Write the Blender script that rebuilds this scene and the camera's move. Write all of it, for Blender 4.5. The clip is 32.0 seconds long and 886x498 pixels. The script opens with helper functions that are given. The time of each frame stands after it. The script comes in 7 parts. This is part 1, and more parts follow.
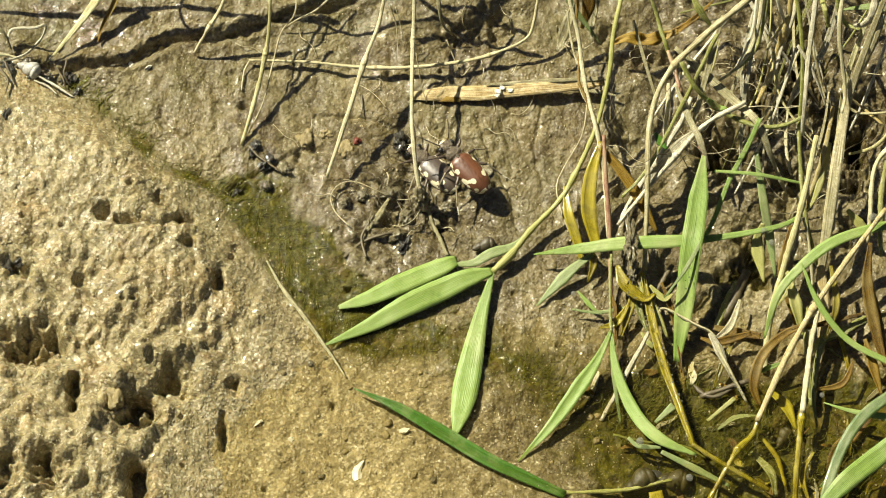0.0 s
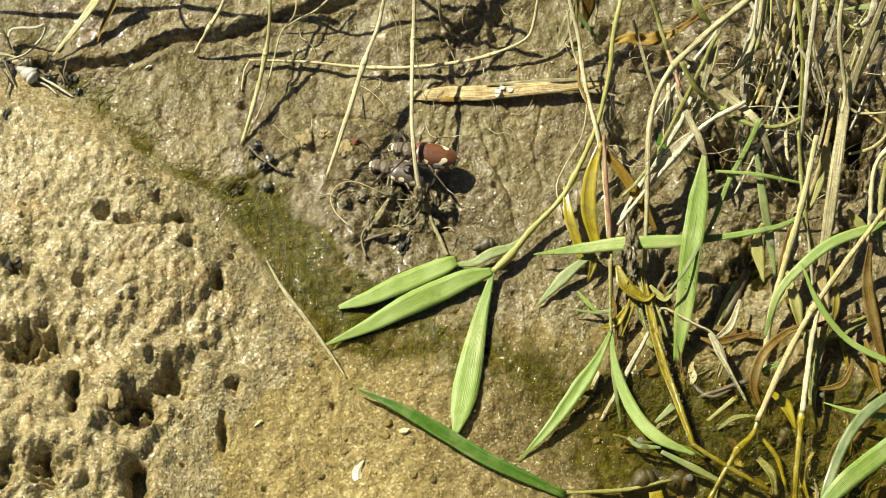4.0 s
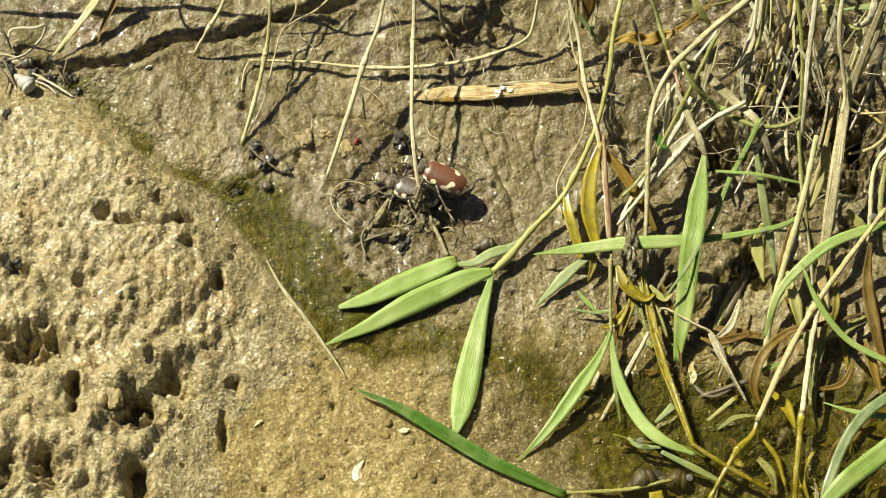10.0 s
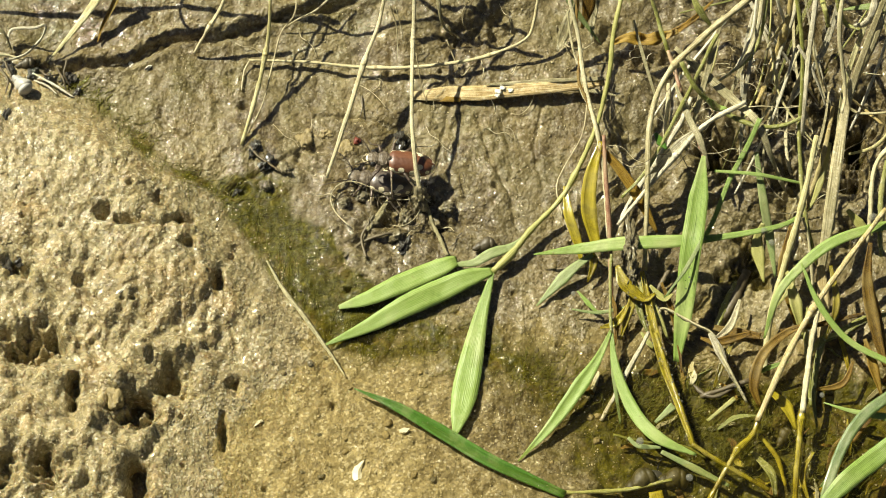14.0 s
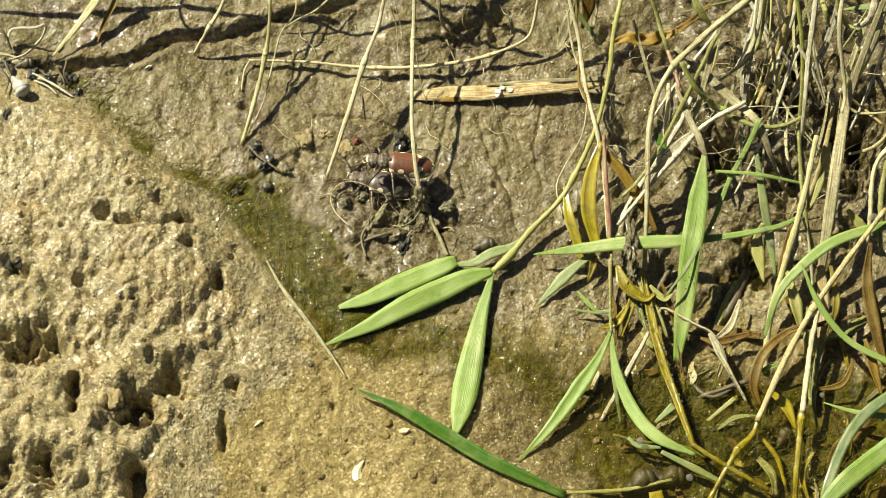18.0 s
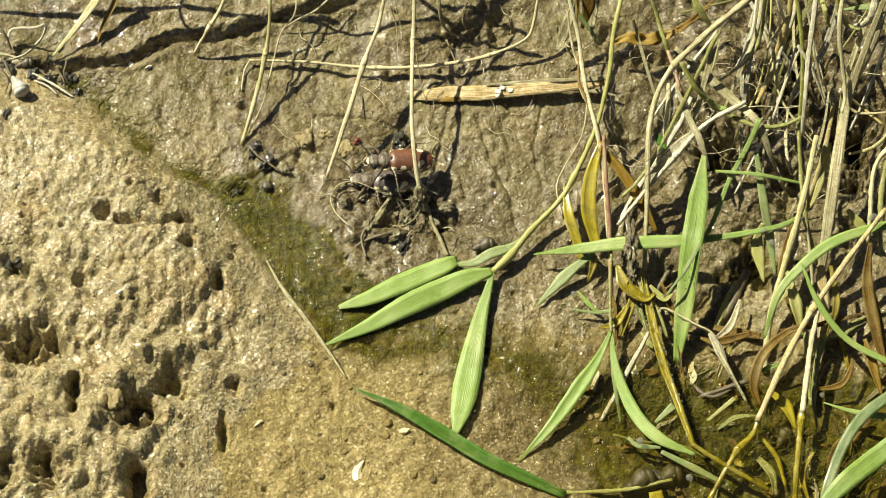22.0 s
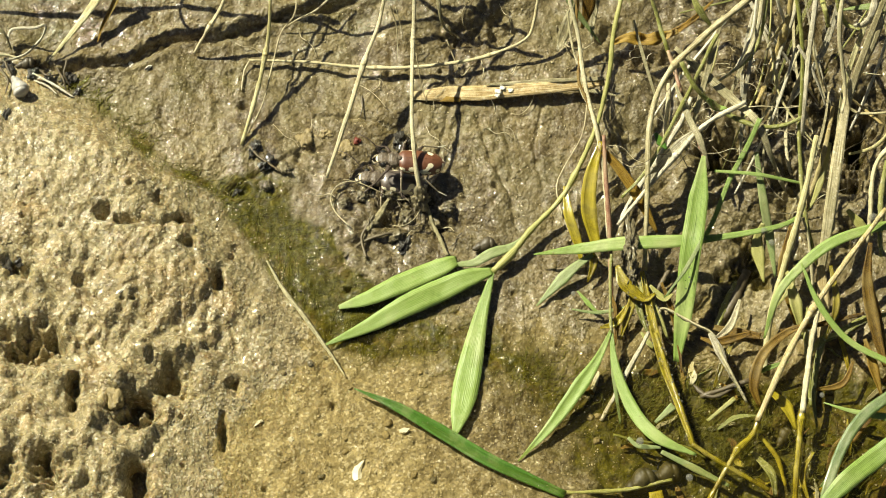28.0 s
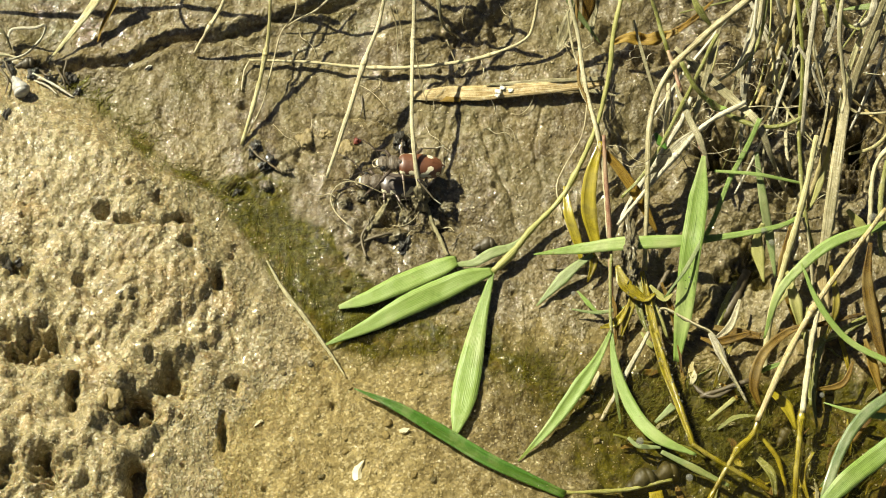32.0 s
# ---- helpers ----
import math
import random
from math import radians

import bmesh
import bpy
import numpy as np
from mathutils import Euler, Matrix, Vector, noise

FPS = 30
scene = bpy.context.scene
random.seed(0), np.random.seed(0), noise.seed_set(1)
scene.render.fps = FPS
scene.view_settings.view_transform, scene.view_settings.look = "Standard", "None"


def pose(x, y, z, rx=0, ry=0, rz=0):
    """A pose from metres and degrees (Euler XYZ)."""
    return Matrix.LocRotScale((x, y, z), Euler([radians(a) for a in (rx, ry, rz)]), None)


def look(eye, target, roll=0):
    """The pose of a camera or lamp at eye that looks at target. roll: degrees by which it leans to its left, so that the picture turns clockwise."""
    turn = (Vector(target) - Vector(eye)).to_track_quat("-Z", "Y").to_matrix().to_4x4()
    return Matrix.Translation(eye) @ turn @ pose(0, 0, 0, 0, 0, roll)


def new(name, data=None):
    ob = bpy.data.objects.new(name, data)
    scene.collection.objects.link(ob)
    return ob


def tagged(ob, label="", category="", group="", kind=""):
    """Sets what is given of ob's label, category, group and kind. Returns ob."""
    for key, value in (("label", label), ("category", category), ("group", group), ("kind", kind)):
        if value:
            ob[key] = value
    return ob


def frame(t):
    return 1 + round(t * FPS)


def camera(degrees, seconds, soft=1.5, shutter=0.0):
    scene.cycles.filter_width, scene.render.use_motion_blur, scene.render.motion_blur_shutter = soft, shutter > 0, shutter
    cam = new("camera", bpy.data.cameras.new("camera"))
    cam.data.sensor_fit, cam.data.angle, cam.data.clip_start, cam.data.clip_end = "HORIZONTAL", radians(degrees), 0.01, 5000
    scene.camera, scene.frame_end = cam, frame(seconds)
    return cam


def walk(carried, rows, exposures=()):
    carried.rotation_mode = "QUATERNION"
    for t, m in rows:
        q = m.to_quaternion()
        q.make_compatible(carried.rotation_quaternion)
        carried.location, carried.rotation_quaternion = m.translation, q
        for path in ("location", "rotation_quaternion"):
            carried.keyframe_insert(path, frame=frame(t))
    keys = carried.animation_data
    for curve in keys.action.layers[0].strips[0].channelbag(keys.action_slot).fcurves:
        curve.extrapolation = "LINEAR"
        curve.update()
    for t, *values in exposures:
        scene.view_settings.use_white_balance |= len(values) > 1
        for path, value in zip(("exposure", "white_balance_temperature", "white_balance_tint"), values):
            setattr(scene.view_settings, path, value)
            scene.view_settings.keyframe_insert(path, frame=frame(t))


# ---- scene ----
# A muddy water's edge, about 17 cm across, with a mating pair of tiger beetles.
# Plan numbers are millimetres (x east, y away from the viewer, z up, water level 0).
MM = 0.001
cam = camera(14.0, 32.0, 1.0)
STAND = look((0.0, -0.345, 0.59756), (0.0, 0.0, 0.0))
walk(cam, [(0.0, STAND), (32.0, STAND)], exposures=[(0.0, 0.85, 6720.0, 4.0), (32.0, 0.85, 6720.0, 4.0)])

# ---- light ----
SUN_WAY = Vector((0.72, -0.50, -1.0)).normalized()
SUN_HEIGHT = math.asin(-SUN_WAY.z)
world = bpy.data.worlds.new("sky")
scene.world = world
world.use_nodes = True
sky = world.node_tree.nodes.new("ShaderNodeTexSky")
sky.sky_type, sky.sun_disc = "NISHITA", False
sky.sun_elevation = SUN_HEIGHT
sky.air_density, sky.dust_density = 0.7, 2.5
sky.sun_rotation = math.atan2(-SUN_WAY.x, -SUN_WAY.y)
world.node_tree.links.new(sky.outputs[0], world.node_tree.nodes["Background"].inputs[0])
world.node_tree.nodes["Background"].inputs[1].default_value = 0.018
sun = new("sun", bpy.data.lights.new("sun", "SUN"))
sun.data.energy, sun.data.angle, sun.data.color = 5.0, radians(0.53), (1.0, 0.94, 0.80)
sun.matrix_world = look((0, 0, 0), SUN_WAY)


# ---- materials ----
class Mat:
    """A node material with short ways to add and join nodes."""

    def __init__(self, name):
        self.m = bpy.data.materials.new(name)
        self.m.use_nodes = True
        self.t = self.m.node_tree
        self.b = self.t.nodes["Principled BSDF"]
        self.out = self.t.nodes["Material Output"]

    def node(self, kind, **values):
        n = self.t.nodes.new("ShaderNode" + kind)
        for k, v in values.items():
            n.inputs[k.replace("_", " ")].default_value = v
        return n

    def join(self, a, b):
        self.t.links.new(a, b)

    def coord(self, which="Object"):
        return self.t.nodes.new("ShaderNodeTexCoord").outputs[which]

    def noise(self, scale, detail=4.0, rough=0.6, where=None):
        n = self.node("TexNoise", Scale=scale, Detail=detail, Roughness=rough)
        self.join(where or self.coord(), n.inputs["Vector"])
        return n.outputs["Fac"]

    def ramp(self, fac, *stops):
        n = self.t.nodes.new("ShaderNodeValToRGB")
        e = n.color_ramp.elements
        while len(e) < len(stops):
            e.new(0.5)
        for k, (p, c) in enumerate(stops):
            e[k].position, e[k].color = p, (*c, 1.0)
        self.join(fac, n.inputs[0])
        return n.outputs[0]

    def mix(self, fac, a, b, blend="MIX"):
        n = self.t.nodes.new("ShaderNodeMix")
        n.data_type, n.blend_type = "RGBA", blend
        for value, k in ((fac, 0), (a, 6), (b, 7)):
            if isinstance(value, (int, float)):
                n.inputs[k].default_value = value
            elif isinstance(value, tuple):
                n.inputs[k].default_value = (*value, 1.0)
            else:
                self.join(value, n.inputs[k])
        return n.outputs[2]

    def math(self, op, a, b=0.0, clamp=False):
        n = self.t.nodes.new("ShaderNodeMath")
        n.operation, n.use_clamp = op, clamp
        for value, k in ((a, 0), (b, 1)):
            if isinstance(value, (int, float)):
                n.inputs[k].default_value = value
            else:
                self.join(value, n.inputs[k])
        return n.outputs[0]

    def bump(self, height, metres, strength=1.0, below=None):
        n = self.node("Bump", Strength=strength, Distance=metres)
        self.join(height, n.inputs["Height"])
        if below:
            self.join(below, n.inputs["Normal"])
        return n.outputs[0]

    def put(self, **values):
        for k, v in values.items():
            s = self.b.inputs[k.replace("_", " ")]
            if isinstance(v, (int, float)):
                s.default_value = v
            elif isinstance(v, tuple):
                s.default_value = (*v, 1.0)
            else:
                self.join(v, s)
        return self

    def thin(self, color, share):
        """Lets some light through, as thin leaves do."""
        tr = self.t.nodes.new("ShaderNodeBsdfTranslucent")
        self.join(color, tr.inputs["Color"])
        mx = self.t.nodes.new("ShaderNodeMixShader")
        mx.inputs[0].default_value = share
        self.join(self.b.outputs[0], mx.inputs[1])
        self.join(tr.outputs[0], mx.inputs[2])
        self.join(mx.outputs[0], self.out.inputs["Surface"])
        return self


def rand(M):
    return M.t.nodes.new("ShaderNodeObjectInfo").outputs["Random"]


def mud_material():
    M = Mat("wet_mud")
    at = {}
    for key in ("sand", "algae", "silt", "peat_shade"):
        n = M.t.nodes.new("ShaderNodeAttribute")
        n.attribute_name = key
        at[key] = n.outputs["Fac"]
    grains = M.node("TexVoronoi", Scale=2100.0)
    M.join(M.coord(), grains.inputs["Vector"])
    tone = M.t.nodes.new("ShaderNodeSeparateColor")
    M.join(grains.outputs["Color"], tone.inputs[0])
    n1, n2, n3 = M.noise(70.0, 5.0), M.noise(330.0, 5.0, 0.7), M.noise(1500.0, 3.0)
    mud = M.ramp(n1, (0.3, (0.092, 0.073, 0.027)), (0.5, (0.165, 0.135, 0.055)), (0.72, (0.255, 0.212, 0.096)))
    mud = M.mix(M.ramp(M.noise(38.0, 5.0, 0.65), (0.47, (0.0,) * 3), (0.60, (0.8,) * 3)), mud, M.ramp(n2, (0.3, (0.082, 0.057, 0.016)), (0.7, (0.190, 0.140, 0.050))))
    mud = M.mix(M.ramp(M.noise(52.0, 5.0, 0.65), (0.54, (0.0,) * 3), (0.66, (0.8,) * 3)), mud, M.ramp(n2, (0.3, (0.060, 0.052, 0.010)), (0.7, (0.145, 0.125, 0.034))))
    stretch = M.node("Mapping", Scale=(120.0, 70.0, 60.0), Rotation=(0.0, 0.0, 0.6))
    M.join(M.coord(), stretch.inputs["Vector"])
    streak = M.noise(1.0, 4.0, 0.62, stretch.outputs[0])
    mud = M.mix(M.ramp(streak, (0.50, (0.0,) * 3), (0.64, (0.78,) * 3)), mud, M.ramp(n2, (0.3, (0.036, 0.024, 0.007)), (0.7, (0.092, 0.060, 0.018))))
    mud = M.mix(M.ramp(streak, (0.30, (0.6,) * 3), (0.43, (0.0,) * 3)), mud, M.ramp(n2, (0.3, (0.16, 0.132, 0.062)), (0.7, (0.28, 0.238, 0.125))))
    sandy = M.ramp(n2, (0.28, (0.165, 0.131, 0.058)), (0.5, (0.294, 0.240, 0.116)), (0.75, (0.43, 0.360, 0.185)))
    patch = M.ramp(M.noise(45.0, 4.0, 0.65), (0.40, (0.0,) * 3), (0.62, (1.0,) * 3))
    sandy = M.mix(M.math("MULTIPLY", patch, 0.5), sandy, M.ramp(n2, (0.3, (0.120, 0.104, 0.044)), (0.7, (0.28, 0.240, 0.118))))
    sandy = M.mix(M.math("MULTIPLY", M.ramp(M.noise(95.0, 3.0), (0.50, (0.0,) * 3), (0.66, (1.0,) * 3)), 0.6), sandy, (0.27, 0.175, 0.058))
    base = M.mix(at["sand"], mud, sandy)
    silt = M.ramp(n2, (0.3, (0.225, 0.184, 0.094)), (0.55, (0.360, 0.302, 0.166)), (0.8, (0.49, 0.42, 0.25)))
    silt = M.mix(M.math("MULTIPLY", M.ramp(M.noise(120.0, 5.0, 0.7), (0.45, (0.0,) * 3), (0.62, (1.0,) * 3)), 0.42), silt, M.ramp(n3, (0.3, (0.115, 0.082, 0.034)), (0.7, (0.25, 0.185, 0.085))))
    base = M.mix(at["silt"], base, silt)
    # peaty mud and painted-in shade, both carried by one darker colour
    peat_shade = M.math("MULTIPLY", at["peat_shade"], M.ramp(n2, (0.35, (1.0,) * 3), (0.7, (0.45,) * 3)), True)
    base = M.mix(peat_shade, base, M.ramp(n3, (0.3, (0.034, 0.023, 0.008)), (0.7, (0.100, 0.071, 0.026))))
    gritty = M.math("ADD", 0.42, M.math("MULTIPLY", M.math("MAXIMUM", at["sand"], at["silt"]), 0.6))
    base = M.mix(M.math("MULTIPLY", n3, gritty, True), base, M.mix(0.62, base, M.ramp(tone.outputs[0], (0.10, (0.016, 0.011, 0.004)), (0.38, (0.17, 0.132, 0.052)), (0.80, (0.44, 0.36, 0.175)), (0.95, (0.80, 0.74, 0.54)))))
    edge = M.math("SUBTRACT", M.math("ADD", at["algae"], M.math("ADD", M.math("MULTIPLY", n2, 0.7), M.math("MULTIPLY", M.noise(150.0, 4.0, 0.6), 0.9))), 1.12)
    film = M.math("MULTIPLY", edge, 2.2, True)
    film = M.math("MULTIPLY", film, M.math("MULTIPLY", at["algae"], 1.25, True), True)
    green = M.ramp(M.noise(900.0, 4.0), (0.3, (0.022, 0.020, 0.002)), (0.55, (0.074, 0.066, 0.004)), (0.8, (0.175, 0.148, 0.014)))
    green = M.mix(M.ramp(M.noise(210.0, 5.0, 0.7), (0.50, (0.0,) * 3), (0.64, (0.5,) * 3)), green, M.ramp(n2, (0.3, (0.060, 0.036, 0.008)), (0.7, (0.20, 0.135, 0.036))))
    base = M.mix(film, base, green)
    lump = M.bump(n2, 0.0008, 0.85)
    grit = M.bump(n3, 0.00026, 1.0, lump)
    fine = M.node("TexVoronoi", Scale=1750.0)
    M.join(M.coord(), fine.inputs["Vector"])
    round_top = M.math("SUBTRACT", 1.0, M.math("MULTIPLY", fine.outputs["Distance"], fine.outputs["Distance"]))
    grit = M.bump(round_top, 0.00013, 1.0, grit)
    bead = M.bump(M.noise(2600.0, 1.0, 0.5), 0.00021, 1.0)
    pick = M.t.nodes.new("ShaderNodeSeparateColor")
    M.join(fine.outputs["Color"], pick.inputs[0])
    glossy = M.ramp(pick.outputs[1], (0.10, (0.55,) * 3), (0.45, (1.0,) * 3))
    dry = M.math("SUBTRACT", 1.0, M.math("MULTIPLY", at["silt"], 0.6), True)
    dry = M.math("MULTIPLY", dry, M.math("SUBTRACT", 1.0, M.math("MULTIPLY", film, 0.25)))
    shine = M.math("MULTIPLY", dry, M.ramp(M.noise(240.0, 3.0), (0.34, (0.6,) * 3), (0.62, (1.0,) * 3)))
    shine = M.math("MULTIPLY", shine, glossy)
    matt = M.math("MULTIPLY", M.math("SUBTRACT", 1.0, M.math("MULTIPLY", film, 0.55), True), M.math("SUBTRACT", 1.0, M.math("MULTIPLY", at["silt"], 0.8), True))
    M.put(Specular_IOR_Level=M.math("MULTIPLY", matt, 0.24), Base_Color=base, Roughness=M.ramp(n3, (0.3, (0.55,) * 3), (0.7, (0.34,) * 3)), Normal=grit, Coat_Weight=shine, Coat_Roughness=0.07, Coat_IOR=1.8, Coat_Normal=bead,
          Subsurface_Weight=M.math("MULTIPLY", at["sand"], 0.32), Subsurface_Scale=0.0011)
    M.b.inputs["Subsurface Radius"].default_value = (1.0, 0.58, 0.26)
    return M.m


def leaf_material(name, dark, mid, light, share=0.22, rough=0.42, veins=15.0, low=0.44, high=0.71, dusty=0.0):
    M = Mat(name)
    uv = M.t.nodes.new("ShaderNodeUVMap").outputs[0]
    sep = M.t.nodes.new("ShaderNodeSeparateXYZ")
    M.join(uv, sep.inputs[0])
    wave = M.math("SINE", M.math("MULTIPLY", sep.outputs["X"], veins * 6.283))
    stretch = M.node("Mapping", Scale=(20.0, 1.6, 1.0))
    M.join(uv, stretch.inputs["Vector"])
    fibre = M.noise(1.0, 4.0, 0.65, stretch.outputs[0])
    blot = M.noise(260.0, 4.0)
    tone = M.math("ADD", M.math("ADD", M.math("MULTIPLY", fibre, 0.65), M.math("MULTIPLY", M.noise(800.0, 4.0, 0.7), 0.3)), M.math("ADD", M.math("MULTIPLY", wave, 0.008 if dusty else 0.03), M.math("MULTIPLY", rand(M), 0.18)))
    col = M.ramp(tone, (low, dark), (0.57, mid), (high, light))
    vein = M.ramp(M.math("ADD", wave, M.math("MULTIPLY", fibre, 1.6)), (0.40, (0.0,) * 3), (1.0, (0.0,) * 3), (1.0, (0.16 if dusty else 0.42,) * 3))
    col = M.mix(vein, col, light)
    fleck = M.ramp(M.noise(430.0, 5.0, 0.75), (0.64, (0.0,) * 3), (0.73, (0.8,) * 3))
    col = M.mix(fleck, col, tuple(0.5 * a + 0.5 * b for a, b in zip(dark, (0.30, 0.20, 0.07))))
    col = M.mix(M.ramp(M.noise(130.0, 4.0, 0.6), (0.52, (0.0,) * 3), (0.70, (0.6,) * 3)), col, tuple(0.62 * a + 0.38 * b for a, b in zip(light, (0.62, 0.56, 0.30))))
    col = M.mix(M.math("MULTIPLY", M.ramp(blot, (0.58, (0.0,) * 3), (0.75, (1.0,) * 3)), 0.5), col, dark)
    h = M.math("ADD", M.math("MULTIPLY", wave, 0.07), M.math("ADD", fibre, M.math("MULTIPLY", M.noise(2200.0, 3.0), 0.5)))
    if dusty:
        col = M.mix(M.ramp(M.noise(1900.0, 3.0, 0.7), (0.46, (0.0,) * 3), (0.62, (dusty,) * 3)), col, tuple(0.45 * q for q in mid))
        col = M.mix(M.ramp(M.noise(95.0, 4.0, 0.6), (0.50, (0.0,) * 3), (0.66, (0.55 * dusty,) * 3)), col, (0.22, 0.215, 0.055))
        col = M.mix(M.ramp(M.noise(1300.0, 2.0, 0.6), (0.60, (0.0,) * 3), (0.70, (dusty,) * 3)), col, (0.80, 0.77, 0.60))
    M.put(Base_Color=col, Roughness=rough, Normal=M.bump(h, 0.00026 if dusty else 0.00012, 0.7))
    if share:
        M.thin(col, share)
    return M.m


def plain_material(name, dark, light, scale, rough=0.5, bump=0.0002, **more):
    M = Mat(name)
    tone = M.math("ADD", M.math("MULTIPLY", M.noise(scale, 5.0, 0.65), 0.75), M.math("ADD", M.math("MULTIPLY", M.noise(scale * 6.0), 0.25), M.math("MULTIPLY", rand(M), 0.12)))
    col = M.ramp(tone, (0.36, dark), (0.72, light))
    M.put(Base_Color=col, Roughness=rough, Normal=M.bump(M.noise(scale * 4.0, 5.0), bump, 0.7), **more)
    return M.m


def water_material():
    M = Mat("shallow_water")
    clear = M.node("BsdfTransparent", Color=(0.968, 0.945, 0.85, 1.0))
    gloss = M.node("BsdfGlossy", Roughness=0.03)
    ripple = M.bump(M.noise(95.0, 2.0), 0.0006, 0.5)
    M.join(ripple, gloss.inputs["Normal"])
    fres = M.node("Fresnel", IOR=1.33)
    M.join(ripple, fres.inputs["Normal"])
    mx = M.t.nodes.new("ShaderNodeMixShader")
    M.join(fres.outputs[0], mx.inputs[0])
    murk = M.node("BsdfDiffuse", Color=(0.13, 0.115, 0.030, 1.0))
    body = M.t.nodes.new("ShaderNodeMixShader")
    body.inputs[0].default_value = 0.035
    M.join(clear.outputs[0], body.inputs[1])
    M.join(murk.outputs[0], body.inputs[2])
    M.join(body.outputs[0], mx.inputs[1])
    M.join(gloss.outputs[0], mx.inputs[2])
    M.join(mx.outputs[0], M.out.inputs["Surface"])
    return M.m


MUD = mud_material()
WATER = water_material()
GREEN = leaf_material("fresh_leaf", (0.120, 0.198, 0.022), (0.236, 0.356, 0.062), (0.372, 0.476, 0.142), low=0.34, high=0.82)
PALE_GREEN = leaf_material("grey_green_leaf", (0.115, 0.170, 0.036), (0.235, 0.305, 0.090), (0.40, 0.455, 0.21), low=0.34, high=0.82)
DEEP_GREEN = leaf_material("wet_leaf", (0.040, 0.115, 0.010), (0.075, 0.185, 0.018), (0.14, 0.27, 0.045), rough=0.25, low=0.34, high=0.82)
POND_GREEN = leaf_material("dull_wet_leaf", (0.065, 0.115, 0.020), (0.135, 0.215, 0.048), (0.25, 0.33, 0.12), rough=0.3, low=0.34, high=0.82)
LIME = leaf_material("yellowing_leaf", (0.24, 0.25, 0.045), (0.43, 0.42, 0.115), (0.60, 0.57, 0.25), low=0.34, high=0.82)
YELLOW = leaf_material("yellow_wet_stalk", (0.085, 0.062, 0.004), (0.40, 0.32, 0.013), (0.58, 0.48, 0.050), share=0.35, rough=0.2)
for stalk_wet in (YELLOW, DEEP_GREEN, POND_GREEN):
    stalk_wet.node_tree.nodes["Principled BSDF"].inputs["Coat Weight"].default_value = 0.8
    stalk_wet.node_tree.nodes["Principled BSDF"].inputs["Coat Roughness"].default_value = 0.12
STRAW = leaf_material("dry_straw", (0.25, 0.205, 0.084), (0.56, 0.49, 0.260), (0.78, 0.72, 0.48), share=0.08, rough=0.5, veins=5.0, dusty=0.38)
WHITE_STRAW = leaf_material("bleached_straw", (0.27, 0.235, 0.125), (0.62, 0.57, 0.40), (0.82, 0.79, 0.65), share=0.08, rough=0.5, veins=5.0, dusty=0.38)
GREY_STRAW = leaf_material("weathered_straw", (0.17, 0.142, 0.060), (0.46, 0.41, 0.215), (0.72, 0.66, 0.43), share=0.06, rough=0.55, veins=5.0, dusty=0.38)
OLIVE_STEM = leaf_material("olive_stem", (0.13, 0.14, 0.025), (0.26, 0.27, 0.06), (0.42, 0.41, 0.14), share=0.08, rough=0.38, veins=4.0, dusty=0.38)
BROWN_LEAF = leaf_material("brown_dead_leaf", (0.070, 0.032, 0.003), (0.27, 0.150, 0.014), (0.50, 0.34, 0.050), share=0.45, rough=0.55)
GOLD_STRAW = leaf_material("golden_straw", (0.15, 0.078, 0.016), (0.40, 0.265, 0.080), (0.70, 0.60, 0.34), share=0.08, rough=0.5, veins=6.0, dusty=0.38)
PALE_STEM = leaf_material("pale_stem", (0.30, 0.26, 0.085), (0.52, 0.475, 0.205), (0.70, 0.65, 0.37), share=0.08, rough=0.45, veins=4.0, dusty=0.25)
GOLD_STEM = leaf_material("golden_stem", (0.20, 0.140, 0.040), (0.46, 0.355, 0.125), (0.68, 0.58, 0.30), share=0.08, rough=0.4, veins=4.0, dusty=0.38)
RED_STEM = leaf_material("red_grass", (0.15, 0.048, 0.022), (0.30, 0.140, 0.075), (0.50, 0.37, 0.23), share=0.05)
WEATHERED = plain_material("muddy_stalk", (0.055, 0.046, 0.016), (0.34, 0.30, 0.15), 700.0, 0.45, 0.0006)
ROOT = plain_material("pale_root", (0.22, 0.175, 0.080), (0.52, 0.46, 0.28), 300.0, 0.55)
DARK_ROOT = plain_material("dark_root", (0.035, 0.026, 0.012), (0.14, 0.11, 0.055), 400.0, 0.5)
DEBRIS = plain_material("dark_debris", (0.014, 0.012, 0.008), (0.062, 0.054, 0.034), 900.0, 0.35, 0.0009, Coat_Weight=0.8, Coat_Roughness=0.12)
CLOD = plain_material("mud_clod", (0.060, 0.050, 0.022), (0.22, 0.182, 0.085), 900.0, 0.42, 0.0009, Coat_Weight=0.8, Coat_Roughness=0.15)
PALE_CLOD = plain_material("grainy_mud_clod", (0.12, 0.100, 0.046), (0.43, 0.37, 0.205), 1300.0, 0.42, 0.0009, Coat_Weight=0.8, Coat_Roughness=0.15)
PEBBLE = plain_material("tan_pebble", (0.13, 0.098, 0.036), (0.38, 0.30, 0.13), 500.0, 0.4, 0.0006)
GRAIN = plain_material("sand_grain", (0.20, 0.155, 0.065), (0.60, 0.52, 0.32), 1400.0, 0.22, 0.0001, Coat_Weight=0.6, Coat_Roughness=0.08)
FLAKE = plain_material("white_shell_flake", (0.62, 0.58, 0.42), (0.82, 0.80, 0.68), 500.0, 0.4, 0.0001)
RED_GRAIN = plain_material("red_grain", (0.08, 0.014, 0.006), (0.16, 0.030, 0.014), 900.0, 0.5, 0.0001)
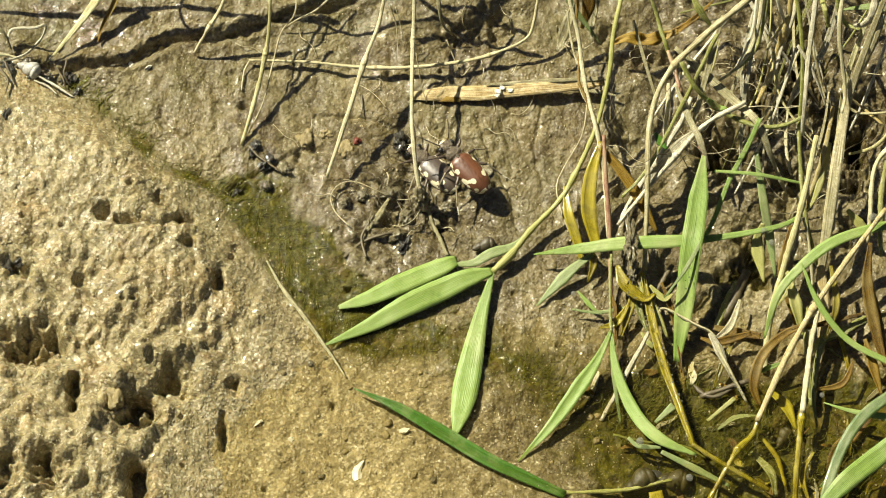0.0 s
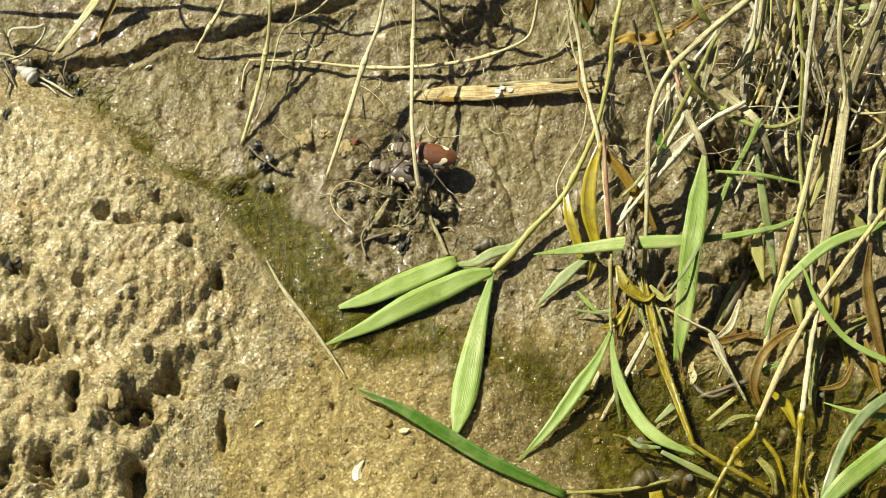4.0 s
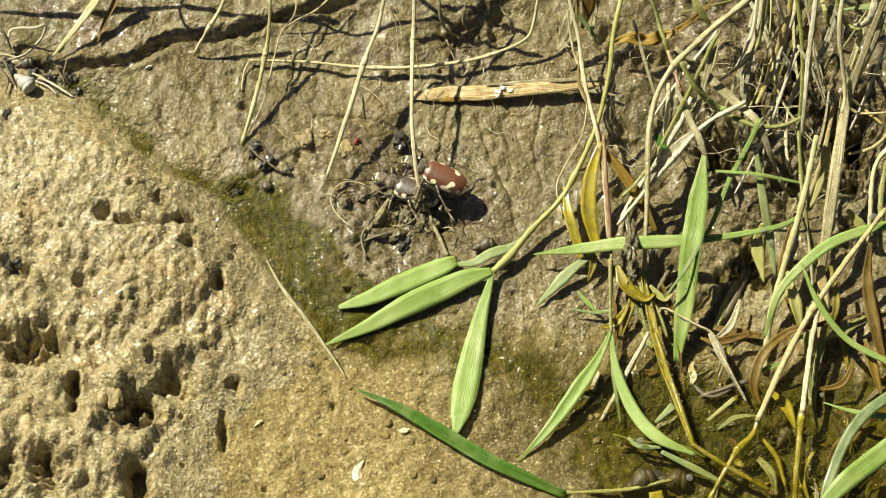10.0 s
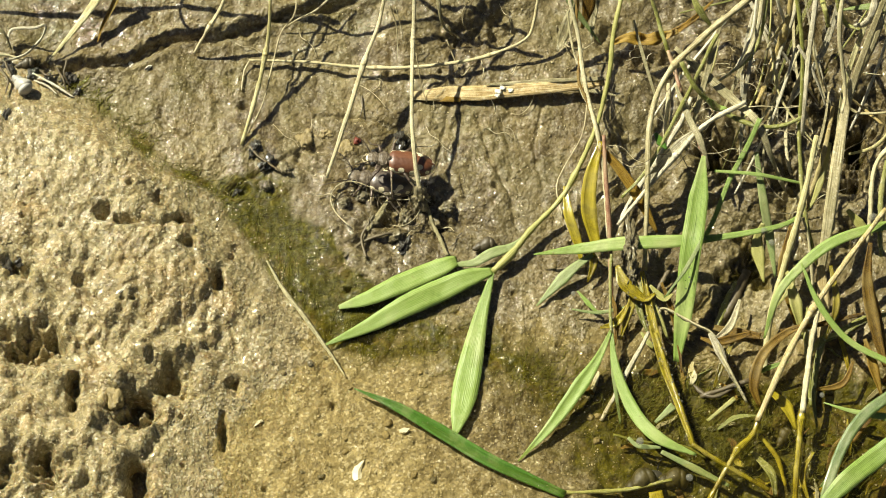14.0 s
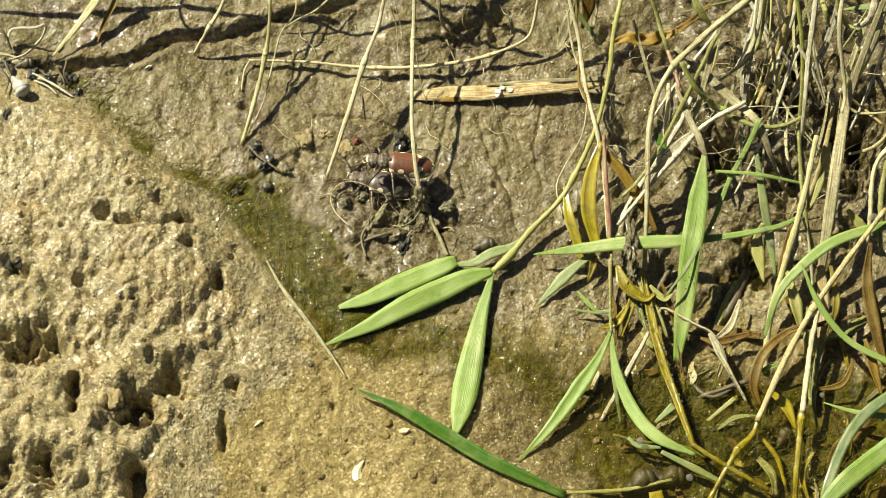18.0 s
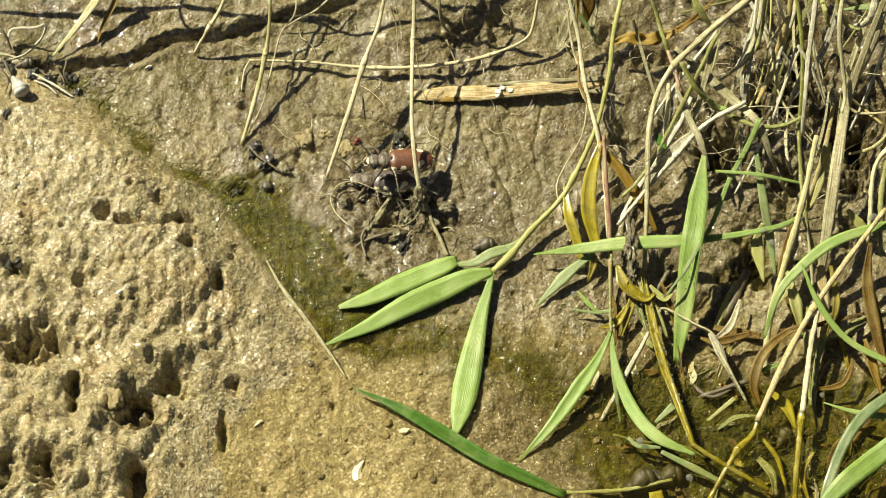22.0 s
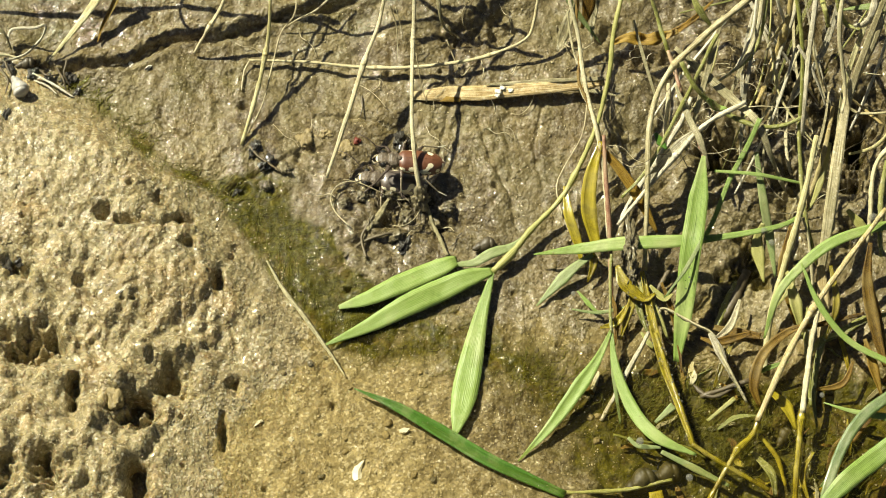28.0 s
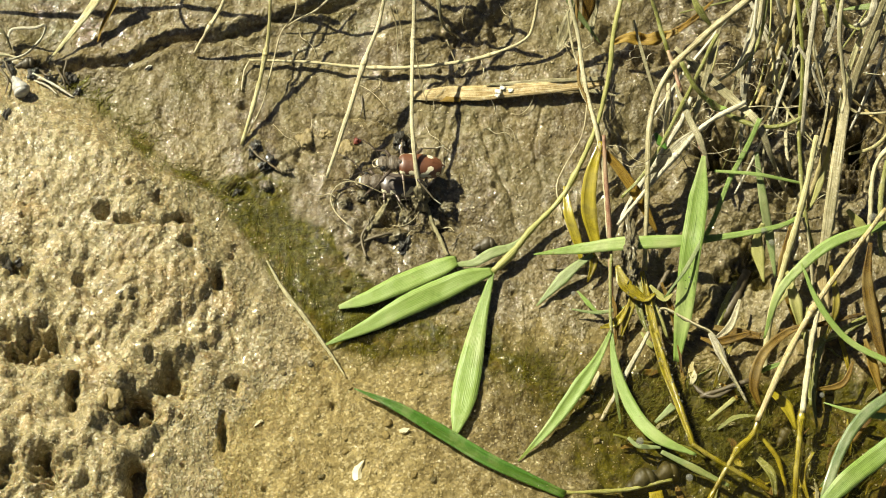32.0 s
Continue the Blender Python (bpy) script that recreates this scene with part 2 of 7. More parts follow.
SNAIL_PALE = plain_material("bleached_snail_shell", (0.26, 0.25, 0.21), (0.62, 0.60, 0.53), 420.0, 0.4, 0.0002)
SNAIL_DARK = plain_material("dark_snail_shell", (0.022, 0.018, 0.010), (0.105, 0.086, 0.048), 350.0, 0.45, 0.0002)
SNAIL_SUNK = plain_material("sunken_snail_shell", (0.010, 0.008, 0.002), (0.105, 0.085, 0.026), 260.0, 0.45, 0.0003, Specular_IOR_Level=0.3)
SNAIL_FLESH = plain_material("snail_flesh", (0.018, 0.018, 0.018), (0.07, 0.068, 0.06), 500.0, 0.3, 0.0003)
ALGA = plain_material("thread_alga", (0.036, 0.036, 0.002), (0.165, 0.155, 0.010), 300.0, 0.5, Specular_IOR_Level=0.3)
BUBBLE = Mat("air_bubble").put(Base_Color=(0.30, 0.30, 0.25), Roughness=0.05, Alpha=0.35, Specular_IOR_Level=0.8, Coat_Weight=1.0).m
ELYTRA = plain_material("red_brown_wing_case", (0.085, 0.028, 0.010), (0.165, 0.058, 0.020), 500.0, 0.45, 0.00016, Coat_Weight=0.5, Coat_Roughness=0.42, Coat_IOR=1.7)
ELYTRA_DULL = plain_material("bronze_brown_wing_case", (0.048, 0.035, 0.024), (0.110, 0.080, 0.055), 500.0, 0.42, 0.00016, Coat_Weight=1.0, Coat_Roughness=0.38, Coat_IOR=1.7)
CREAM = plain_material("cream_marking", (0.70, 0.62, 0.38), (0.80, 0.74, 0.52), 900.0, 0.45, 0.00004)
BRONZE = plain_material("bronze_cuticle", (0.050, 0.038, 0.024), (0.24, 0.19, 0.125), 1500.0, 0.36, 0.0006, Coat_Weight=0.35, Coat_Roughness=0.35, Metallic=0.3)
LEG = plain_material("dark_leg", (0.035, 0.026, 0.020), (0.11, 0.080, 0.055), 900.0, 0.35, 0.00005, Metallic=0.3)
PALE_LEG = plain_material("pale_leg", (0.13, 0.095, 0.055), (0.48, 0.41, 0.27), 1200.0, 0.4, 0.00005)
MANDIBLE = plain_material("mandible_horn", (0.16, 0.12, 0.06), (0.62, 0.54, 0.34), 1500.0, 0.35, 0.00003)
EYE = plain_material("black_eye", (0.010, 0.010, 0.010), (0.03, 0.028, 0.024), 2500.0, 0.18, 0.00002)


# ---- shapes ----
# ground shape
def hash_grad(ix, iy, seed):
    h = (ix * 374761393 + iy * 668265263 + seed * 974634777) & 0x7FFFFFFF
    h = ((h ^ (h >> 13)) * 1274126177) & 0x7FFFFFFF
    return ((h ^ (h >> 16)) & 1023) * (2.0 * math.pi / 1024.0)


def ripples(x, y, size, seed):
    """Smooth random relief, about -0.7 to 0.7, with lumps of that size."""
    x, y = x / size, y / size
    ix, iy = np.floor(x).astype(np.int64), np.floor(y).astype(np.int64)
    fx, fy = x - ix, y - iy
    u, v = fx * fx * fx * (fx * (fx * 6 - 15) + 10), fy * fy * fy * (fy * (fy * 6 - 15) + 10)

    def corner(dx, dy):
        a = hash_grad(ix + dx, iy + dy, seed)
        return np.cos(a) * (fx - dx) + np.sin(a) * (fy - dy)

    low = corner(0, 0) * (1 - u) + corner(1, 0) * u
    high = corner(0, 1) * (1 - u) + corner(1, 1) * u
    return low * (1 - v) + high * v


def ease(a, b, x):
    t = np.clip((x - a) / (b - a), 0.0, 1.0)
    return t * t * (3 - 2 * t)


def far_from(x, y, line):
    """Distance to a line through plan points."""
    best = np.full(x.shape, 1e9)
    for (ax, ay), (bx, by) in zip(line[:-1], line[1:]):
        k = np.clip(((x - ax) * (bx - ax) + (y - ay) * (by - ay)) / ((bx - ax) ** 2 + (by - ay) ** 2), 0, 1)
        best = np.minimum(best, np.hypot(x - ax - k * (bx - ax), y - ay - k * (by - ay)))
    return best


# hollows of the sandy mound: plan place, half width, half depth, how deep
PITS = (
    (-64.6, 3.8, 1.4, 1.6, 2.6), (-54.0, 7.3, 1.0, 1.2, 2.4), (-59.9, 2.1, 2.6, 0.8, 1.4), (-49.3, 3.2, 1.5, 1.4, 2.0), (-48.5, -2.5, 1.4, 1.4, 2.2),
    (-80.8, -7.7, 2.6, 2.0, 2.6), (-68.5, -10.3, 1.2, 1.4, 1.6), (-76.4, -23.3, 4.6, 3.0, 5.0), (-68.5, -33.3, 1.1, 3.0, 3.6), (-57.4, -37.0, 3.4, 2.8, 4.6),
    (-50.4, -30.1, 2.2, 2.6, 3.0), (-72.6, -49.8, 2.1, 3.4, 4.6), (-80.0, -50.8, 1.8, 3.4, 4.0), (-55.9, -50.9, 1.7, 3.4, 4.2), (-42.5, -9.4, 0.9, 2.2, 2.4),
    (-40.9, -39.1, 0.7, 3.4, 2.2), (-39.0, -30.1, 1.2, 1.6, 1.8),
)
DEEP_PITS = tuple((px, py, a, b, deep * 1.5) for px, py, a, b, deep in PITS)
# hollows round the beetles, and under overhanging straw in place of its shadows
HOLLOWS = (
    (54.6, 19.1, 3.0, 4.0, 5.0), (52.0, -12.6, 5.0, 4.0, 1.3), (65.8, 12.0, 3.0, 5.0, 3.5), (35.6, 21.4, 3.0, 3.0, 2.0), (70.0, 37.0, 4.0, 4.0, 5.0), (61.2, 36.9, 2.0, 5.0, 3.0), (78.2, 22.8, 3.0, 6.0, 6.0), (59.8, -4.4, 2.5, 4.0, 3.0),
    (49.9, 27.3, 2.0, 3.0, 1.0), (-10.2, 6.0, 2.0, 1.8, 1.8), (0.6, 3.9, 2.4, 2.6, 2.0), (-15.5, 0.0, 2.4, 1.2, 1.4), (4.0, 44.1, 4.0, 3.0, 2.6), (10.6, 46.4, 3.0, 3.0, 2.4),
    (67.2, 31.0, 2.2, 3.2, 6.0), (64.4, 35.7, 1.6, 3.0, 5.0), (71.7, 28.4, 2.0, 3.0, 5.0), (79.0, 13.1, 3.0, 2.5, 4.0), (55.3, -5.9, 3.4, 2.6, 2.2), (79.1, 22.4, 3.0, 3.0, 5.0), (82.9, 28.0, 2.5, 4.0, 5.0), (70.5, 43.9, 2.5, 5.0, 6.0), (40.1, 38.9, 3.5, 1.6, 3.0), (33.1, 43.9, 2.2, 2.4, 2.5), (35.2, 10.7, 2.0, 2.5, 1.5), (61.2, 29.2, 1.6, 3.0, 4.0), (51.6, 19.0, 2.6, 3.4, 4.0), (58.6, 1.3, 2.6, 3.2, 3.0), (76.9, 2.5, 2.4, 3.0, 3.0), (43.3, -6.8, 2.4, 1.6, 1.5),
    (-24.8, 19.8, 1.5, 0.9, 1.6), (-27.6, 17.6, 1.0, 1.2, 1.6), (-39.2, 10.8, 1.8, 1.0, 2.2),
)
MOUND_EDGE = ((-93.6, 42.0), (-75.5, 34.1), (-59.6, 23.7), (-42.8, 11.6), (-33.8, -1.6), (-26.0, -16.3), (-25.3, -24.8), (-29.8, -33.2), (-33.3, -42.6), (-34.5, -54.4), (-34.8, -63.3))
RUNNEL = ((-62.0, 2.8), (-58.2, 1.6), (-53.4, 1.3), (-50.1, 3.9))
# shallow trickle marks in the mud
RILLS = (
    ((6.7, 26.9), (9.2, 18.0), (13.1, 9.7), (13.8, 3.9)),
    ((1.2, 28.6), (0.0, 22.9), (-1.5, 16.0)),
    ((11.1, 25.8), (12.7, 20.4)),
    ((19.3, 28.4), (17.6, 20.5), (19.1, 12.1)),
    ((-24.5, 26.8), (-15.8, 26.6), (-9.2, 24.2)),
    ((10.4, 2.4), (3.9, 4.6), (-1.5, 4.6)),
    ((44.7, 15.4), (37.4, 6.0)),
    ((-24.4, 21.0), (-34.1, 15.2), (-39.5, 12.0)),
    ((-49.5, 22.1), (-53.9, 24.0), (-54.6, 28.4)),
)
# groove for an undercut edge, also standing in for the shadow band along it
CRACK = ((-79.8, 37.8), (-74.2, 36.9), (-59.9, 38.7), (-53.5, 43.1), (-43.5, 43.8), (-34.8, 46.9), (-22.6, 50.4), (-9.3, 55.0))


def mound_depth(x, y):
    """How far inside the sandy mound, in mm; negative outside it."""
    ex = np.array([e[0] for e in MOUND_EDGE][::-1])
    ey = np.array([e[1] for e in MOUND_EDGE][::-1])
    return (np.interp(y, ey, ex) - x) * 0.72 + 3.4 * ripples(x, y, 17.0, 4) + 1.8 * ripples(x, y, 6.5, 5)


def base_height(x, y):
    low = np.clip(y, -65.0, 140.0)
    z = 2.0 + 0.12 * np.maximum(low, -20.0) + (0.03 + 0.09 * ease(22.0, 40.0, x)) * np.minimum(low + 20.0, 0.0) + 12.0 * ease(-75.0, -180.0, y) + 10.0 * ease(110.0, 220.0, x)
    z = z + ease(-1.5, 14.0 + 12.0 * ease(-8.0, -30.0, y), mound_depth(x, y)) * (6.0 - 0.05 * np.clip(y, -60, 60)) + 1.4 * ripples(x, y, 34.0, 1) + 0.9 * ripples(x, y, 15.0, 2)
    z = z - 1.2 * np.exp(-((x + 8.0) ** 2 + (y - 11.0) ** 2) / 90.0)
    return z


def ground_height(x, y):
    """The ground without its grit."""
    z = base_height(x, y)
    near = ease(135.0, 95.0, np.abs(x)) * ease(125.0, 75.0, np.abs(y))
    inside = ease(0.0, 7.0, mound_depth(x, y))
    deep_in = ease(2.0, 12.0, mound_depth(x, y) - 5.0 * ease(-12.0, -32.0, y))
    south = ease(10.0, -24.0, y)
    z = z + near * deep_in * ((0.8 + 1.7 * south) * ripples(x, y, 7.0, 7) + (0.5 + 1.5 * south) * (np.sqrt(ripples(x, y * 0.75, 5.2, 8) ** 2 + 0.003) * 2.2 - 0.6) + (0.60 + 0.4 * south) * (np.sqrt(ripples(x, y * 0.8, 2.6, 9) ** 2 + 0.004) * 1.5 - 0.4) + (0.22 + 0.05 * south) * ripples(x, y, 1.6, 6))
    clods = np.exp(-((x + 7.5) ** 2 + (y - 9.0) ** 2) / 110.0)
    z = z + near * (1 - inside) * (0.36 + 0.25 * ease(-6.0, -16.0, y) + 1.5 * clods) * (ripples(x, y, 4.0, 10) + 0.7 * ripples(x, y, 2.0, 11))
    z = z + near * (1 - inside) * ease(2.0, 14.0, y) * (0.75 * ripples(x + 0.3 * y, y * 0.8, 7.5, 12) + 0.45 * ripples(x, y, 2.9, 15) + 0.16 * ripples(x, y, 1.5, 18))
    stray = 0.6 * ripples(x, y, 2.6, 19)
    for line in RILLS:
        d = far_from(x, y, line) + stray
        z = z - near * 0.55 * np.exp(-((d / 0.5) ** 2))
    z = z + near * (1 - inside) * ease(32.0, 46.0, x) * ease(4.0, 18.0, y) * (1.7 * ripples(x, y, 4.4, 16) + 0.8 * ripples(x, y, 2.1, 17))
    ragged = 1.5 * ripples(x, y, 2.4, 21) + 0.5 * ripples(x, y, 1.1, 22)
    for px, py, a, b, deep in DEEP_PITS + HOLLOWS:
        small = a < 1.7
        k = ((x - px) / ((0.95 if small else 1.12) * a)) ** 2 + ((y - py) / ((0.9 if small else 1.08) * b)) ** 2 + (1.3 if small else 1.05) * ragged
        z = z - deep * np.exp(-np.clip(k, 0, 20) ** (1.4 if small else 1.15) * 0.9)
    far = ease(150.0, 420.0, np.hypot(x, y))
    z = z * (1 - far) + far * (9.0 + 5.0 * ripples(x, y, 160.0, 51) + 40.0 * ripples(x, y, 1500.0, 52) * ease(400.0, 3000.0, np.hypot(x, y)))
    d = far_from(x, y, CRACK) + 1.5 * ripples(x, y, 4.0, 14) + 0.6 * ripples(x, y, 1.4, 13)
    run = far_from(x, y, RUNNEL) + 0.5 * ripples(x, y, 1.3, 24)
    z = z - near * 1.2 * np.exp(-((run / 0.55) ** 2))
    z = z - near * 1.5 * np.exp(-((d / 0.8) ** 4)) + near * 0.5 * np.exp(-(((d - 2.1) / 0.9) ** 2))
    return z


# end of ground shape
GRID_X, GRID_Y = np.arange(-125.0, 125.0, 0.5), np.arange(-80.0, 125.0, 0.5)
GRID_Z = ground_height(*np.meshgrid(GRID_X, GRID_Y))


def height_at(x, y):
    """The ground's height, read from a half-millimetre grid."""
    u, v = min(max((x + 125.0) * 2, 0.0), 497.9), min(max((y + 80.0) * 2, 0.0), 407.9)
    i, j = int(u), int(v)
    f, g = u - i, v - j
    low = GRID_Z[j, i] * (1 - f) + GRID_Z[j, i + 1] * f
    high = GRID_Z[j + 1, i] * (1 - f) + GRID_Z[j + 1, i + 1] * f
    return float(low * (1 - g) + high * g)


def curve_points(pts, n):
    """n points of a smooth line through the given ones, evenly spread."""
    P = [np.array(p, float) for p in pts]
    P = [2 * P[0] - P[1], *P, 2 * P[-1] - P[-2]]
    fine = []
    for a, b, c, d in zip(P[:-3], P[1:-2], P[2:-1], P[3:]):
        for k in range(12):
            t = k / 12
            fine.append(0.5 * (2 * b + (c - a) * t + (2 * a - 5 * b + 4 * c - d) * t * t + (3 * b - a - 3 * c + d) * t ** 3))
    fine.append(P[-2])
    fine = np.array(fine)
    run = np.concatenate([[0], np.cumsum(np.linalg.norm(np.diff(fine, axis=0), axis=1))])
    want = np.linspace(0, run[-1], n)
    return np.stack([np.interp(want, run, fine[:, k]) for k in range(3)], 1), run[-1]


def mesh_from(name, verts, faces, material, uvs=None, smooth=True):
    me = bpy.data.meshes.new(name)
    me.from_pydata([tuple(v) for v in verts], [], faces)
    if smooth:
        me.polygons.foreach_set("use_smooth", [True] * len(me.polygons))
    if uvs is not None:
        layer = me.uv_layers.new(name="UVMap")
        flat = np.array(uvs, np.float32)[[l.vertex_index for l in me.loops]]
        layer.data.foreach_set("uv", flat.ravel())
    me.materials.append(material)
    me.update()
    return me


def part(name, data, parent=None, label="", category="", group="", kind=""):
    ob = new(name, data)
    ob.parent = parent
    return tagged(ob, label, category, group, kind)


def thing(name, place, label, category, group=""):
    """An Empty at a thing's base."""
    ob = new(name)
    ob.empty_display_size = 0.005
    ob.location = Vector(place) * MM
    return tagged(ob, label, category, group)


def tube_mesh(name, pts, radii, material, sides=7, n=30, wobble=0.15, knots=(), seed=0, flat=0.72, origin=(0, 0, 0)):
    """A round stalk through the points; radii run along it; knots swell it."""
    rng = random.Random(seed + len(pts))
    C, length = curve_points(pts, n)
    R = np.interp(np.linspace(0, 1, n), np.linspace(0, 1, len(radii)), radii)
    verts, uvs, faces = [], [], []
    for f, amp in ((0.5, 0.22), (1.3, 0.10)):
        ph = [rng.uniform(0, 6.28) for _ in range(3)]
        for k in range(n):
            C[k] += [amp * min(R[k], 0.35) * 0.5 * math.sin(f * k * 26 / n + q) for q in ph]
    side = None
    for k in range(n):
        t = C[min(k + 1, n - 1)] - C[max(k - 1, 0)]
        t = t / (np.linalg.norm(t) + 1e-9)
        if side is None:
            side = np.cross(t, (0.1, 0.2, 1.0))
        side = side - t * np.dot(side, t)
        side = side / (np.linalg.norm(side) + 1e-9)
        over = np.cross(side, t)
        r = R[k] * (1 + rng.uniform(-wobble, wobble))
        for q in knots:
            r *= 1 + 0.55 * math.exp(-(((k / (n - 1) - q) * length / 1.1) ** 2))
        for j in range(sides):
            a = 2 * math.pi * j / sides
            verts.append((C[k] + r * (math.cos(a) * side + flat * math.sin(a) * over) - np.array(origin)) * MM)
            uvs.append((j / sides, k / (n - 1) * length * 0.1))
    for k in range(n - 1):
        for j in range(sides):
            a, b = k * sides + j, k * sides + (j + 1) % sides
            faces.append((a, b, b + sides, a + sides))
    faces.append(tuple(range(sides))[::-1])
    faces.append(tuple(range((n - 1) * sides, n * sides)))
    return mesh_from(name, verts, faces, material, uvs)


def blade_mesh(name, pts, widths, material, fold=0.10, roll=0.0, thick=0.16, n=30, wave=0.02, seed=0, twist=0.0, origin=(0, 0, 0)):
    """A leaf blade with a keel: widths run along it (mm), roll and twist tip it (degrees)."""
    rng = random.Random(seed + 3 * len(pts))
    C, length = curve_points(pts, n)
    Wd = np.interp(np.linspace(0, 1, n), np.linspace(0, 1, len(widths)), widths)
    verts, uvs, faces = [], [], []
    phase = rng.uniform(0, 6)
    across = (-1.0, -0.5, 0.0, 0.5, 1.0)
    for k in range(n):
        t = C[min(k + 1, n - 1)] - C[max(k - 1, 0)]
        t = t / (np.linalg.norm(t) + 1e-9)
        side = np.cross(t, (0.0, -0.25, 1.0))
        side = side / (np.linalg.norm(side) + 1e-9)
        over = np.cross(side, t)
        a = radians(roll + twist * k / (n - 1))
        side, over = side * math.cos(a) + over * math.sin(a), over * math.cos(a) - side * math.sin(a)
        half = max(0.04, Wd[k] / 2) * (1 + 0.008 * math.sin(k * 1.7 + phase))
        ring = []
        for top in (1, -1):
            for s in (across if top > 0 else across[::-1]):
                lift = fold * half * (abs(s) - 0.4) + wave * half * math.sin(0.8 * k + phase + 2 * s)
                skin = min(thick, half * 0.5) * 0.5 * top * (1.0 if abs(s) < 1 else 0.35)
                ring.append((C[k] + side * half * s + over * (lift + skin) - np.array(origin)) * MM)
                uvs.append(((s + 1) / 2, k / (n - 1) * length * 0.1))
        verts += ring
    m = 10
    for k in range(n - 1):
        for j in range(m):
            a, b = k * m + j, k * m + (j + 1) % m
            faces.append((a, a + m, b + m, b))
    faces.append(tuple(range(m)))
    faces.append(tuple(range((n - 1) * m, n * m))[::-1])
    return mesh_from(name, verts, faces, material, uvs)


COUNT = [0]


def ring_mesh(name, r, material):
    """A swollen joint, round its own origin, along z."""
    prof = ((-0.9, 0.9), (-0.45, 1.18), (0.0, 1.34), (0.35, 1.2), (0.8, 0.92))
    verts = [(r * w * math.cos(a * math.pi / 5) * MM, r * w * math.sin(a * math.pi / 5) * MM, r * z * MM) for z, w in prof for a in range(10)]
    faces = [(k * 10 + j, k * 10 + (j + 1) % 10, k * 10 + 10 + (j + 1) % 10, k * 10 + 10 + j) for k in range(4) for j in range(10)]
    return mesh_from(name, verts, faces, material, [(0.5, 0.5)] * len(verts))


def stalk(pts, radii, material=STRAW, name="straw", label="pale dry straw stem lying over the wet mud", group="dry straw stems", category="straw", **more):
    COUNT[0] += 1
    base = pts[-1]
    ob = part(name, tube_mesh(name, pts, radii, material, seed=COUNT[0], origin=base, **more), None, label, category, group)
    ob.location = Vector(base) * MM
    for q in more.get("knots", ()):
        line, _ = curve_points(pts, 101)
        k = round(q * 100)
        way = Vector(line[min(k + 1, 100)] - line[max(k - 1, 0)])
        joint = part("joint", ring_mesh("joint", float(np.interp(q, np.linspace(0, 1, len(radii)), radii)) * 1.08, material), ob)
        joint.matrix_basis = Matrix.Translation(Vector(line[k] - np.array(base)) * MM) @ way.to_track_quat("Z", "Y").to_matrix().to_4x4()
    return ob


def blade(pts, widths, material=GREEN, name="grass", label="fresh green grass blade hanging over the water's edge", group="green grass blades", category="grass blade", **more):
    COUNT[0] += 1
    base = pts[-1]
    ob = part(name, blade_mesh(name, pts, widths, material, seed=COUNT[0], origin=base, **more), None, label, category, group)
    ob.location = Vector(base) * MM
    if max(widths) > 1.1:
        ribs = [max(0.02, w * 0.018) for w in widths]
        sag = more.get("fold", 0.10) * 0.2 * max(widths) * 0.8
        part("midrib", tube_mesh("midrib", [(x, y, z - sag) for x, y, z in pts], ribs, material, sides=5, n=more.get("n", 30), wobble=0.0, origin=base), ob)
    return ob


def root(pts, r=0.16, material=ROOT, label="thin pale curling root on the mud"):
    return stalk(pts, (r, r * 0.9, r * 0.6), material, "rootlet", label, "thin roots", "root", sides=5, n=34, wobble=0.15)


def lump_mesh(name, size, material, rough=0.25, seed=0, detail=3, grain=1.0, smooth=True):
    """An uneven rounded lump; size: its three half axes in mm."""
    bm = bmesh.new()
    bmesh.ops.create_icosphere(bm, subdivisions=detail, radius=1.0)
    shift = Vector((seed * 3.7, seed * 1.3, seed * 7.1))
    for v in bm.verts:
        n = noise.noise(v.co * 1.3 * grain + shift) * rough + noise.noise(v.co * 3.1 * grain + shift) * rough * 0.5 + noise.noise(v.co * 7.3 * grain + shift) * rough * 0.35
        v.co = Vector([c * (1 + n) * s * MM for c, s in zip(v.co, size)])
    for f in bm.faces:
        f.smooth = smooth
    me = bpy.data.meshes.new(name)
    bm.to_mesh(me)
    bm.free()
    me.materials.append(material)
    return me


def lump(name, place, size, material, label, category, group="", turn=0.0, sink=0.4, **more):
    COUNT[0] += 1
    ob = part(name, lump_mesh(name, size, material, seed=COUNT[0], **more), None, label, category, group)
    x, y, z = place
    ob.matrix_basis = pose(x * MM, y * MM, (z + size[2] * (1 - 2 * sink)) * MM, 0, 0, turn)
    return ob


def stuff_of(name, material, places, label, category):
    """Many tiny grains in one mesh: places are (x, y, z, size)."""
    shape = bmesh.new()
    bmesh.ops.create_icosphere(shape, subdivisions=1, radius=1.0)
    shape.verts.ensure_lookup_table()
    v0 = np.array([v.co for v in shape.verts])
    f0 = [tuple(v.index for v in f.verts) for f in shape.faces]
    shape.free()
    rng = np.random.RandomState(9)
    verts, faces = [], []
    for k, (x, y, z, s) in enumerate(places):
        jag = v0 * (1 + rng.uniform(-0.25, 0.25, (len(v0), 1))) * rng.uniform(0.7, 1.3, (1, 3)) * s
        n = k * len(v0)
        verts.append((jag + (x, y, z)) * MM)
        faces += [tuple(n + i for i in f) for f in f0]
    return part(name, mesh_from(name, np.concatenate(verts), faces, material, smooth=False), None, label, category, "", "stuff")


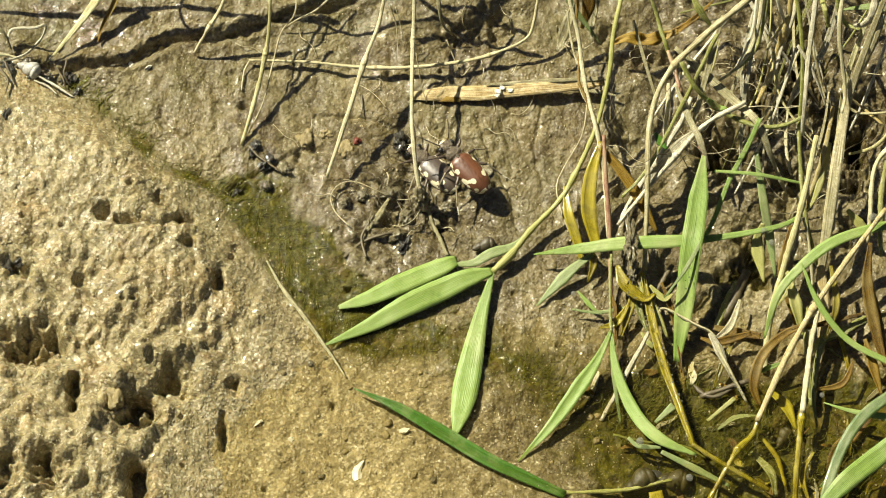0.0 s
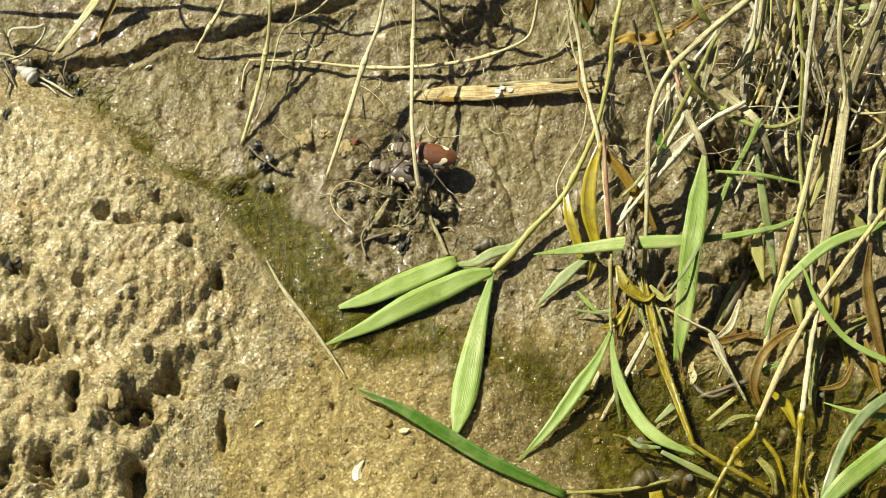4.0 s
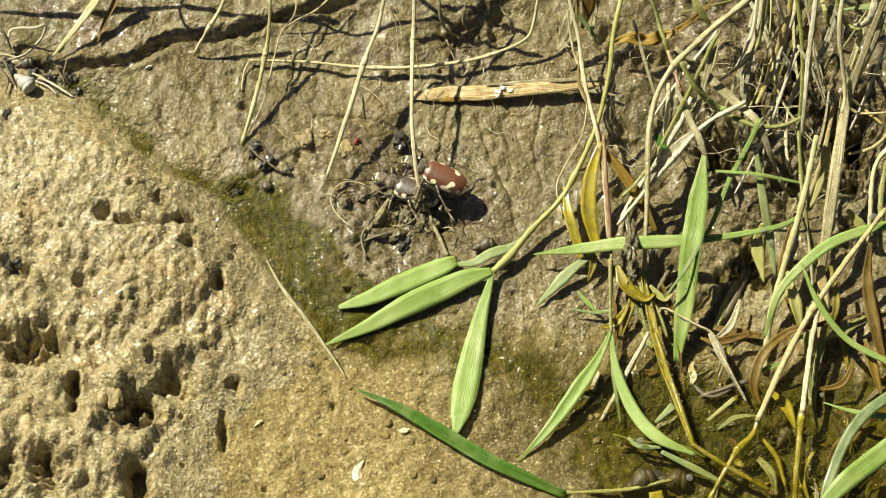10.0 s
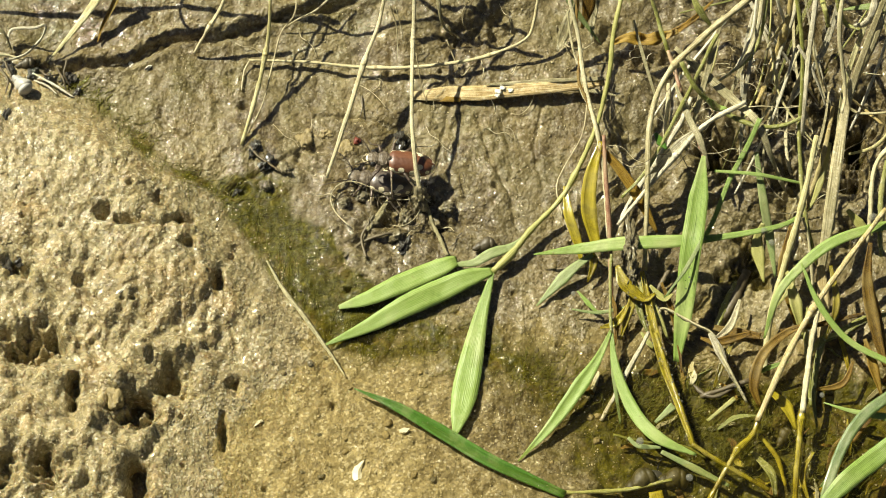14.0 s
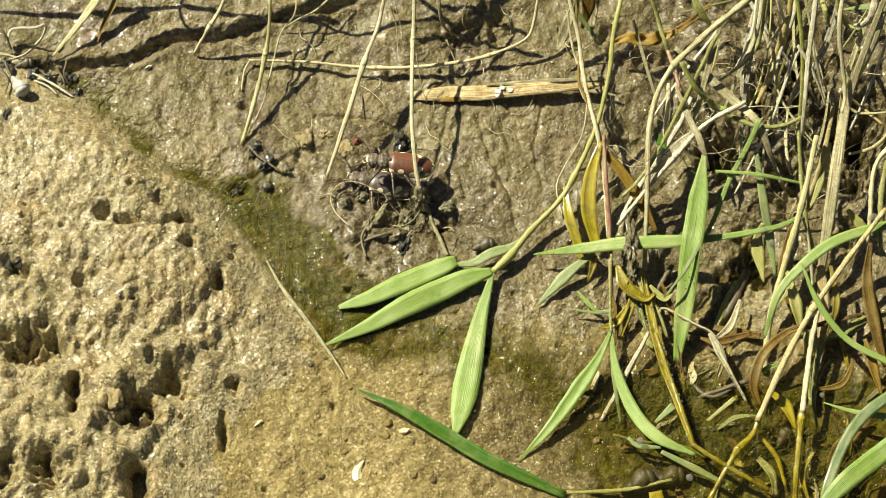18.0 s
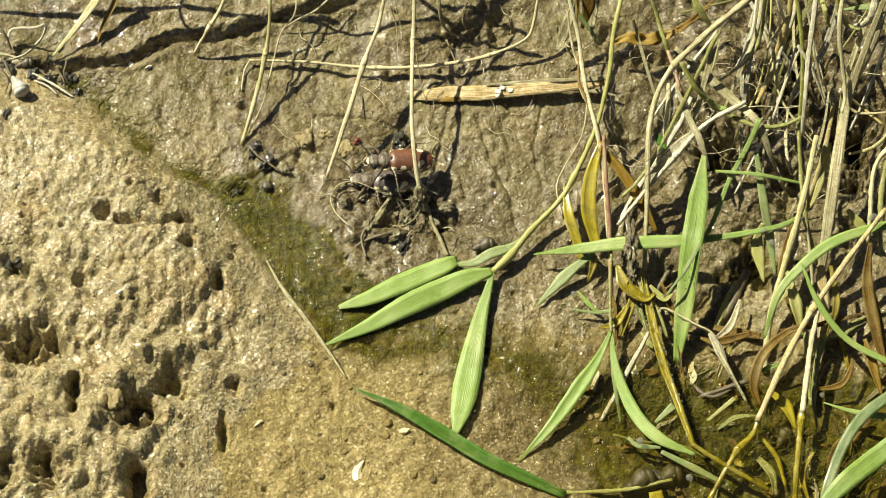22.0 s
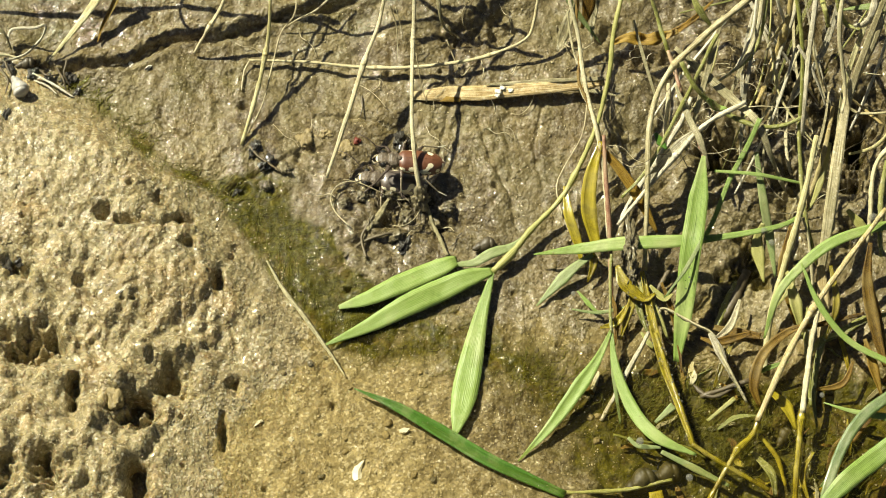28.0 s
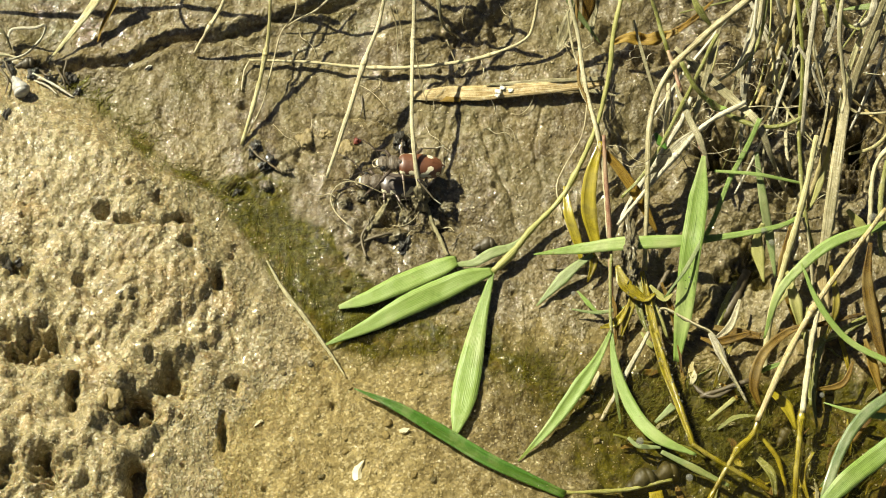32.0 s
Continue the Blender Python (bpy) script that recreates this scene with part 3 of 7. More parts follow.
# ---- ground and water ----
def axis_of(low, high, step):
    inner = np.arange(low, high + step / 2, step)
    out, reach, d = [], 0.0, step
    while reach < 40000.0:
        d *= 1.42
        reach += d
        out.append(reach)
    out = np.array(out)
    return np.concatenate([low - out[::-1], inner, high + out])


def build_ground():
    xs, ys = axis_of(-97.0, 99.0, 0.21), axis_of(-64.0, 74.0, 0.22)
    X, Y = np.meshgrid(xs, ys)
    Z = ground_height(X, Y)
    near = ease(105.0, 92.0, np.abs(X)) * ease(82.0, 66.0, np.abs(Y))
    inside = ease(0.0, 4.0, mound_depth(X, Y))
    Z = Z + near * (0.45 + 0.55 * ease(-1.2, 0.4, Z)) * ((0.16 + 0.08 * inside) * ripples(X, Y, 1.2, 31) + 0.07 * ripples(X, Y, 0.6, 32))
    rng = random.Random(17)
    for k in range(120):
        px, py = rng.uniform(-88, 60), rng.uniform(-56, 58)
        into = float(mound_depth(np.array([px]), np.array([py]))[0])
        if into < 3 and rng.random() < 0.65:
            continue
        a, deep = rng.uniform(0.25, 0.75), rng.uniform(0.4, 1.3)
        i0, i1 = np.searchsorted(xs, (px - 2.5, px + 2.5))
        j0, j1 = np.searchsorted(ys, (py - 2.5, py + 2.5))
        wx, wy = X[j0:j1, i0:i1], Y[j0:j1, i0:i1]
        q = ((wx - px) / (a * rng.uniform(0.8, 1.8))) ** 2 + ((wy - py) / a) ** 2 + 1.2 * ripples(wx, wy, 0.9, 70 + k)
        Z[j0:j1, i0:i1] -= deep * np.exp(-np.clip(q, 0, 20) ** 1.3)
    rows, cols = X.shape
    me = bpy.data.meshes.new("ground")
    co = np.stack([X, Y, Z], 2).reshape(-1, 3) * MM
    idx = np.arange(rows * cols).reshape(rows, cols)
    quad = np.stack([idx[:-1, :-1], idx[:-1, 1:], idx[1:, 1:], idx[1:, :-1]], 2).reshape(-1, 4)
    me.vertices.add(len(co))
    me.vertices.foreach_set("co", co.astype(np.float32).ravel())
    me.loops.add(quad.size)
    me.loops.foreach_set("vertex_index", quad.astype(np.int32).ravel())
    me.polygons.add(len(quad))
    me.polygons.foreach_set("loop_start", np.arange(0, quad.size, 4, dtype=np.int32))
    me.polygons.foreach_set("loop_total", np.full(len(quad), 4, np.int32))
    me.polygons.foreach_set("use_smooth", np.ones(len(quad), bool))
    me.update(calc_edges=True)
    sand = ease(-8.0 - 4.0 * ease(-18.0, -34.0, Y), 9.0, mound_depth(X, Y) + 7.0 * ripples(X, Y, 13.0, 41) + 4.0 * ripples(X, Y, 4.5, 42))
    silt = ease(3.4, -1.6, Z + 2.2 * ripples(X, Y, 7.0, 45)) * ease(2.0, -14.0, Y) * (1 - 0.65 * ease(-10.0, 16.0, X))
    # green film: along the foot of the mound, and over the floor of the pool
    sway = 3.2 * ripples(X, Y, 9.0, 46) + 1.6 * ripples(X, Y, 3.4, 47)
    film = 1.4 * np.exp(-(((far_from(X, Y, FILM_LINE) + 0.8 * sway) / 7.0) ** 4)) * ease(4.5, -4.0, mound_depth(X, Y) - 1.0)
    thin = (0.62 + 0.7 * ripples(X, Y, 8.0, 48)) * np.exp(-(((far_from(X, Y, FILM_THIN) + 0.7 * sway) / 2.4) ** 2))
    pool = 0.8 * np.exp(-(((far_from(X, Y, FILM_POOL) + sway) / 9.5) ** 2)) + 0.7 * ease(0.0, -2.0, Z) * ease(26.0, 40.0, X + 14.0 * ease(-34.0, -46.0, Y))
    alga = np.clip(np.maximum(np.maximum(film, thin), pool) + 0.25 * ripples(X, Y, 5.0, 43) * (film + pool), 0, 1)
    # dark organic mud, plus shade painted round the beetles and under the straw
    peat_shade = 1.3 * np.exp(-((X + 9.0) ** 2 / 360.0 + (Y - 7.0) ** 2 / 150.0)) + 0.55 * np.exp(-((X - 20.0) ** 2 / 500.0 + (Y + 4.0) ** 2 / 170.0)) + 1.0 * np.exp(-((X - 18.0) ** 2 / 560.0 + (Y + 37.0) ** 2 / 110.0)) + 0.5 * ease(30.0, 48.0, X) * ease(-14.0, 4.0, Y) + 0.42 * ease(20.0, 42.0, Y) + 1.6 * ease(22.0, 40.0, X + 10.0 * ease(-34.0, -46.0, Y)) * ease(-0.2, -1.8, Z)
    peat_shade = np.clip(peat_shade + 0.5 * ripples(X, Y, 7.0, 44), 0, 1) * (1 - inside)
    away = ease(120.0, 320.0, np.hypot(X, Y))
    sand = sand * (1 - away) + away * np.clip(0.5 + ripples(X, Y, 220.0, 61), 0, 1)
    silt, alga, peat_shade = silt * (1 - away), alga * (1 - away), peat_shade * (1 - away) + away * np.clip(0.3 + ripples(X, Y, 140.0, 62), 0, 1)
    for key, value in (("sand", sand), ("silt", silt), ("algae", alga), ("peat_shade", peat_shade)):
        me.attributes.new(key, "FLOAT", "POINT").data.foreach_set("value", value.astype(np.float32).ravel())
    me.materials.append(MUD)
    part("ground", me, None, "wet tan mud and gritty sand at a water's edge", "mud", "", "structure")


FILM_LINE = ((-38.3, 8.3), (-29.0, -1.0), (-21.9, -9.8), (-14.3, -17.2))
FILM_THIN = ((-74.1, 34.8), (-63.9, 26.6), (-53.6, 15.3), (-41.6, 10.0))
FILM_POOL = ((-15.4, -19.3), (-2.6, -18.4), (12.3, -24.1), (22.8, -32.9), (35.5, -35.0), (54.4, -37.7), (81.7, -41.7))
build_ground()


def build_water():
    xs, ys = np.linspace(-58, 190, 32), np.linspace(-150, 12, 24)
    verts = [(x * MM, y * MM, 0.0) for y in ys for x in xs]
    n = len(xs)
    faces = [(j * n + i, j * n + i + 1, (j + 1) * n + i + 1, (j + 1) * n + i) for j in range(len(ys) - 1) for i in range(n - 1)]
    part("water", mesh_from("water", verts, faces, WATER), None, "clear shallow water over silt and green algae", "water", "", "structure")


build_water()


# ---- straw, stems and roots of the bank ----
def bank_straw():
    blade([(-63.8, 54.5, 16.0), (-67.6, 48.6, 12.9), (-72.0, 43.4, 9.9), (-77.1, 38.3, 6.5)], (1.9, 1.7, 1.4, 0.9, 0.2), PALE_STEM, "grass", "yellow-green grass blade hanging down the mud bank")
    blade([(-62.7, 52.0, 13.8), (-64.1, 48.9, 11.5), (-66.4, 45.2, 9.1), (-67.5, 42.3, 7.4)], (1.5, 1.2, 0.8, 0.2), BROWN_LEAF, "dead_leaf", "brown withered leaf tip on the mud", "dead leaves", "dead leaf", fold=0.6)
    stalk([(-85.0, 41.2, 8.5), (-84.0, 43.9, 9.7), (-79.6, 43.5, 10.7), (-77.4, 44.1, 10.8), (-78.4, 41.8, 9.3), (-81.6, 38.6, 8.6), (-85.7, 38.1, 7.2)], (0.25, 0.3, 0.3, 0.25), WHITE_STRAW, n=40)
    stalk([(-88.4, 39.4, 8.5), (-84.0, 38.6, 8.2), (-81.9, 38.3, 7.4)], (0.45, 0.35, 0.2), GREY_STRAW)
    stalk([(-88.3, 44.6, 12.9), (-85.3, 42.2, 10.7), (-84.2, 40.7, 7.4)], (0.4, 0.3, 0.2), GREY_STRAW)
    stalk([(-40.5, 48.0, 21.6), (-43.3, 44.5, 15.5), (-45.9, 41.9, 12.1), (-48.5, 39.8, 7.5)], (0.42, 0.42, 0.36, 0.3), STRAW, knots=(0.6,))
    stalk([(-33.1, 48.6, 22.6), (-33.5, 41.1, 16.2), (-34.3, 36.2, 12.9), (-35.9, 29.1, 9.8), (-38.8, 20.0, 5.7)], (0.30, 0.32, 0.44, 0.46, 0.36), PALE_STEM, knots=(0.47,), label="yellow-green grass stem stuck into the mud")
    stalk([(-10.2, 47.3, 26.4), (-12.2, 39.1, 19.3), (-15.1, 32.7, 15.6), (-18.8, 21.4, 10.8), (-22.3, 12.0, 6.6)], (0.36, 0.38, 0.43, 0.45, 0.34), STRAW, knots=(0.46,), label="straight pale straw stem leaning over the mud")
    stalk([(-5.4, 47.4, 24.5), (-5.7, 37.1, 18.4), (-5.9, 28.3, 16.1), (-6.0, 21.0, 13.4), (-5.4, 14.3, 11.0), (-4.4, 8.8, 6.9)], (0.36, 0.37, 0.38, 0.4, 0.44), STRAW, knots=(0.3,), label="upright pale straw stem standing in a mud clod")
    stalk([(-37.8, 38.1, 7.7), (-26.8, 37.8, 7.4), (-15.8, 36.2, 7.9), (-5.9, 36.1, 8.2), (4.0, 36.9, 9.0), (10.5, 38.5, 9.6), (16.0, 40.6, 11.1), (17.6, 43.3, 13.0), (18.7, 47.9, 17.9)], (0.28, 0.36, 0.42, 0.42, 0.36, 0.36), STRAW, n=50, knots=(0.38, 0.72), label="long bent straw lying across the mud")
    root([(-37.6, 38.1, 7.7), (-38.7, 35.6, 7.1), (-39.1, 31.8, 6.6)], 0.2)
    stalk([(-1.0, 50.4, 18.0), (-0.8, 46.1, 14.8), (0.1, 43.9, 11.1), (1.8, 43.5, 8.2)], (0.5, 0.45, 0.32, 0.2), GREY_STRAW)
    blade([(-6.1, 30.9, 5.9), (-2.1, 30.9, 6.3), (1.8, 31.3, 6.2), (7.2, 30.7, 7.2), (12.7, 31.0, 7.6), (19.3, 31.2, 8.3), (24.7, 31.8, 8.2), (31.3, 32.4, 8.5)], (1.6, 2.6, 3.0, 3.1, 2.9, 2.6, 2.5, 2.3, 2.0, 1.2), GOLD_STRAW, "straw", "broad flat golden straw leaf lying on the mud", "dry straw stems", "straw", fold=0.06, thick=0.25, wave=0.06, n=44)
    blade([(-4.3, 30.6, 5.9), (0.7, 30.1, 6.0), (3.4, 29.7, 6.3)], (0.6, 1.4, 0.8), BROWN_LEAF, "straw", "brown rotten end of a straw leaf on the mud", "dry straw stems", "straw", n=16, wave=0.2)
    blade([(8.3, 32.1, 8.1), (14.9, 32.4, 8.2), (21.4, 32.6, 8.8), (28.0, 32.9, 8.8), (32.2, 32.7, 9.4)], (0.3, 0.8, 0.9, 0.9, 0.7, 0.9, 0.4), GREY_STRAW, "straw", "grey frayed strip of straw leaf", "dry straw stems", "straw", wave=0.1)
    blade([(23.6, 31.2, 7.9), (28.6, 31.0, 7.8), (33.7, 29.7, 7.9)], (0.4, 1.0, 0.3), GREY_STRAW, "straw", "grey frayed strip of straw leaf", "dry straw stems", "straw", wave=0.1)
    lump("mud_clod", (10.7, 30.6, 8.0), (0.67, 0.56, 0.13), FLAKE, "whitish crumb stuck on a straw leaf", "clod", "crumbs on straw", rough=0.6)
    lump("mud_clod", (11.5, 31.4, 8.0), (0.53, 0.44, 0.13), FLAKE, "whitish crumb stuck on a straw leaf", "clod", "crumbs on straw", rough=0.6)
    lump("mud_clod", (10.5, 29.7, 7.9), (0.48, 0.40, 0.13), FLAKE, "whitish crumb stuck on a straw leaf", "clod", "crumbs on straw", rough=0.6)
    lump("mud_clod", (13.1, 31.0, 7.8), (0.48, 0.40, 0.13), FLAKE, "whitish crumb stuck on a straw leaf", "clod", "crumbs on straw", rough=0.6)
    blade([(21.9, 48.6, 20.8), (24.9, 45.3, 16.2), (28.1, 42.3, 12.9), (30.7, 39.8, 10.7)], (1.2, 1.3, 1.0, 0.2), PALE_GREEN, label="grey-green grass tip hanging from the bank")
    blade([(28.0, 49.2, 19.8), (28.2, 45.1, 16.2), (27.0, 42.7, 11.8)], (2.4, 2.6, 0.6), BROWN_LEAF, "dead_leaf", "red-brown dead leaf on the bank", "dead leaves", "dead leaf")
    root([(22.2, 44.1, 10.7), (22.7, 42.0, 9.4), (24.6, 39.7, 9.7), (27.0, 39.2, 9.6), (29.4, 40.3, 10.7)], 0.22)
    root([(-28.4, 49.7, 15.2), (-28.8, 45.1, 13.2), (-31.5, 42.4, 10.7), (-33.1, 35.3, 9.6), (-34.7, 27.8, 8.7), (-37.5, 22.2, 6.2)], 0.18)
    root([(-20.3, 51.5, 12.6), (-24.7, 47.1, 11.7), (-28.6, 46.0, 9.8), (-31.4, 44.9, 8.2)], 0.24)
    root([(-10.3, 45.2, 16.0), (-9.0, 42.4, 12.4), (-8.8, 37.1, 8.5)], 0.14)
    root([(-9.2, 45.0, 15.9), (-7.9, 41.3, 12.1), (-8.3, 40.0, 10.0)], 0.12)
    root([(-5.2, 36.6, 12.3), (-4.6, 33.6, 9.8), (-3.9, 31.2, 7.4), (-3.1, 29.3, 6.0)], 0.14)
    root([(0.7, 40.7, 10.9), (2.4, 36.8, 9.0), (3.7, 34.2, 8.1), (5.5, 36.3, 8.1), (7.3, 37.1, 8.0)], 0.15)
    root([(7.5, 37.9, 7.7), (7.9, 35.7, 7.5), (7.5, 34.0, 6.7)], 0.12)
    root([(9.4, 29.2, 7.0), (9.9, 28.4, 6.1), (10.5, 25.7, 5.0)], 0.1)
    root([(27.8, 26.2, 11.3), (26.7, 20.2, 8.6), (23.4, 15.2, 5.4), (21.8, 11.4, 4.4), (22.5, 6.7, 3.8), (24.4, 1.6, 2.9), (26.5, -1.1, 2.2)], 0.2)
    root([(-15.8, 31.0, 5.8), (-15.6, 28.5, 5.6), (-16.0, 26.7, 5.4)], 0.2, DARK_ROOT, "dark bit of root on the mud")
    for k in range(16):
        rng = random.Random(700 + k)
        x, y = rng.uniform(-36, 28), rng.uniform(20, 50)
        pts = []
        a = rng.uniform(0, 6.28)
        for j in range(5):
            pts.append((x, y, height_at(x, y) + rng.uniform(0.1, 0.9)))
            a += rng.uniform(-0.8, 0.8)
            x, y = x + 1.8 * math.cos(a), y + 1.8 * math.sin(a)
        root(pts, rng.uniform(0.06, 0.11))


bank_straw()


# stems beyond the top of the bank; only their shade falls on the mud
def bank_top():
    stalk([(-103.7, 57.7, 22.2), (-90.3, 55.9, 21.5), (-79.2, 56.1, 21.9), (-64.5, 57.9, 22.5), (-50.0, 55.7, 23.0), (-31.9, 55.0, 23.4)], (0.45, 0.5, 0.5, 0.4), GREY_STRAW, n=40)
    stalk([(-93.6, 47.5, 23.6), (-84.7, 47.4, 24.5), (-74.2, 48.7, 25.6), (-66.0, 52.8, 23.8), (-56.5, 53.6, 25.0), (-38.6, 59.8, 25.9), (-25.2, 69.8, 31.8)], (0.3, 0.55, 0.7, 0.7, 0.7), GREY_STRAW, n=40)
    for pts, w in (
        ([(-25.2, 66.7, 30.3), (-17.4, 59.9, 30.6), (-10.0, 54.7, 26.7), (-4.5, 52.3, 28.2), (5.0, 49.6, 26.6)], 0.7),
        ([(3.7, 64.9, 31.0), (-5.2, 60.1, 29.2), (-13.3, 55.0, 27.7), (-19.3, 52.9, 27.6)], 0.8),
        ([(-8.8, 68.3, 33.4), (-9.8, 60.3, 31.8), (-13.5, 53.6, 28.1), (-15.5, 45.5, 29.9)], 0.9),
        ([(-13.4, 58.9, 27.0), (-4.5, 57.4, 25.7), (3.9, 52.7, 24.6)], 0.6),
        ([(-36.3, 54.9, 23.6), (-28.2, 52.7, 24.2), (-20.0, 55.4, 26.3), (-12.3, 56.8, 26.2)], 0.5),
        ([(-32.0, 62.0, 24.8), (-38.5, 54.1, 26.1), (-47.2, 45.5, 29.9)], 0.45),
        ([(-1.5, 59.1, 28.2), (-1.0, 53.4, 26.9), (-7.8, 49.0, 30.6)], 0.5),
        ([(-59.1, 60.6, 20.1), (-60.6, 54.9, 20.4), (-60.6, 52.6, 23.1)], 0.5),
    ):
        stalk(pts, (w * 0.5, w * 0.72, w * 0.6), GREY_STRAW, n=24)


bank_top()


# ---- the green shoot with three leaves by the beetles ----
def green_shoot():
    base = (34.9, 45.5, 23.4)
    ob = thing("grass_shoot", base, "green grass shoot with three broad leaves touching the water", "grass")
    kw = dict(origin=base)
    part("stem", tube_mesh("stem", [base, (32.7, 36.2, 19.7), (31.8, 29.2, 16.7), (29.2, 19.8, 11.9), (24.9, 11.2, 7.6), (21.7, 6.6, 5.9), (16.6, 1.4, 4.6), (12.8, -3.4, 3.5), (9.4, -6.7, 2.8)], (0.45, 0.5, 0.45, 0.5, 0.5, 0.62, 0.72), LIME, n=60, knots=(0.62, 0.93), **kw), ob, "yellow-green jointed stem")
    part("leaf", blade_mesh("leaf", [(2.8, -4.1, 2.5), (1.7, -4.8, 3.3), (0.4, -5.5, 3.3), (-3.6, -7.1, 2.7), (-9.0, -9.6, 2.5), (-14.3, -12.0, 2.0), (-19.7, -13.6, 1.5)], (2.2, 3.6, 3.9, 4.0, 3.4, 2.5, 0.8), GREEN, n=44, roll=-4, **kw), ob, "bent leaf with a folded base")
    part("leaf", blade_mesh("leaf", [(9.4, -6.6, 3.0), (4.9, -8.1, 3.1), (-0.4, -10.3, 2.2), (-6.8, -13.5, 2.0), (-13.2, -16.8, 0.9), (-17.5, -18.9, 0.6), (-22.2, -21.1, 0.4)], (1.4, 3.4, 4.2, 4.5, 4.5, 4.0, 3.3, 2.4, 1.4, 0.4), GREEN, n=44, roll=4, **kw), ob)
    part("leaf", blade_mesh("leaf", [(9.4, -6.7, 2.9), (8.3, -10.9, 2.0), (7.1, -15.5, 1.4), (5.7, -22.6, 1.1), (4.4, -29.4, 0.4), (3.4, -34.7, 0.4), (2.3, -39.8, 0.4)], (0.8, 1.7, 2.6, 3.4, 4.2, 4.8, 4.9, 3.7, 1.1), GREEN, n=44, roll=-3, **kw), ob)
    part("sheath", blade_mesh("sheath", [(16.2, 0.6, 4.6), (13.0, -1.8, 4.0), (9.2, -3.2, 3.9), (6.0, -4.7, 3.0), (3.3, -4.9, 2.7), (1.7, -5.2, 2.4)], (0.4, 1.2, 2.0, 2.0, 1.3, 0.7), PALE_GREEN, **kw), ob, "pale grey-green leaf sheath")


green_shoot()


# ---- the blades and stalks of the water's edge ----
def edge_plants():
    blade([(68.1, 2.6, 8.5), (63.7, -0.2, 9.1), (54.0, -1.9, 8.2), (44.4, -3.0, 8.2), (33.8, -3.1, 7.4), (26.3, -3.2, 5.7), (17.2, -3.6, 4.2)], (0.8, 1.0, 1.3, 2.6, 2.7, 2.1, 0.2), GREEN, n=40)
    blade([(49.3, 11.2, 15.8), (48.6, 5.8, 13.7), (47.5, -1.3, 11.0), (46.6, -6.4, 9.2), (45.5, -15.0, 5.0), (43.9, -24.4, 0.0)], (0.8, 3.8, 4.2, 3.8, 3.4, 1.2), GREEN, label="broad grey-green grass blade hanging into the water", n=40, roll=-14, fold=0.4)
    blade([(60.0, 17.8, 18.5), (57.6, 13.4, 15.5), (54.2, 7.9, 12.3), (50.7, 0.2, 8.4), (46.0, -7.2, 6.2), (42.0, -12.9, 3.8)], (0.9, 1.0, 0.9, 0.9, 0.7, 0.2), GREEN)
    blade([(51.4, 9.5, 13.1), (59.4, 8.2, 14.0), (68.1, 7.8, 11.4)], (0.5, 0.8, 0.5), GREEN)
    blade([(30.1, 16.7, 12.1), (28.2, 10.5, 10.0), (27.7, 4.6, 7.2), (29.2, -2.0, 3.7)], (0.8, 2.6, 3.1, 1.6), YELLOW, "dead_leaf", "yellow withered leaf hanging from a stem", "dead leaves", "dead leaf", fold=0.5)
    blade([(23.3, 10.1, 6.5), (23.9, 4.1, 6.0), (25.6, -0.9, 4.0), (26.4, -4.8, 2.1)], (0.7, 1.9, 1.9, 0.4), YELLOW, "dead_leaf", "yellow-brown withered leaf over the mud", "dead leaves", "dead leaf", fold=0.5)
    blade([(29.7, 15.7, 11.8), (33.5, 11.7, 10.1), (37.2, 6.8, 7.8), (40.7, 1.1, 4.4)], (1.2, 2.0, 2.2, 0.5), BROWN_LEAF, "dead_leaf", "brown and yellow dead leaf among the straw", "dead leaves", "dead leaf", fold=0.5)
    blade([(45.5, 40.7, 13.7), (40.1, 39.4, 12.6), (35.7, 39.7, 12.8), (32.4, 38.9, 11.8)], (1.0, 2.6, 2.4, 0.6), BROWN_LEAF, "dead_leaf", "orange-brown curled dead leaf on the bank", "dead leaves", "dead leaf", fold=0.7, wave=0.35, n=24)
    stalk([(23.5, 46.9, 21.3), (25.9, 38.4, 16.5), (27.3, 28.6, 13.6), (29.5, 18.0, 12.2), (30.8, 8.7, 8.9), (31.4, -0.9, 6.0)], (0.4, 0.45, 0.4, 0.4), GREY_STRAW, n=36)
    stalk([(30.6, 17.4, 13.2), (31.1, 8.1, 9.8), (31.7, -3.1, 5.6), (31.8, -13.6, 1.3)], (0.38, 0.45, 0.5, 0.4), RED_STEM, name="red_grass", label="thin reddish grass stem rooted in wet mud", n=36)
    blade([(28.5, -3.7, 4.5), (24.2, -6.8, 3.5), (17.7, -13.1, 1.2)], (0.9, 2.4, 0.3), PALE_GREEN, label="pale half-dry grass blade on the mud")
    blade([(25.4, -10.7, 2.7), (28.2, -13.9, 1.9), (29.7, -14.9, 1.3)], (0.3, 1.0, 0.4), GREEN)
    blade([(24.3, -14.4, 2.2), (29.4, -15.0, 2.0), (35.0, -13.7, 2.1)], (0.3, 0.8, 0.3), PALE_GREEN)
    stalk([(60.2, 40.6, 28.6), (55.3, 36.1, 28.0), (48.9, 31.9, 24.4), (42.1, 26.6, 18.6), (39.3, 18.5, 15.4), (38.8, 7.5, 10.9), (38.1, -6.8, 3.5)], (0.62, 0.7, 0.62, 0.6, 0.5, 0.5), STRAW, n=50, knots=(0.35,), label="long pale straw bent down to the mud")
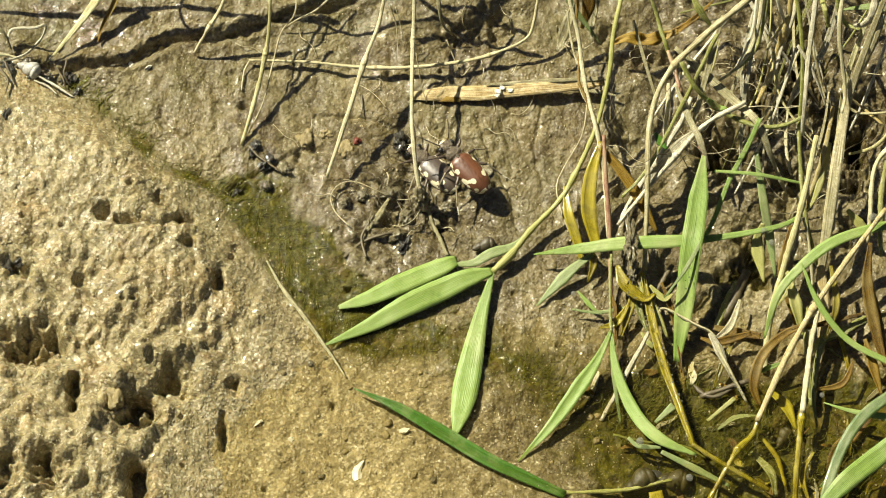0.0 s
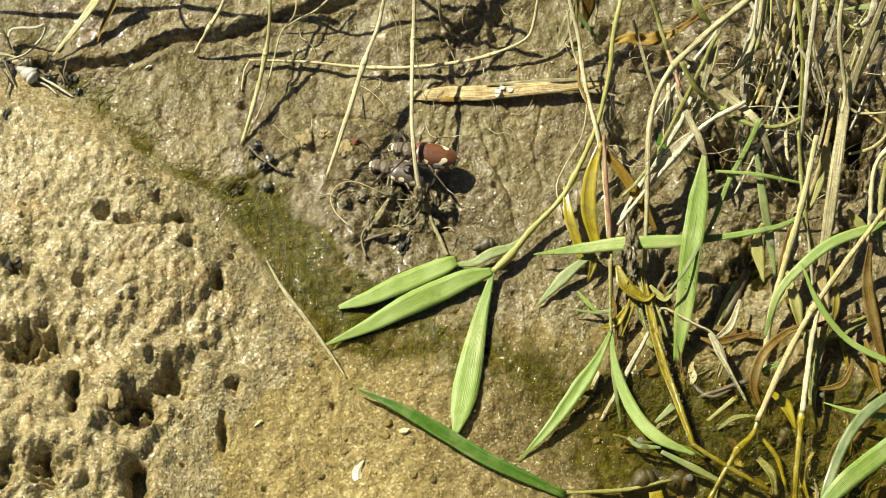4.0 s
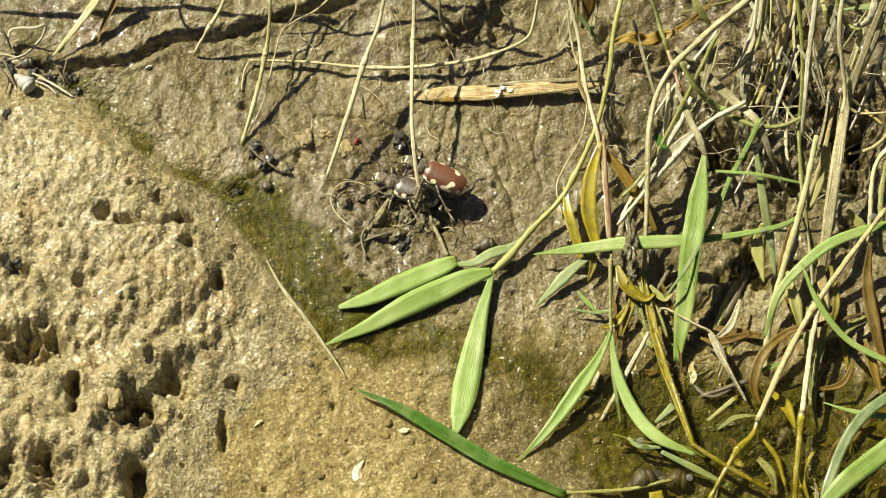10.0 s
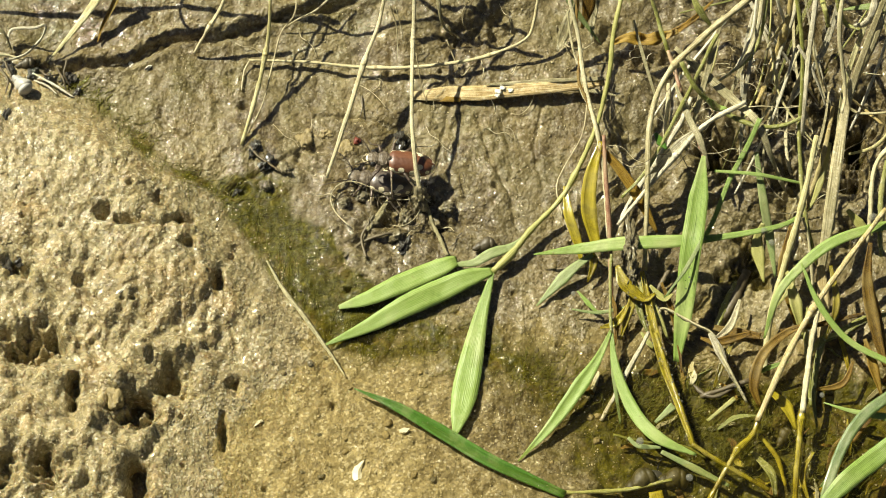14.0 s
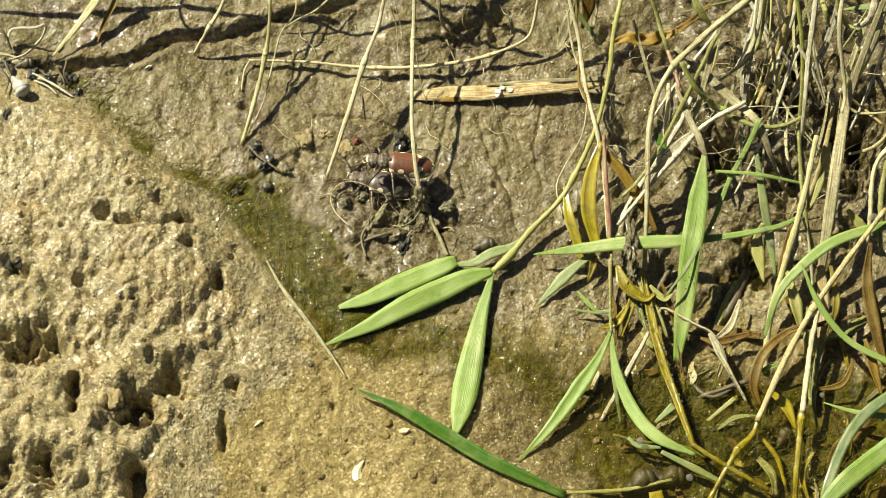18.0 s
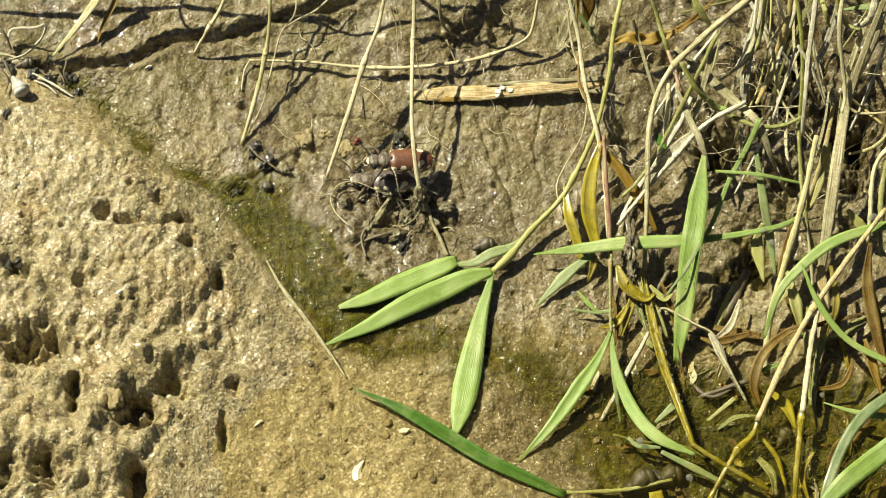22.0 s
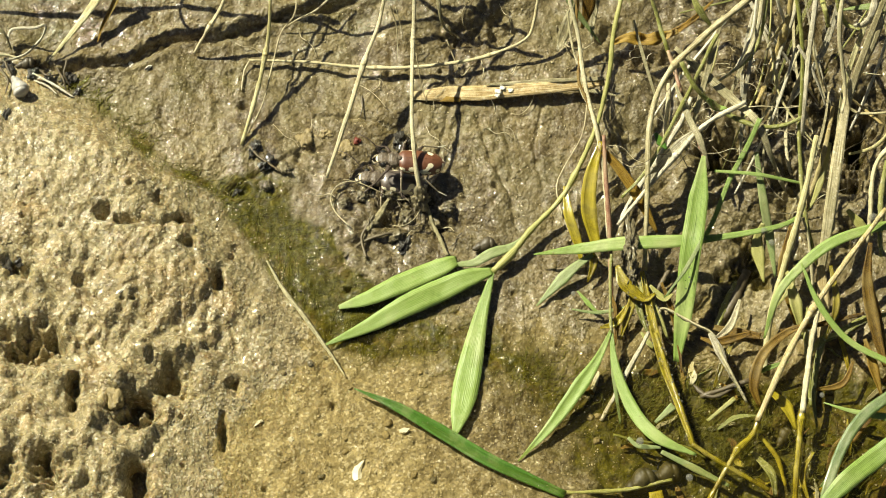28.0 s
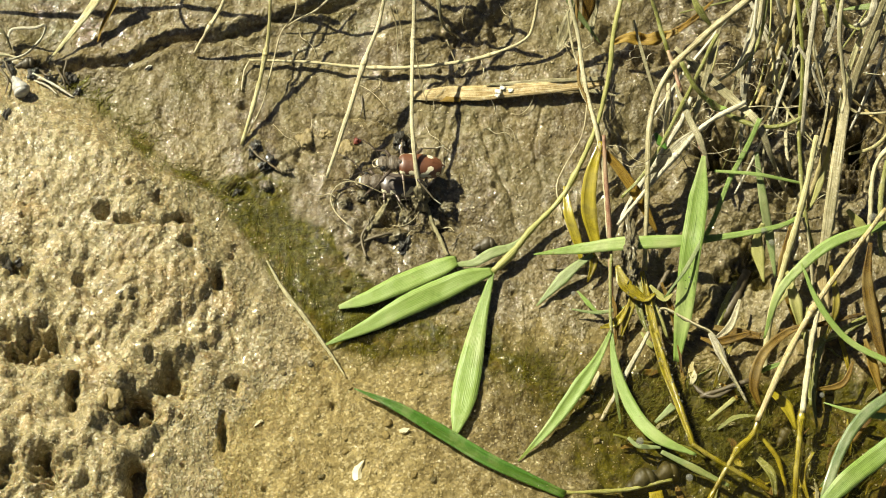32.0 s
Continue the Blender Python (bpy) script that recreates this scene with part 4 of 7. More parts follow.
    blade([(44.2, 31.5, 22.0), (49.1, 28.2, 19.2), (55.5, 22.7, 16.9), (59.5, 17.9, 17.4), (62.0, 13.1, 13.9), (63.9, 10.7, 9.2)], (0.8, 1.8, 1.8, 1.5, 1.2, 0.3), GREY_STRAW, "straw", "broad bleached straw leaf bent among stems", "dry straw stems", "straw", n=36)
    stalk([(45.1, 27.6, 23.1), (48.3, 23.2, 20.1), (52.9, 21.6, 15.6), (58.6, 18.2, 15.9), (63.8, 17.1, 16.8), (68.7, 18.8, 17.9)], (0.5, 0.6, 0.5, 0.4), OLIVE_STEM, n=36, name="green_grass", label="olive green stem curved behind dry straw")
    stalk([(57.5, 21.7, 18.5), (50.0, 18.4, 15.6), (43.6, 12.8, 11.9), (33.1, 1.7, 6.3)], (0.5, 0.55, 0.5, 0.4), WHITE_STRAW, knots=(0.5,))
    stalk([(52.0, 31.9, 26.3), (44.7, 20.5, 16.3), (38.8, 11.2, 10.9), (33.9, 6.3, 8.6)], (0.4, 0.4, 0.4, 0.3), OLIVE_STEM)
    blade([(44.2, 25.4, 18.6), (46.8, 19.5, 15.9), (48.9, 15.3, 14.5), (50.6, 11.3, 10.8)], (0.5, 1.2, 1.3, 0.4), GREY_STRAW, "straw", "grey straw leaf hanging among stems", "dry straw stems", "straw")
    stalk([(66.5, 40.8, 30.2), (68.0, 32.6, 25.3), (68.2, 24.1, 20.6), (67.6, 16.1, 15.2), (68.4, 2.7, 10.5), (70.7, -6.4, 4.8)], (0.4, 0.45, 0.45, 0.45, 0.35), OLIVE_STEM, n=40)
    stalk([(71.2, 40.9, 30.2), (69.6, 30.4, 24.7), (68.4, 20.2, 20.7), (68.2, 15.8, 15.7)], (0.5, 0.55, 0.5, 0.4), WHITE_STRAW)
    stalk([(67.2, 30.2, 24.9), (70.2, 25.6, 22.3), (72.7, 20.4, 18.4)], (0.4, 0.35, 0.15), WHITE_STRAW)
    blade([(83.7, 36.4, 34.9), (79.8, 28.8, 25.2), (76.7, 21.5, 16.7), (74.0, 7.7, 14.5), (72.4, -2.0, 10.1), (71.1, -9.6, 4.0)], (1.0, 1.3, 1.6, 2.3, 2.2, 1.4), STRAW, "straw", "broad golden straw leaf hanging to the water", "dry straw stems", "straw", n=40)
    stalk([(75.8, 39.4, 32.3), (75.0, 31.4, 27.1), (76.4, 23.7, 19.3), (75.5, 18.9, 18.8)], (0.5, 0.45, 0.4, 0.3), STRAW)
    stalk([(70.6, 14.5, 17.8), (67.5, 1.5, 12.6), (63.9, -9.0, 7.2), (61.5, -17.4, 2.8), (60.2, -26.6, -0.4)], (0.5, 0.62, 0.66, 0.66, 0.5), PALE_STEM, n=40, label="thick pale yellow straw standing in the water")
    stalk([(83.3, 0.9, 13.6), (75.9, -8.2, 10.2), (69.4, -16.9, 7.4), (64.4, -25.5, 5.3), (58.2, -38.4, 2.8)], (0.46, 0.54, 0.6, 0.6), GOLD_STEM, n=40, knots=(0.5,), label="long slanting straw running down into the water")
    stalk([(58.8, -37.0, 2.4), (57.3, -40.8, 1.8), (53.9, -44.6, 1.3), (48.5, -53.5, -1.9)], (0.55, 0.62, 0.45, 0.55), YELLOW, name="wet_straw", label="yellow wet stalk under the water", group="wet stalks", category="stalk", n=30, knots=(0.4,))
    stalk([(58.8, -40.3, 0.5), (61.9, -44.0, -1.1), (63.4, -49.2, -2.5)], (0.4, 0.55, 0.3), YELLOW, name="wet_straw", label="yellow wet stalk under the water", group="wet stalks", category="stalk")
    stalk([(70.4, -16.4, 7.5), (68.6, -24.6, 4.9), (66.7, -36.7, 2.9)], (0.45, 0.55, 0.55), STRAW)
    stalk([(66.8, -35.9, 2.6), (65.7, -43.9, 1.0), (64.7, -54.0, -2.0)], (0.6, 0.6, 0.5), YELLOW, name="wet_straw", label="yellow wet stalk under the water", group="wet stalks", category="stalk", knots=(0.1,))
    stalk([(38.7, -19.5, 2.6), (34.5, -27.3, 0.9), (29.5, -36.4, -1.1)], (0.42, 0.48, 0.4), WHITE_STRAW, wobble=0.14, label="bleached bit of straw slanting into the water")
    blade([(31.6, -19.4, 3.1), (32.3, -26.8, 2.3), (35.3, -35.4, 1.6), (39.8, -41.4, 1.9), (46.8, -44.7, 1.3)], (0.5, 1.6, 2.4, 2.4, 0.5), GREEN, n=36)
    blade([(31.6, -19.4, 3.1), (31.9, -27.6, 1.5), (33.1, -36.9, -1.2)], (0.6, 0.9, 0.4), PALE_GREEN)
    blade([(31.8, -18.9, 3.2), (29.0, -25.3, 2.9), (25.4, -30.9, 2.1), (20.0, -38.4, 0.7), (13.9, -45.0, -0.7)], (0.4, 1.5, 2.9, 2.5, 1.5, 0.2), GREEN, label="light green folded grass blade touching the water", n=36, fold=0.4)
    stalk([(31.8, -4.8, 6.4), (31.5, -12.5, 4.8), (31.6, -20.0, 3.0)], (0.3, 0.32, 0.3), OLIVE_STEM)
    blade([(37.6, -7.8, 5.1), (39.1, -16.7, 3.7), (41.0, -25.7, 2.4), (43.5, -33.8, 2.0), (46.2, -43.1, 1.7)], (0.8, 1.7, 1.6, 1.3, 0.8), YELLOW, "wet_straw", "olive-yellow slimy stalk beaded with water", "wet stalks", "stalk", fold=0.6, n=36)
    stalk([(39.9, -20.2, 3.5), (42.8, -30.6, 2.6), (44.8, -37.6, 2.4), (46.4, -43.1, 1.7)], (0.3, 0.4, 0.45, 0.45), YELLOW, name="wet_straw", label="olive-yellow slimy stalk beaded with water", group="wet stalks", category="stalk")
    stalk([(46.0, -42.6, 1.8), (51.2, -45.9, 0.8), (60.2, -50.8, -1.0)], (0.5, 0.55, 0.5), YELLOW, name="wet_straw", label="yellow wet stalk under the water", group="wet stalks", category="stalk")
    blade([(49.1, -3.6, 10.8), (45.4, -9.9, 9.3), (41.5, -14.6, 7.0)], (0.9, 0.8, 0.2), PALE_GREEN, n=16)
    stalk([(57.9, -4.8, -0.1), (55.0, -11.9, 0.5), (51.0, -18.2, -0.2)], (0.9, 1.0, 0.7), DARK_ROOT, name="wet_straw", label="brown sodden stick lying on the mud", group="wet stalks", category="stalk")
    blade([(50.0, -20.6, 4.2), (51.6, -24.0, 3.8), (53.2, -27.6, 2.6)], (0.8, 1.9, 0.5), WHITE_STRAW, "straw", "white scrap of bark stuck on a straw", "dry straw stems", "straw", n=14, wave=0.2)
    stalk([(40.7, -16.6, 2.2), (41.5, -15.0, 3.7), (47.3, -18.7, 4.0), (50.6, -20.6, 3.6), (52.6, -26.2, 3.4), (56.6, -33.6, 1.1)], (0.3, 0.35, 0.4, 0.55, 0.3), GREY_STRAW, n=40, label="grey kinked straw lying over the water")
    blade([(70.2, -19.9, 6.1), (65.2, -20.4, 4.9), (59.9, -25.1, 4.6), (57.9, -30.6, 2.6), (59.1, -34.3, 0.6)], (0.6, 1.4, 1.8, 2.2, 0.8), BROWN_LEAF, "dead_leaf", "brown sodden dead leaf curling into the water", "dead leaves", "dead leaf", n=36, fold=0.5)
    blade([(79.2, -16.4, 4.2), (70.5, -19.4, 5.3), (63.1, -20.3, 4.7)], (0.6, 1.0, 0.4), BROWN_LEAF, "dead_leaf", "brown strip of dead leaf", "dead leaves", "dead leaf")
    blade([(85.9, -0.5, 10.7), (79.3, -2.5, 11.3), (72.8, -5.1, 10.8), (67.5, -9.0, 9.4), (62.9, -14.0, 7.5), (60.2, -21.3, 3.3)], (1.6, 1.9, 2.2, 1.8, 1.4, 0.4), GREEN, n=40, label="long green grass blade arching over the straw")
    blade([(67.2, -9.0, 10.4), (70.1, -16.4, 8.5), (75.5, -23.1, 6.1), (83.8, -27.6, 4.9)], (0.4, 1.2, 1.2, 1.2), GREEN, n=36)
    blade([(70.8, -34.2, 2.1), (76.2, -36.2, 2.4), (84.4, -37.8, 2.4)], (0.2, 1.0, 1.6), GREEN)
    blade([(84.4, -33.2, 5.4), (78.0, -37.7, 3.8), (73.8, -43.6, 2.6), (70.4, -52.1, 1.2), (69.1, -57.7, -1.4)], (2.0, 2.2, 2.0, 1.8, 1.2), POND_GREEN, n=36)
    blade([(85.1, -41.8, 3.8), (79.2, -46.4, 2.5), (74.3, -50.5, 2.5), (67.9, -56.4, 0.5)], (3.4, 3.9, 3.6, 1.4), GREEN, n=36, label="broad green grass blade growing out of the water")
    blade([(76.6, 3.2, 9.3), (78.8, 1.0, 8.1), (81.5, -0.9, 6.5)], (0.8, 2.0, 0.4), LIME, "dead_leaf", "small yellow leaf on the mud", "dead leaves", "dead leaf")
    blade([(80.3, -4.9, 10.9), (79.6, -11.8, 7.9), (80.9, -19.8, 4.8), (82.6, -26.0, 2.9)], (0.8, 2.2, 2.4, 0.8), BROWN_LEAF, "dead_leaf", "long brown dead leaf hanging at the water's edge", "dead leaves", "dead leaf", fold=0.5)
    blade([(59.4, 13.1, 14.0), (60.5, 4.7, 11.4), (61.8, -1.7, 7.4), (62.7, -9.0, 5.2)], (0.8, 1.6, 1.8, 0.4), PALE_GREEN)
    blade([(60.5, 0.2, 9.4), (59.5, -2.4, 6.4), (60.6, -9.6, 4.0)], (0.8, 2.6, 0.3), LIME, label="yellow-green broken grass blade")
    blade([(65.8, -0.2, 9.2), (64.0, -8.5, 6.3), (65.6, -14.3, 3.7), (66.9, -18.9, 0.9)], (0.8, 2.0, 1.8, 0.6), BROWN_LEAF, "dead_leaf", "brown withered leaf at a stem's foot", "dead leaves", "dead leaf", fold=0.5)
    stalk([(83.4, 17.0, 21.9), (79.3, 21.7, 14.4), (76.1, 23.3, 15.9)], (0.3, 0.35, 0.3), STRAW)
    blade([(86.3, 36.0, 27.8), (80.9, 36.4, 28.7), (75.8, 37.2, 26.5)], (1.2, 1.4, 0.3), PALE_GREEN)
    stalk([(87.1, 14.4, 17.9), (81.8, 9.8, 15.2), (80.6, 1.0, 11.3), (80.2, -3.3, 8.1)], (0.5, 0.5, 0.5, 0.4), STRAW)
    stalk([(42.2, -21.0, -1.9), (49.2, -31.7, 0.2), (55.6, -29.4, 0.5)], (0.4, 0.5, 0.4), DARK_ROOT, name="rootlet", label="dark stalk under the water", group="thin roots", category="root")
    stalk([(48.1, -31.9, 0.1), (57.7, -28.9, 1.3)], (0.5, 0.5), DARK_ROOT, name="rootlet", label="dark stalk under the water", group="thin roots", category="root", n=8)
    blade([(49.2, -36.9, -0.1), (54.4, -32.7, 1.0)], (0.6, 0.9), LIME, "wet_straw", "yellow-green strip under the water", "wet stalks", "stalk", n=10)
    blade([(39.5, -37.4, 0.3), (43.0, -34.2, 0.9)], (0.6, 1.6), PALE_GREEN, n=10)
    stalk([(21.5, -51.1, -1.4), (32.9, -51.1, -0.4), (42.3, -49.0, -0.4)], (0.45, 0.5, 0.4), OLIVE_STEM, name="wet_straw", label="olive wet stalk under the water", group="wet stalks", category="stalk")
    blade([(22.5, -52.0, -0.6), (16.3, -49.1, -0.3), (7.9, -44.8, 0.0), (-0.4, -39.2, -0.1), (-8.8, -34.2, 0.5), (-16.6, -30.5, 0.7)], (1.5, 2.2, 2.6, 2.6, 1.8, 0.2), DEEP_GREEN, label="deep green wet grass blade floating on the water", n=40, fold=0.55)
    blade([(34.3, -41.0, 1.1), (36.2, -42.6, 0.9), (40.3, -43.1, 1.2)], (0.6, 1.0, 0.5), PALE_GREEN)
    blade([(40.4, -43.7, 0.7), (46.6, -46.7, -0.3), (52.8, -49.9, -1.0)], (0.8, 1.4, 0.6), PALE_GREEN, label="sunken grey-green blade under the water")
    root([(31.6, -40.1, 0.5), (37.3, -41.8, 1.0), (44.5, -42.8, 1.2), (48.7, -45.1, 0.7)], 0.35, ALGA, "dark green thread of weed on the water")
    blade([(39.1, -51.3, -0.5), (39.7, -54.6, -0.9)], (2.5, 2.8), YELLOW, "wet_straw", "yellow sodden leaf under the water", "wet stalks", "stalk", n=8)
    stalk([(-33.5, -4.1, 2.6), (-30.0, -10.3, 1.9), (-25.5, -16.5, 1.1), (-22.2, -21.2, 0.3), (-18.2, -27.7, -0.1)], (0.16, 0.40, 0.44, 0.34, 0.16), GREY_STRAW, n=36, label="thin straw along the edge of green slime")


edge_plants()


def slimy_growth():
    """Yellow sodden leaves and threads at the foot of the straw."""
    kw = dict(name="wet_straw", group="wet stalks", category="stalk")
    for pts, w, m in (
        ([(35.7, -6.7, 5.5), (36.0, -12.0, 3.9), (34.7, -16.0, 2.4), (33.4, -20.1, 0.9)], (0.6, 1.8, 1.6, 0.4), YELLOW),
        ([(33.7, -9.7, 4.2), (37.4, -11.5, 4.2), (40.5, -16.3, 2.9), (42.3, -20.3, 1.3)], (0.5, 1.6, 1.4, 0.4), LIME),
        ([(38.0, -8.9, 5.0), (36.9, -14.0, 3.1), (38.4, -19.4, 2.0)], (0.8, 1.5, 0.5), OLIVE_STEM),
        ([(41.2, -9.9, 4.5), (42.8, -14.1, 3.3), (44.2, -20.3, 1.4), (44.7, -27.1, 0.6)], (0.5, 1.2, 1.0, 0.3), BROWN_LEAF),
        ([(31.6, -11.4, 2.8), (32.8, -15.9, 2.1), (32.3, -21.3, 0.9)], (0.5, 1.3, 0.4), BROWN_LEAF),
        ([(54.8, -20.8, 2.3), (52.5, -25.3, 1.7), (50.5, -30.6, 0.4)], (0.5, 1.3, 0.4), YELLOW),
        ([(60.7, -31.4, 1.8), (63.8, -34.5, 1.1), (65.5, -38.8, 0.1)], (0.6, 2.4, 0.6), YELLOW),
        ([(73.8, -17.6, 5.3), (70.5, -23.6, 2.9), (69.1, -32.1, 1.0), (69.6, -38.5, -0.4)], (0.6, 1.2, 1.0, 0.4), OLIVE_STEM),
        ([(76.7, -26.0, 2.9), (74.5, -30.0, 1.6), (69.2, -31.0, 1.1)], (0.5, 1.4, 0.4), BROWN_LEAF),
        ([(56.0, -13.1, 3.7), (53.8, -18.4, 2.4), (49.5, -21.5, 1.4)], (0.5, 1.6, 0.4), GREY_STRAW),
        ([(57.9, -19.9, 2.8), (51.5, -21.6, 2.6), (48.4, -20.6, 2.3)], (0.8, 1.8, 0.5), BROWN_LEAF),
        ([(64.5, -26.1, 3.2), (59.7, -27.8, 2.9), (57.6, -29.2, 1.8)], (0.4, 1.0, 0.4), GREEN),
        ([(75.9, -20.4, 3.7), (71.1, -21.3, 3.2), (67.8, -25.5, 2.0)], (0.4, 1.2, 0.3), LIME),
        ([(51.0, -38.9, 0.3), (54.2, -36.8, 0.9), (58.4, -36.3, 1.0)], (0.4, 1.0, 0.3), OLIVE_STEM),
        ([(57.2, -42.9, -1.0), (60.7, -47.4, -1.2), (61.4, -51.3, -2.8)], (0.6, 1.8, 0.8), OLIVE_STEM),
        ([(68.6, -43.5, 0.2), (66.4, -47.6, -1.0), (67.5, -53.0, -1.8)], (0.5, 1.2, 0.5), YELLOW),
        ([(72.7, -45.9, 0.3), (71.0, -48.9, 0.6), (69.5, -50.8, 0.4)], (0.3, 1.0, 0.3), GREEN),
        ([(32.9, -6.6, 5.2), (34.3, -10.7, 4.9), (37.9, -13.5, 4.4), (40.0, -12.4, 4.7)], (0.8, 2.6, 2.2, 0.5), YELLOW),
        ([(34.9, -14.1, 3.3), (32.6, -17.3, 2.4), (29.6, -18.2, 1.9)], (0.6, 1.8, 0.4), YELLOW),
        ([(39.0, -10.7, 4.8), (41.6, -13.4, 4.2), (43.3, -12.2, 4.2)], (0.5, 1.5, 0.3), LIME),
        ([(26.4, -1.3, 4.5), (28.5, -4.6, 3.9), (27.4, -8.7, 2.5)], (0.6, 1.8, 0.4), YELLOW),
        ([(64.7, -9.0, 7.3), (66.2, -15.3, 5.6), (67.4, -21.2, 3.1)], (0.6, 2.6, 0.5), LIME),
        ([(78.8, -22.5, 5.4), (80.2, -27.6, 3.7), (81.6, -32.7, 2.2)], (0.6, 2.2, 0.6), BROWN_LEAF),
        ([(72.9, -8.4, 8.3), (73.7, -15.9, 6.6), (71.7, -21.8, 4.2)], (0.6, 1.6, 0.4), YELLOW),
    ):
        blade(pts, w, m, label="sodden yellow-brown leaf rotting at the water's edge", fold=0.5, n=20, twist=25, **kw)
    # beads of water on the slimy stalks
    rng = random.Random(31)
    beads = []
    for (ax, ay, az), (bx, by, bz), count in (((38.0, -17.3, 4.8), (40.9, -27.4, 3.4), 12), ((40.4, -20.7, 4.2), (45.0, -39.1, 3.1), 22), ((52.3, -27.7, 4.0), (56.4, -33.5, 2.3), 10), ((46.7, -9.3, 9.9), (45.6, -13.4, 6.4), 6), ((34.5, -12.6, 5.0), (41.0, -15.8, 4.2), 12)):
        for k in range(count):
            f = rng.random()
            beads.append((ax + (bx - ax) * f + rng.gauss(0, 0.35), ay + (by - ay) * f + rng.gauss(0, 0.3), az + (bz - az) * f, rng.uniform(0.10, 0.24)))
    ob = stuff_of("water_beads", BUBBLE, beads, "clear beads of water on slimy stalks", "water")
    for p in ob.data.polygons:
        p.use_smooth = True



# ---- the tangle of straw on the bank, stem by stem ----
def bank_tangle():
    stalk([(24.0, 43.2, 17.0), (25.3, 35.8, 13.4), (27.0, 31.9, 12.5), (26.5, 28.2, 12.1), (29.0, 22.7, 11.8), (30.7, 16.6, 9.9)], (0.18, 0.26, 0.22, 0.24, 0.16), GREY_STRAW, group="tangled straw", label="frayed strand twisted round a withered stem", wobble=0.2)
    stalk([(26.2, 46.9, 18.3), (25.8, 41.4, 15.8), (26.5, 35.8, 14.4), (26.0, 29.8, 13.7), (27.7, 25.0, 13.2), (29.6, 18.5, 11.4), (30.2, 12.2, 9.3)], (0.3, 0.34, 0.3, 0.34, 0.2), BROWN_LEAF, group="tangled straw", label="brown withered stem hanging over the mud", wobble=0.2)
    blade([(25.2, 45.6, 16.4), (24.1, 42.4, 14.0), (23.0, 40.1, 11.5), (22.1, 38.2, 10.4)], (0.5, 2.0, 2.3, 0.3), GREY_STRAW, "straw", "bleached straw leaf caught among the stems", "tangled straw", "straw", wave=0.12, fold=0.4)
    blade([(30.4, 47.4, 16.6), (29.2, 44.1, 12.7), (28.8, 40.3, 10.5)], (0.6, 1.2, 0.3), GREY_STRAW, "straw", "bleached straw leaf caught among the stems", "tangled straw", "straw", fold=0.5)
    stalk([(39.6, 45.4, 21.2), (41.6, 40.4, 17.4), (42.5, 36.2, 17.4), (43.4, 33.9, 15.9)], (0.34, 0.42, 0.46, 0.42), OLIVE_STEM, group="tangled straw", label="olive stem with a reddish lower joint")
    stalk([(43.2, 34.3, 16.7), (44.2, 31.3, 15.8), (45.1, 27.4, 15.5), (46.4, 23.7, 13.7), (47.7, 20.4, 12.1), (49.0, 17.0, 10.8), (49.7, 12.4, 11.3)], (0.44, 0.42, 0.4, 0.42, 0.4, 0.36), RED_STEM, name="red_grass", label="pale stem turning red at its joint", group="tangled straw")
    blade([(52.3, 46.0, 16.5), (48.7, 43.8, 13.4), (44.9, 42.6, 10.5), (40.3, 41.4, 9.1)], (0.3, 1.1, 1.3, 0.3), BROWN_LEAF, "dead_leaf", "orange-brown dead leaf in the shade of the bank", "dead leaves", "dead leaf", fold=0.6, wave=0.4, n=22)
    blade([(47.7, 45.8, 20.0), (49.4, 42.4, 18.6), (51.9, 40.3, 15.9)], (0.6, 1.6, 0.5), OLIVE_STEM, label="olive grass leaf hanging on the bank")
    stalk([(43.2, 27.5, 15.8), (43.0, 23.7, 14.3), (42.6, 20.1, 12.5), (42.3, 17.5, 10.5)], (0.4, 0.45, 0.45, 0.35), STRAW, group="tangled straw", label="pale dry straw stump standing in the mud")
    stalk([(47.4, 24.1, 16.2), (45.4, 20.0, 14.0), (42.9, 16.6, 11.4), (40.3, 12.8, 10.0), (37.1, 8.9, 7.4), (33.5, 2.8, 5.6)], (0.4, 0.5, 0.52, 0.5, 0.44, 0.36), WHITE_STRAW, group="tangled straw", label="bleached straw slanting down to the mud", knots=(0.55,))
    blade([(48.8, 18.1, 14.5), (45.3, 15.8, 13.3), (41.8, 12.9, 10.2), (38.3, 8.7, 7.8)], (0.6, 1.8, 1.6, 0.3), WHITE_STRAW, "straw", "bleached straw leaf caught among the stems", "tangled straw", "straw", fold=0.3)
    stalk([(61.1, 42.2, 25.2), (60.3, 36.9, 22.6), (59.3, 33.8, 20.2), (57.5, 30.6, 19.2), (55.2, 29.2, 17.1), (52.3, 27.4, 16.2)], (0.42, 0.462, 0.42, 0.336, 0.252), GREY_STRAW, group="tangled straw", label="fibrous dry stem bent over the bank", n=34)
    stalk([(62.1, 42.5, 24.7), (61.3, 37.3, 22.0), (60.4, 35.0, 18.4), (58.2, 30.7, 19.0), (55.2, 29.2, 17.1), (52.3, 27.4, 16.2)], (0.34, 0.37400000000000005, 0.34, 0.272, 0.20400000000000001), OLIVE_STEM, group="tangled straw", label="fibrous dry stem bent over the bank", n=34)
    stalk([(60.1, 42.0, 25.5), (59.3, 36.7, 22.8), (58.2, 32.8, 21.7), (56.8, 30.8, 18.9), (55.2, 29.2, 17.1), (52.3, 27.4, 16.2)], (0.26, 0.28600000000000003, 0.26, 0.20800000000000002, 0.156), WHITE_STRAW, group="tangled straw", label="fibrous dry stem bent over the bank", n=34)
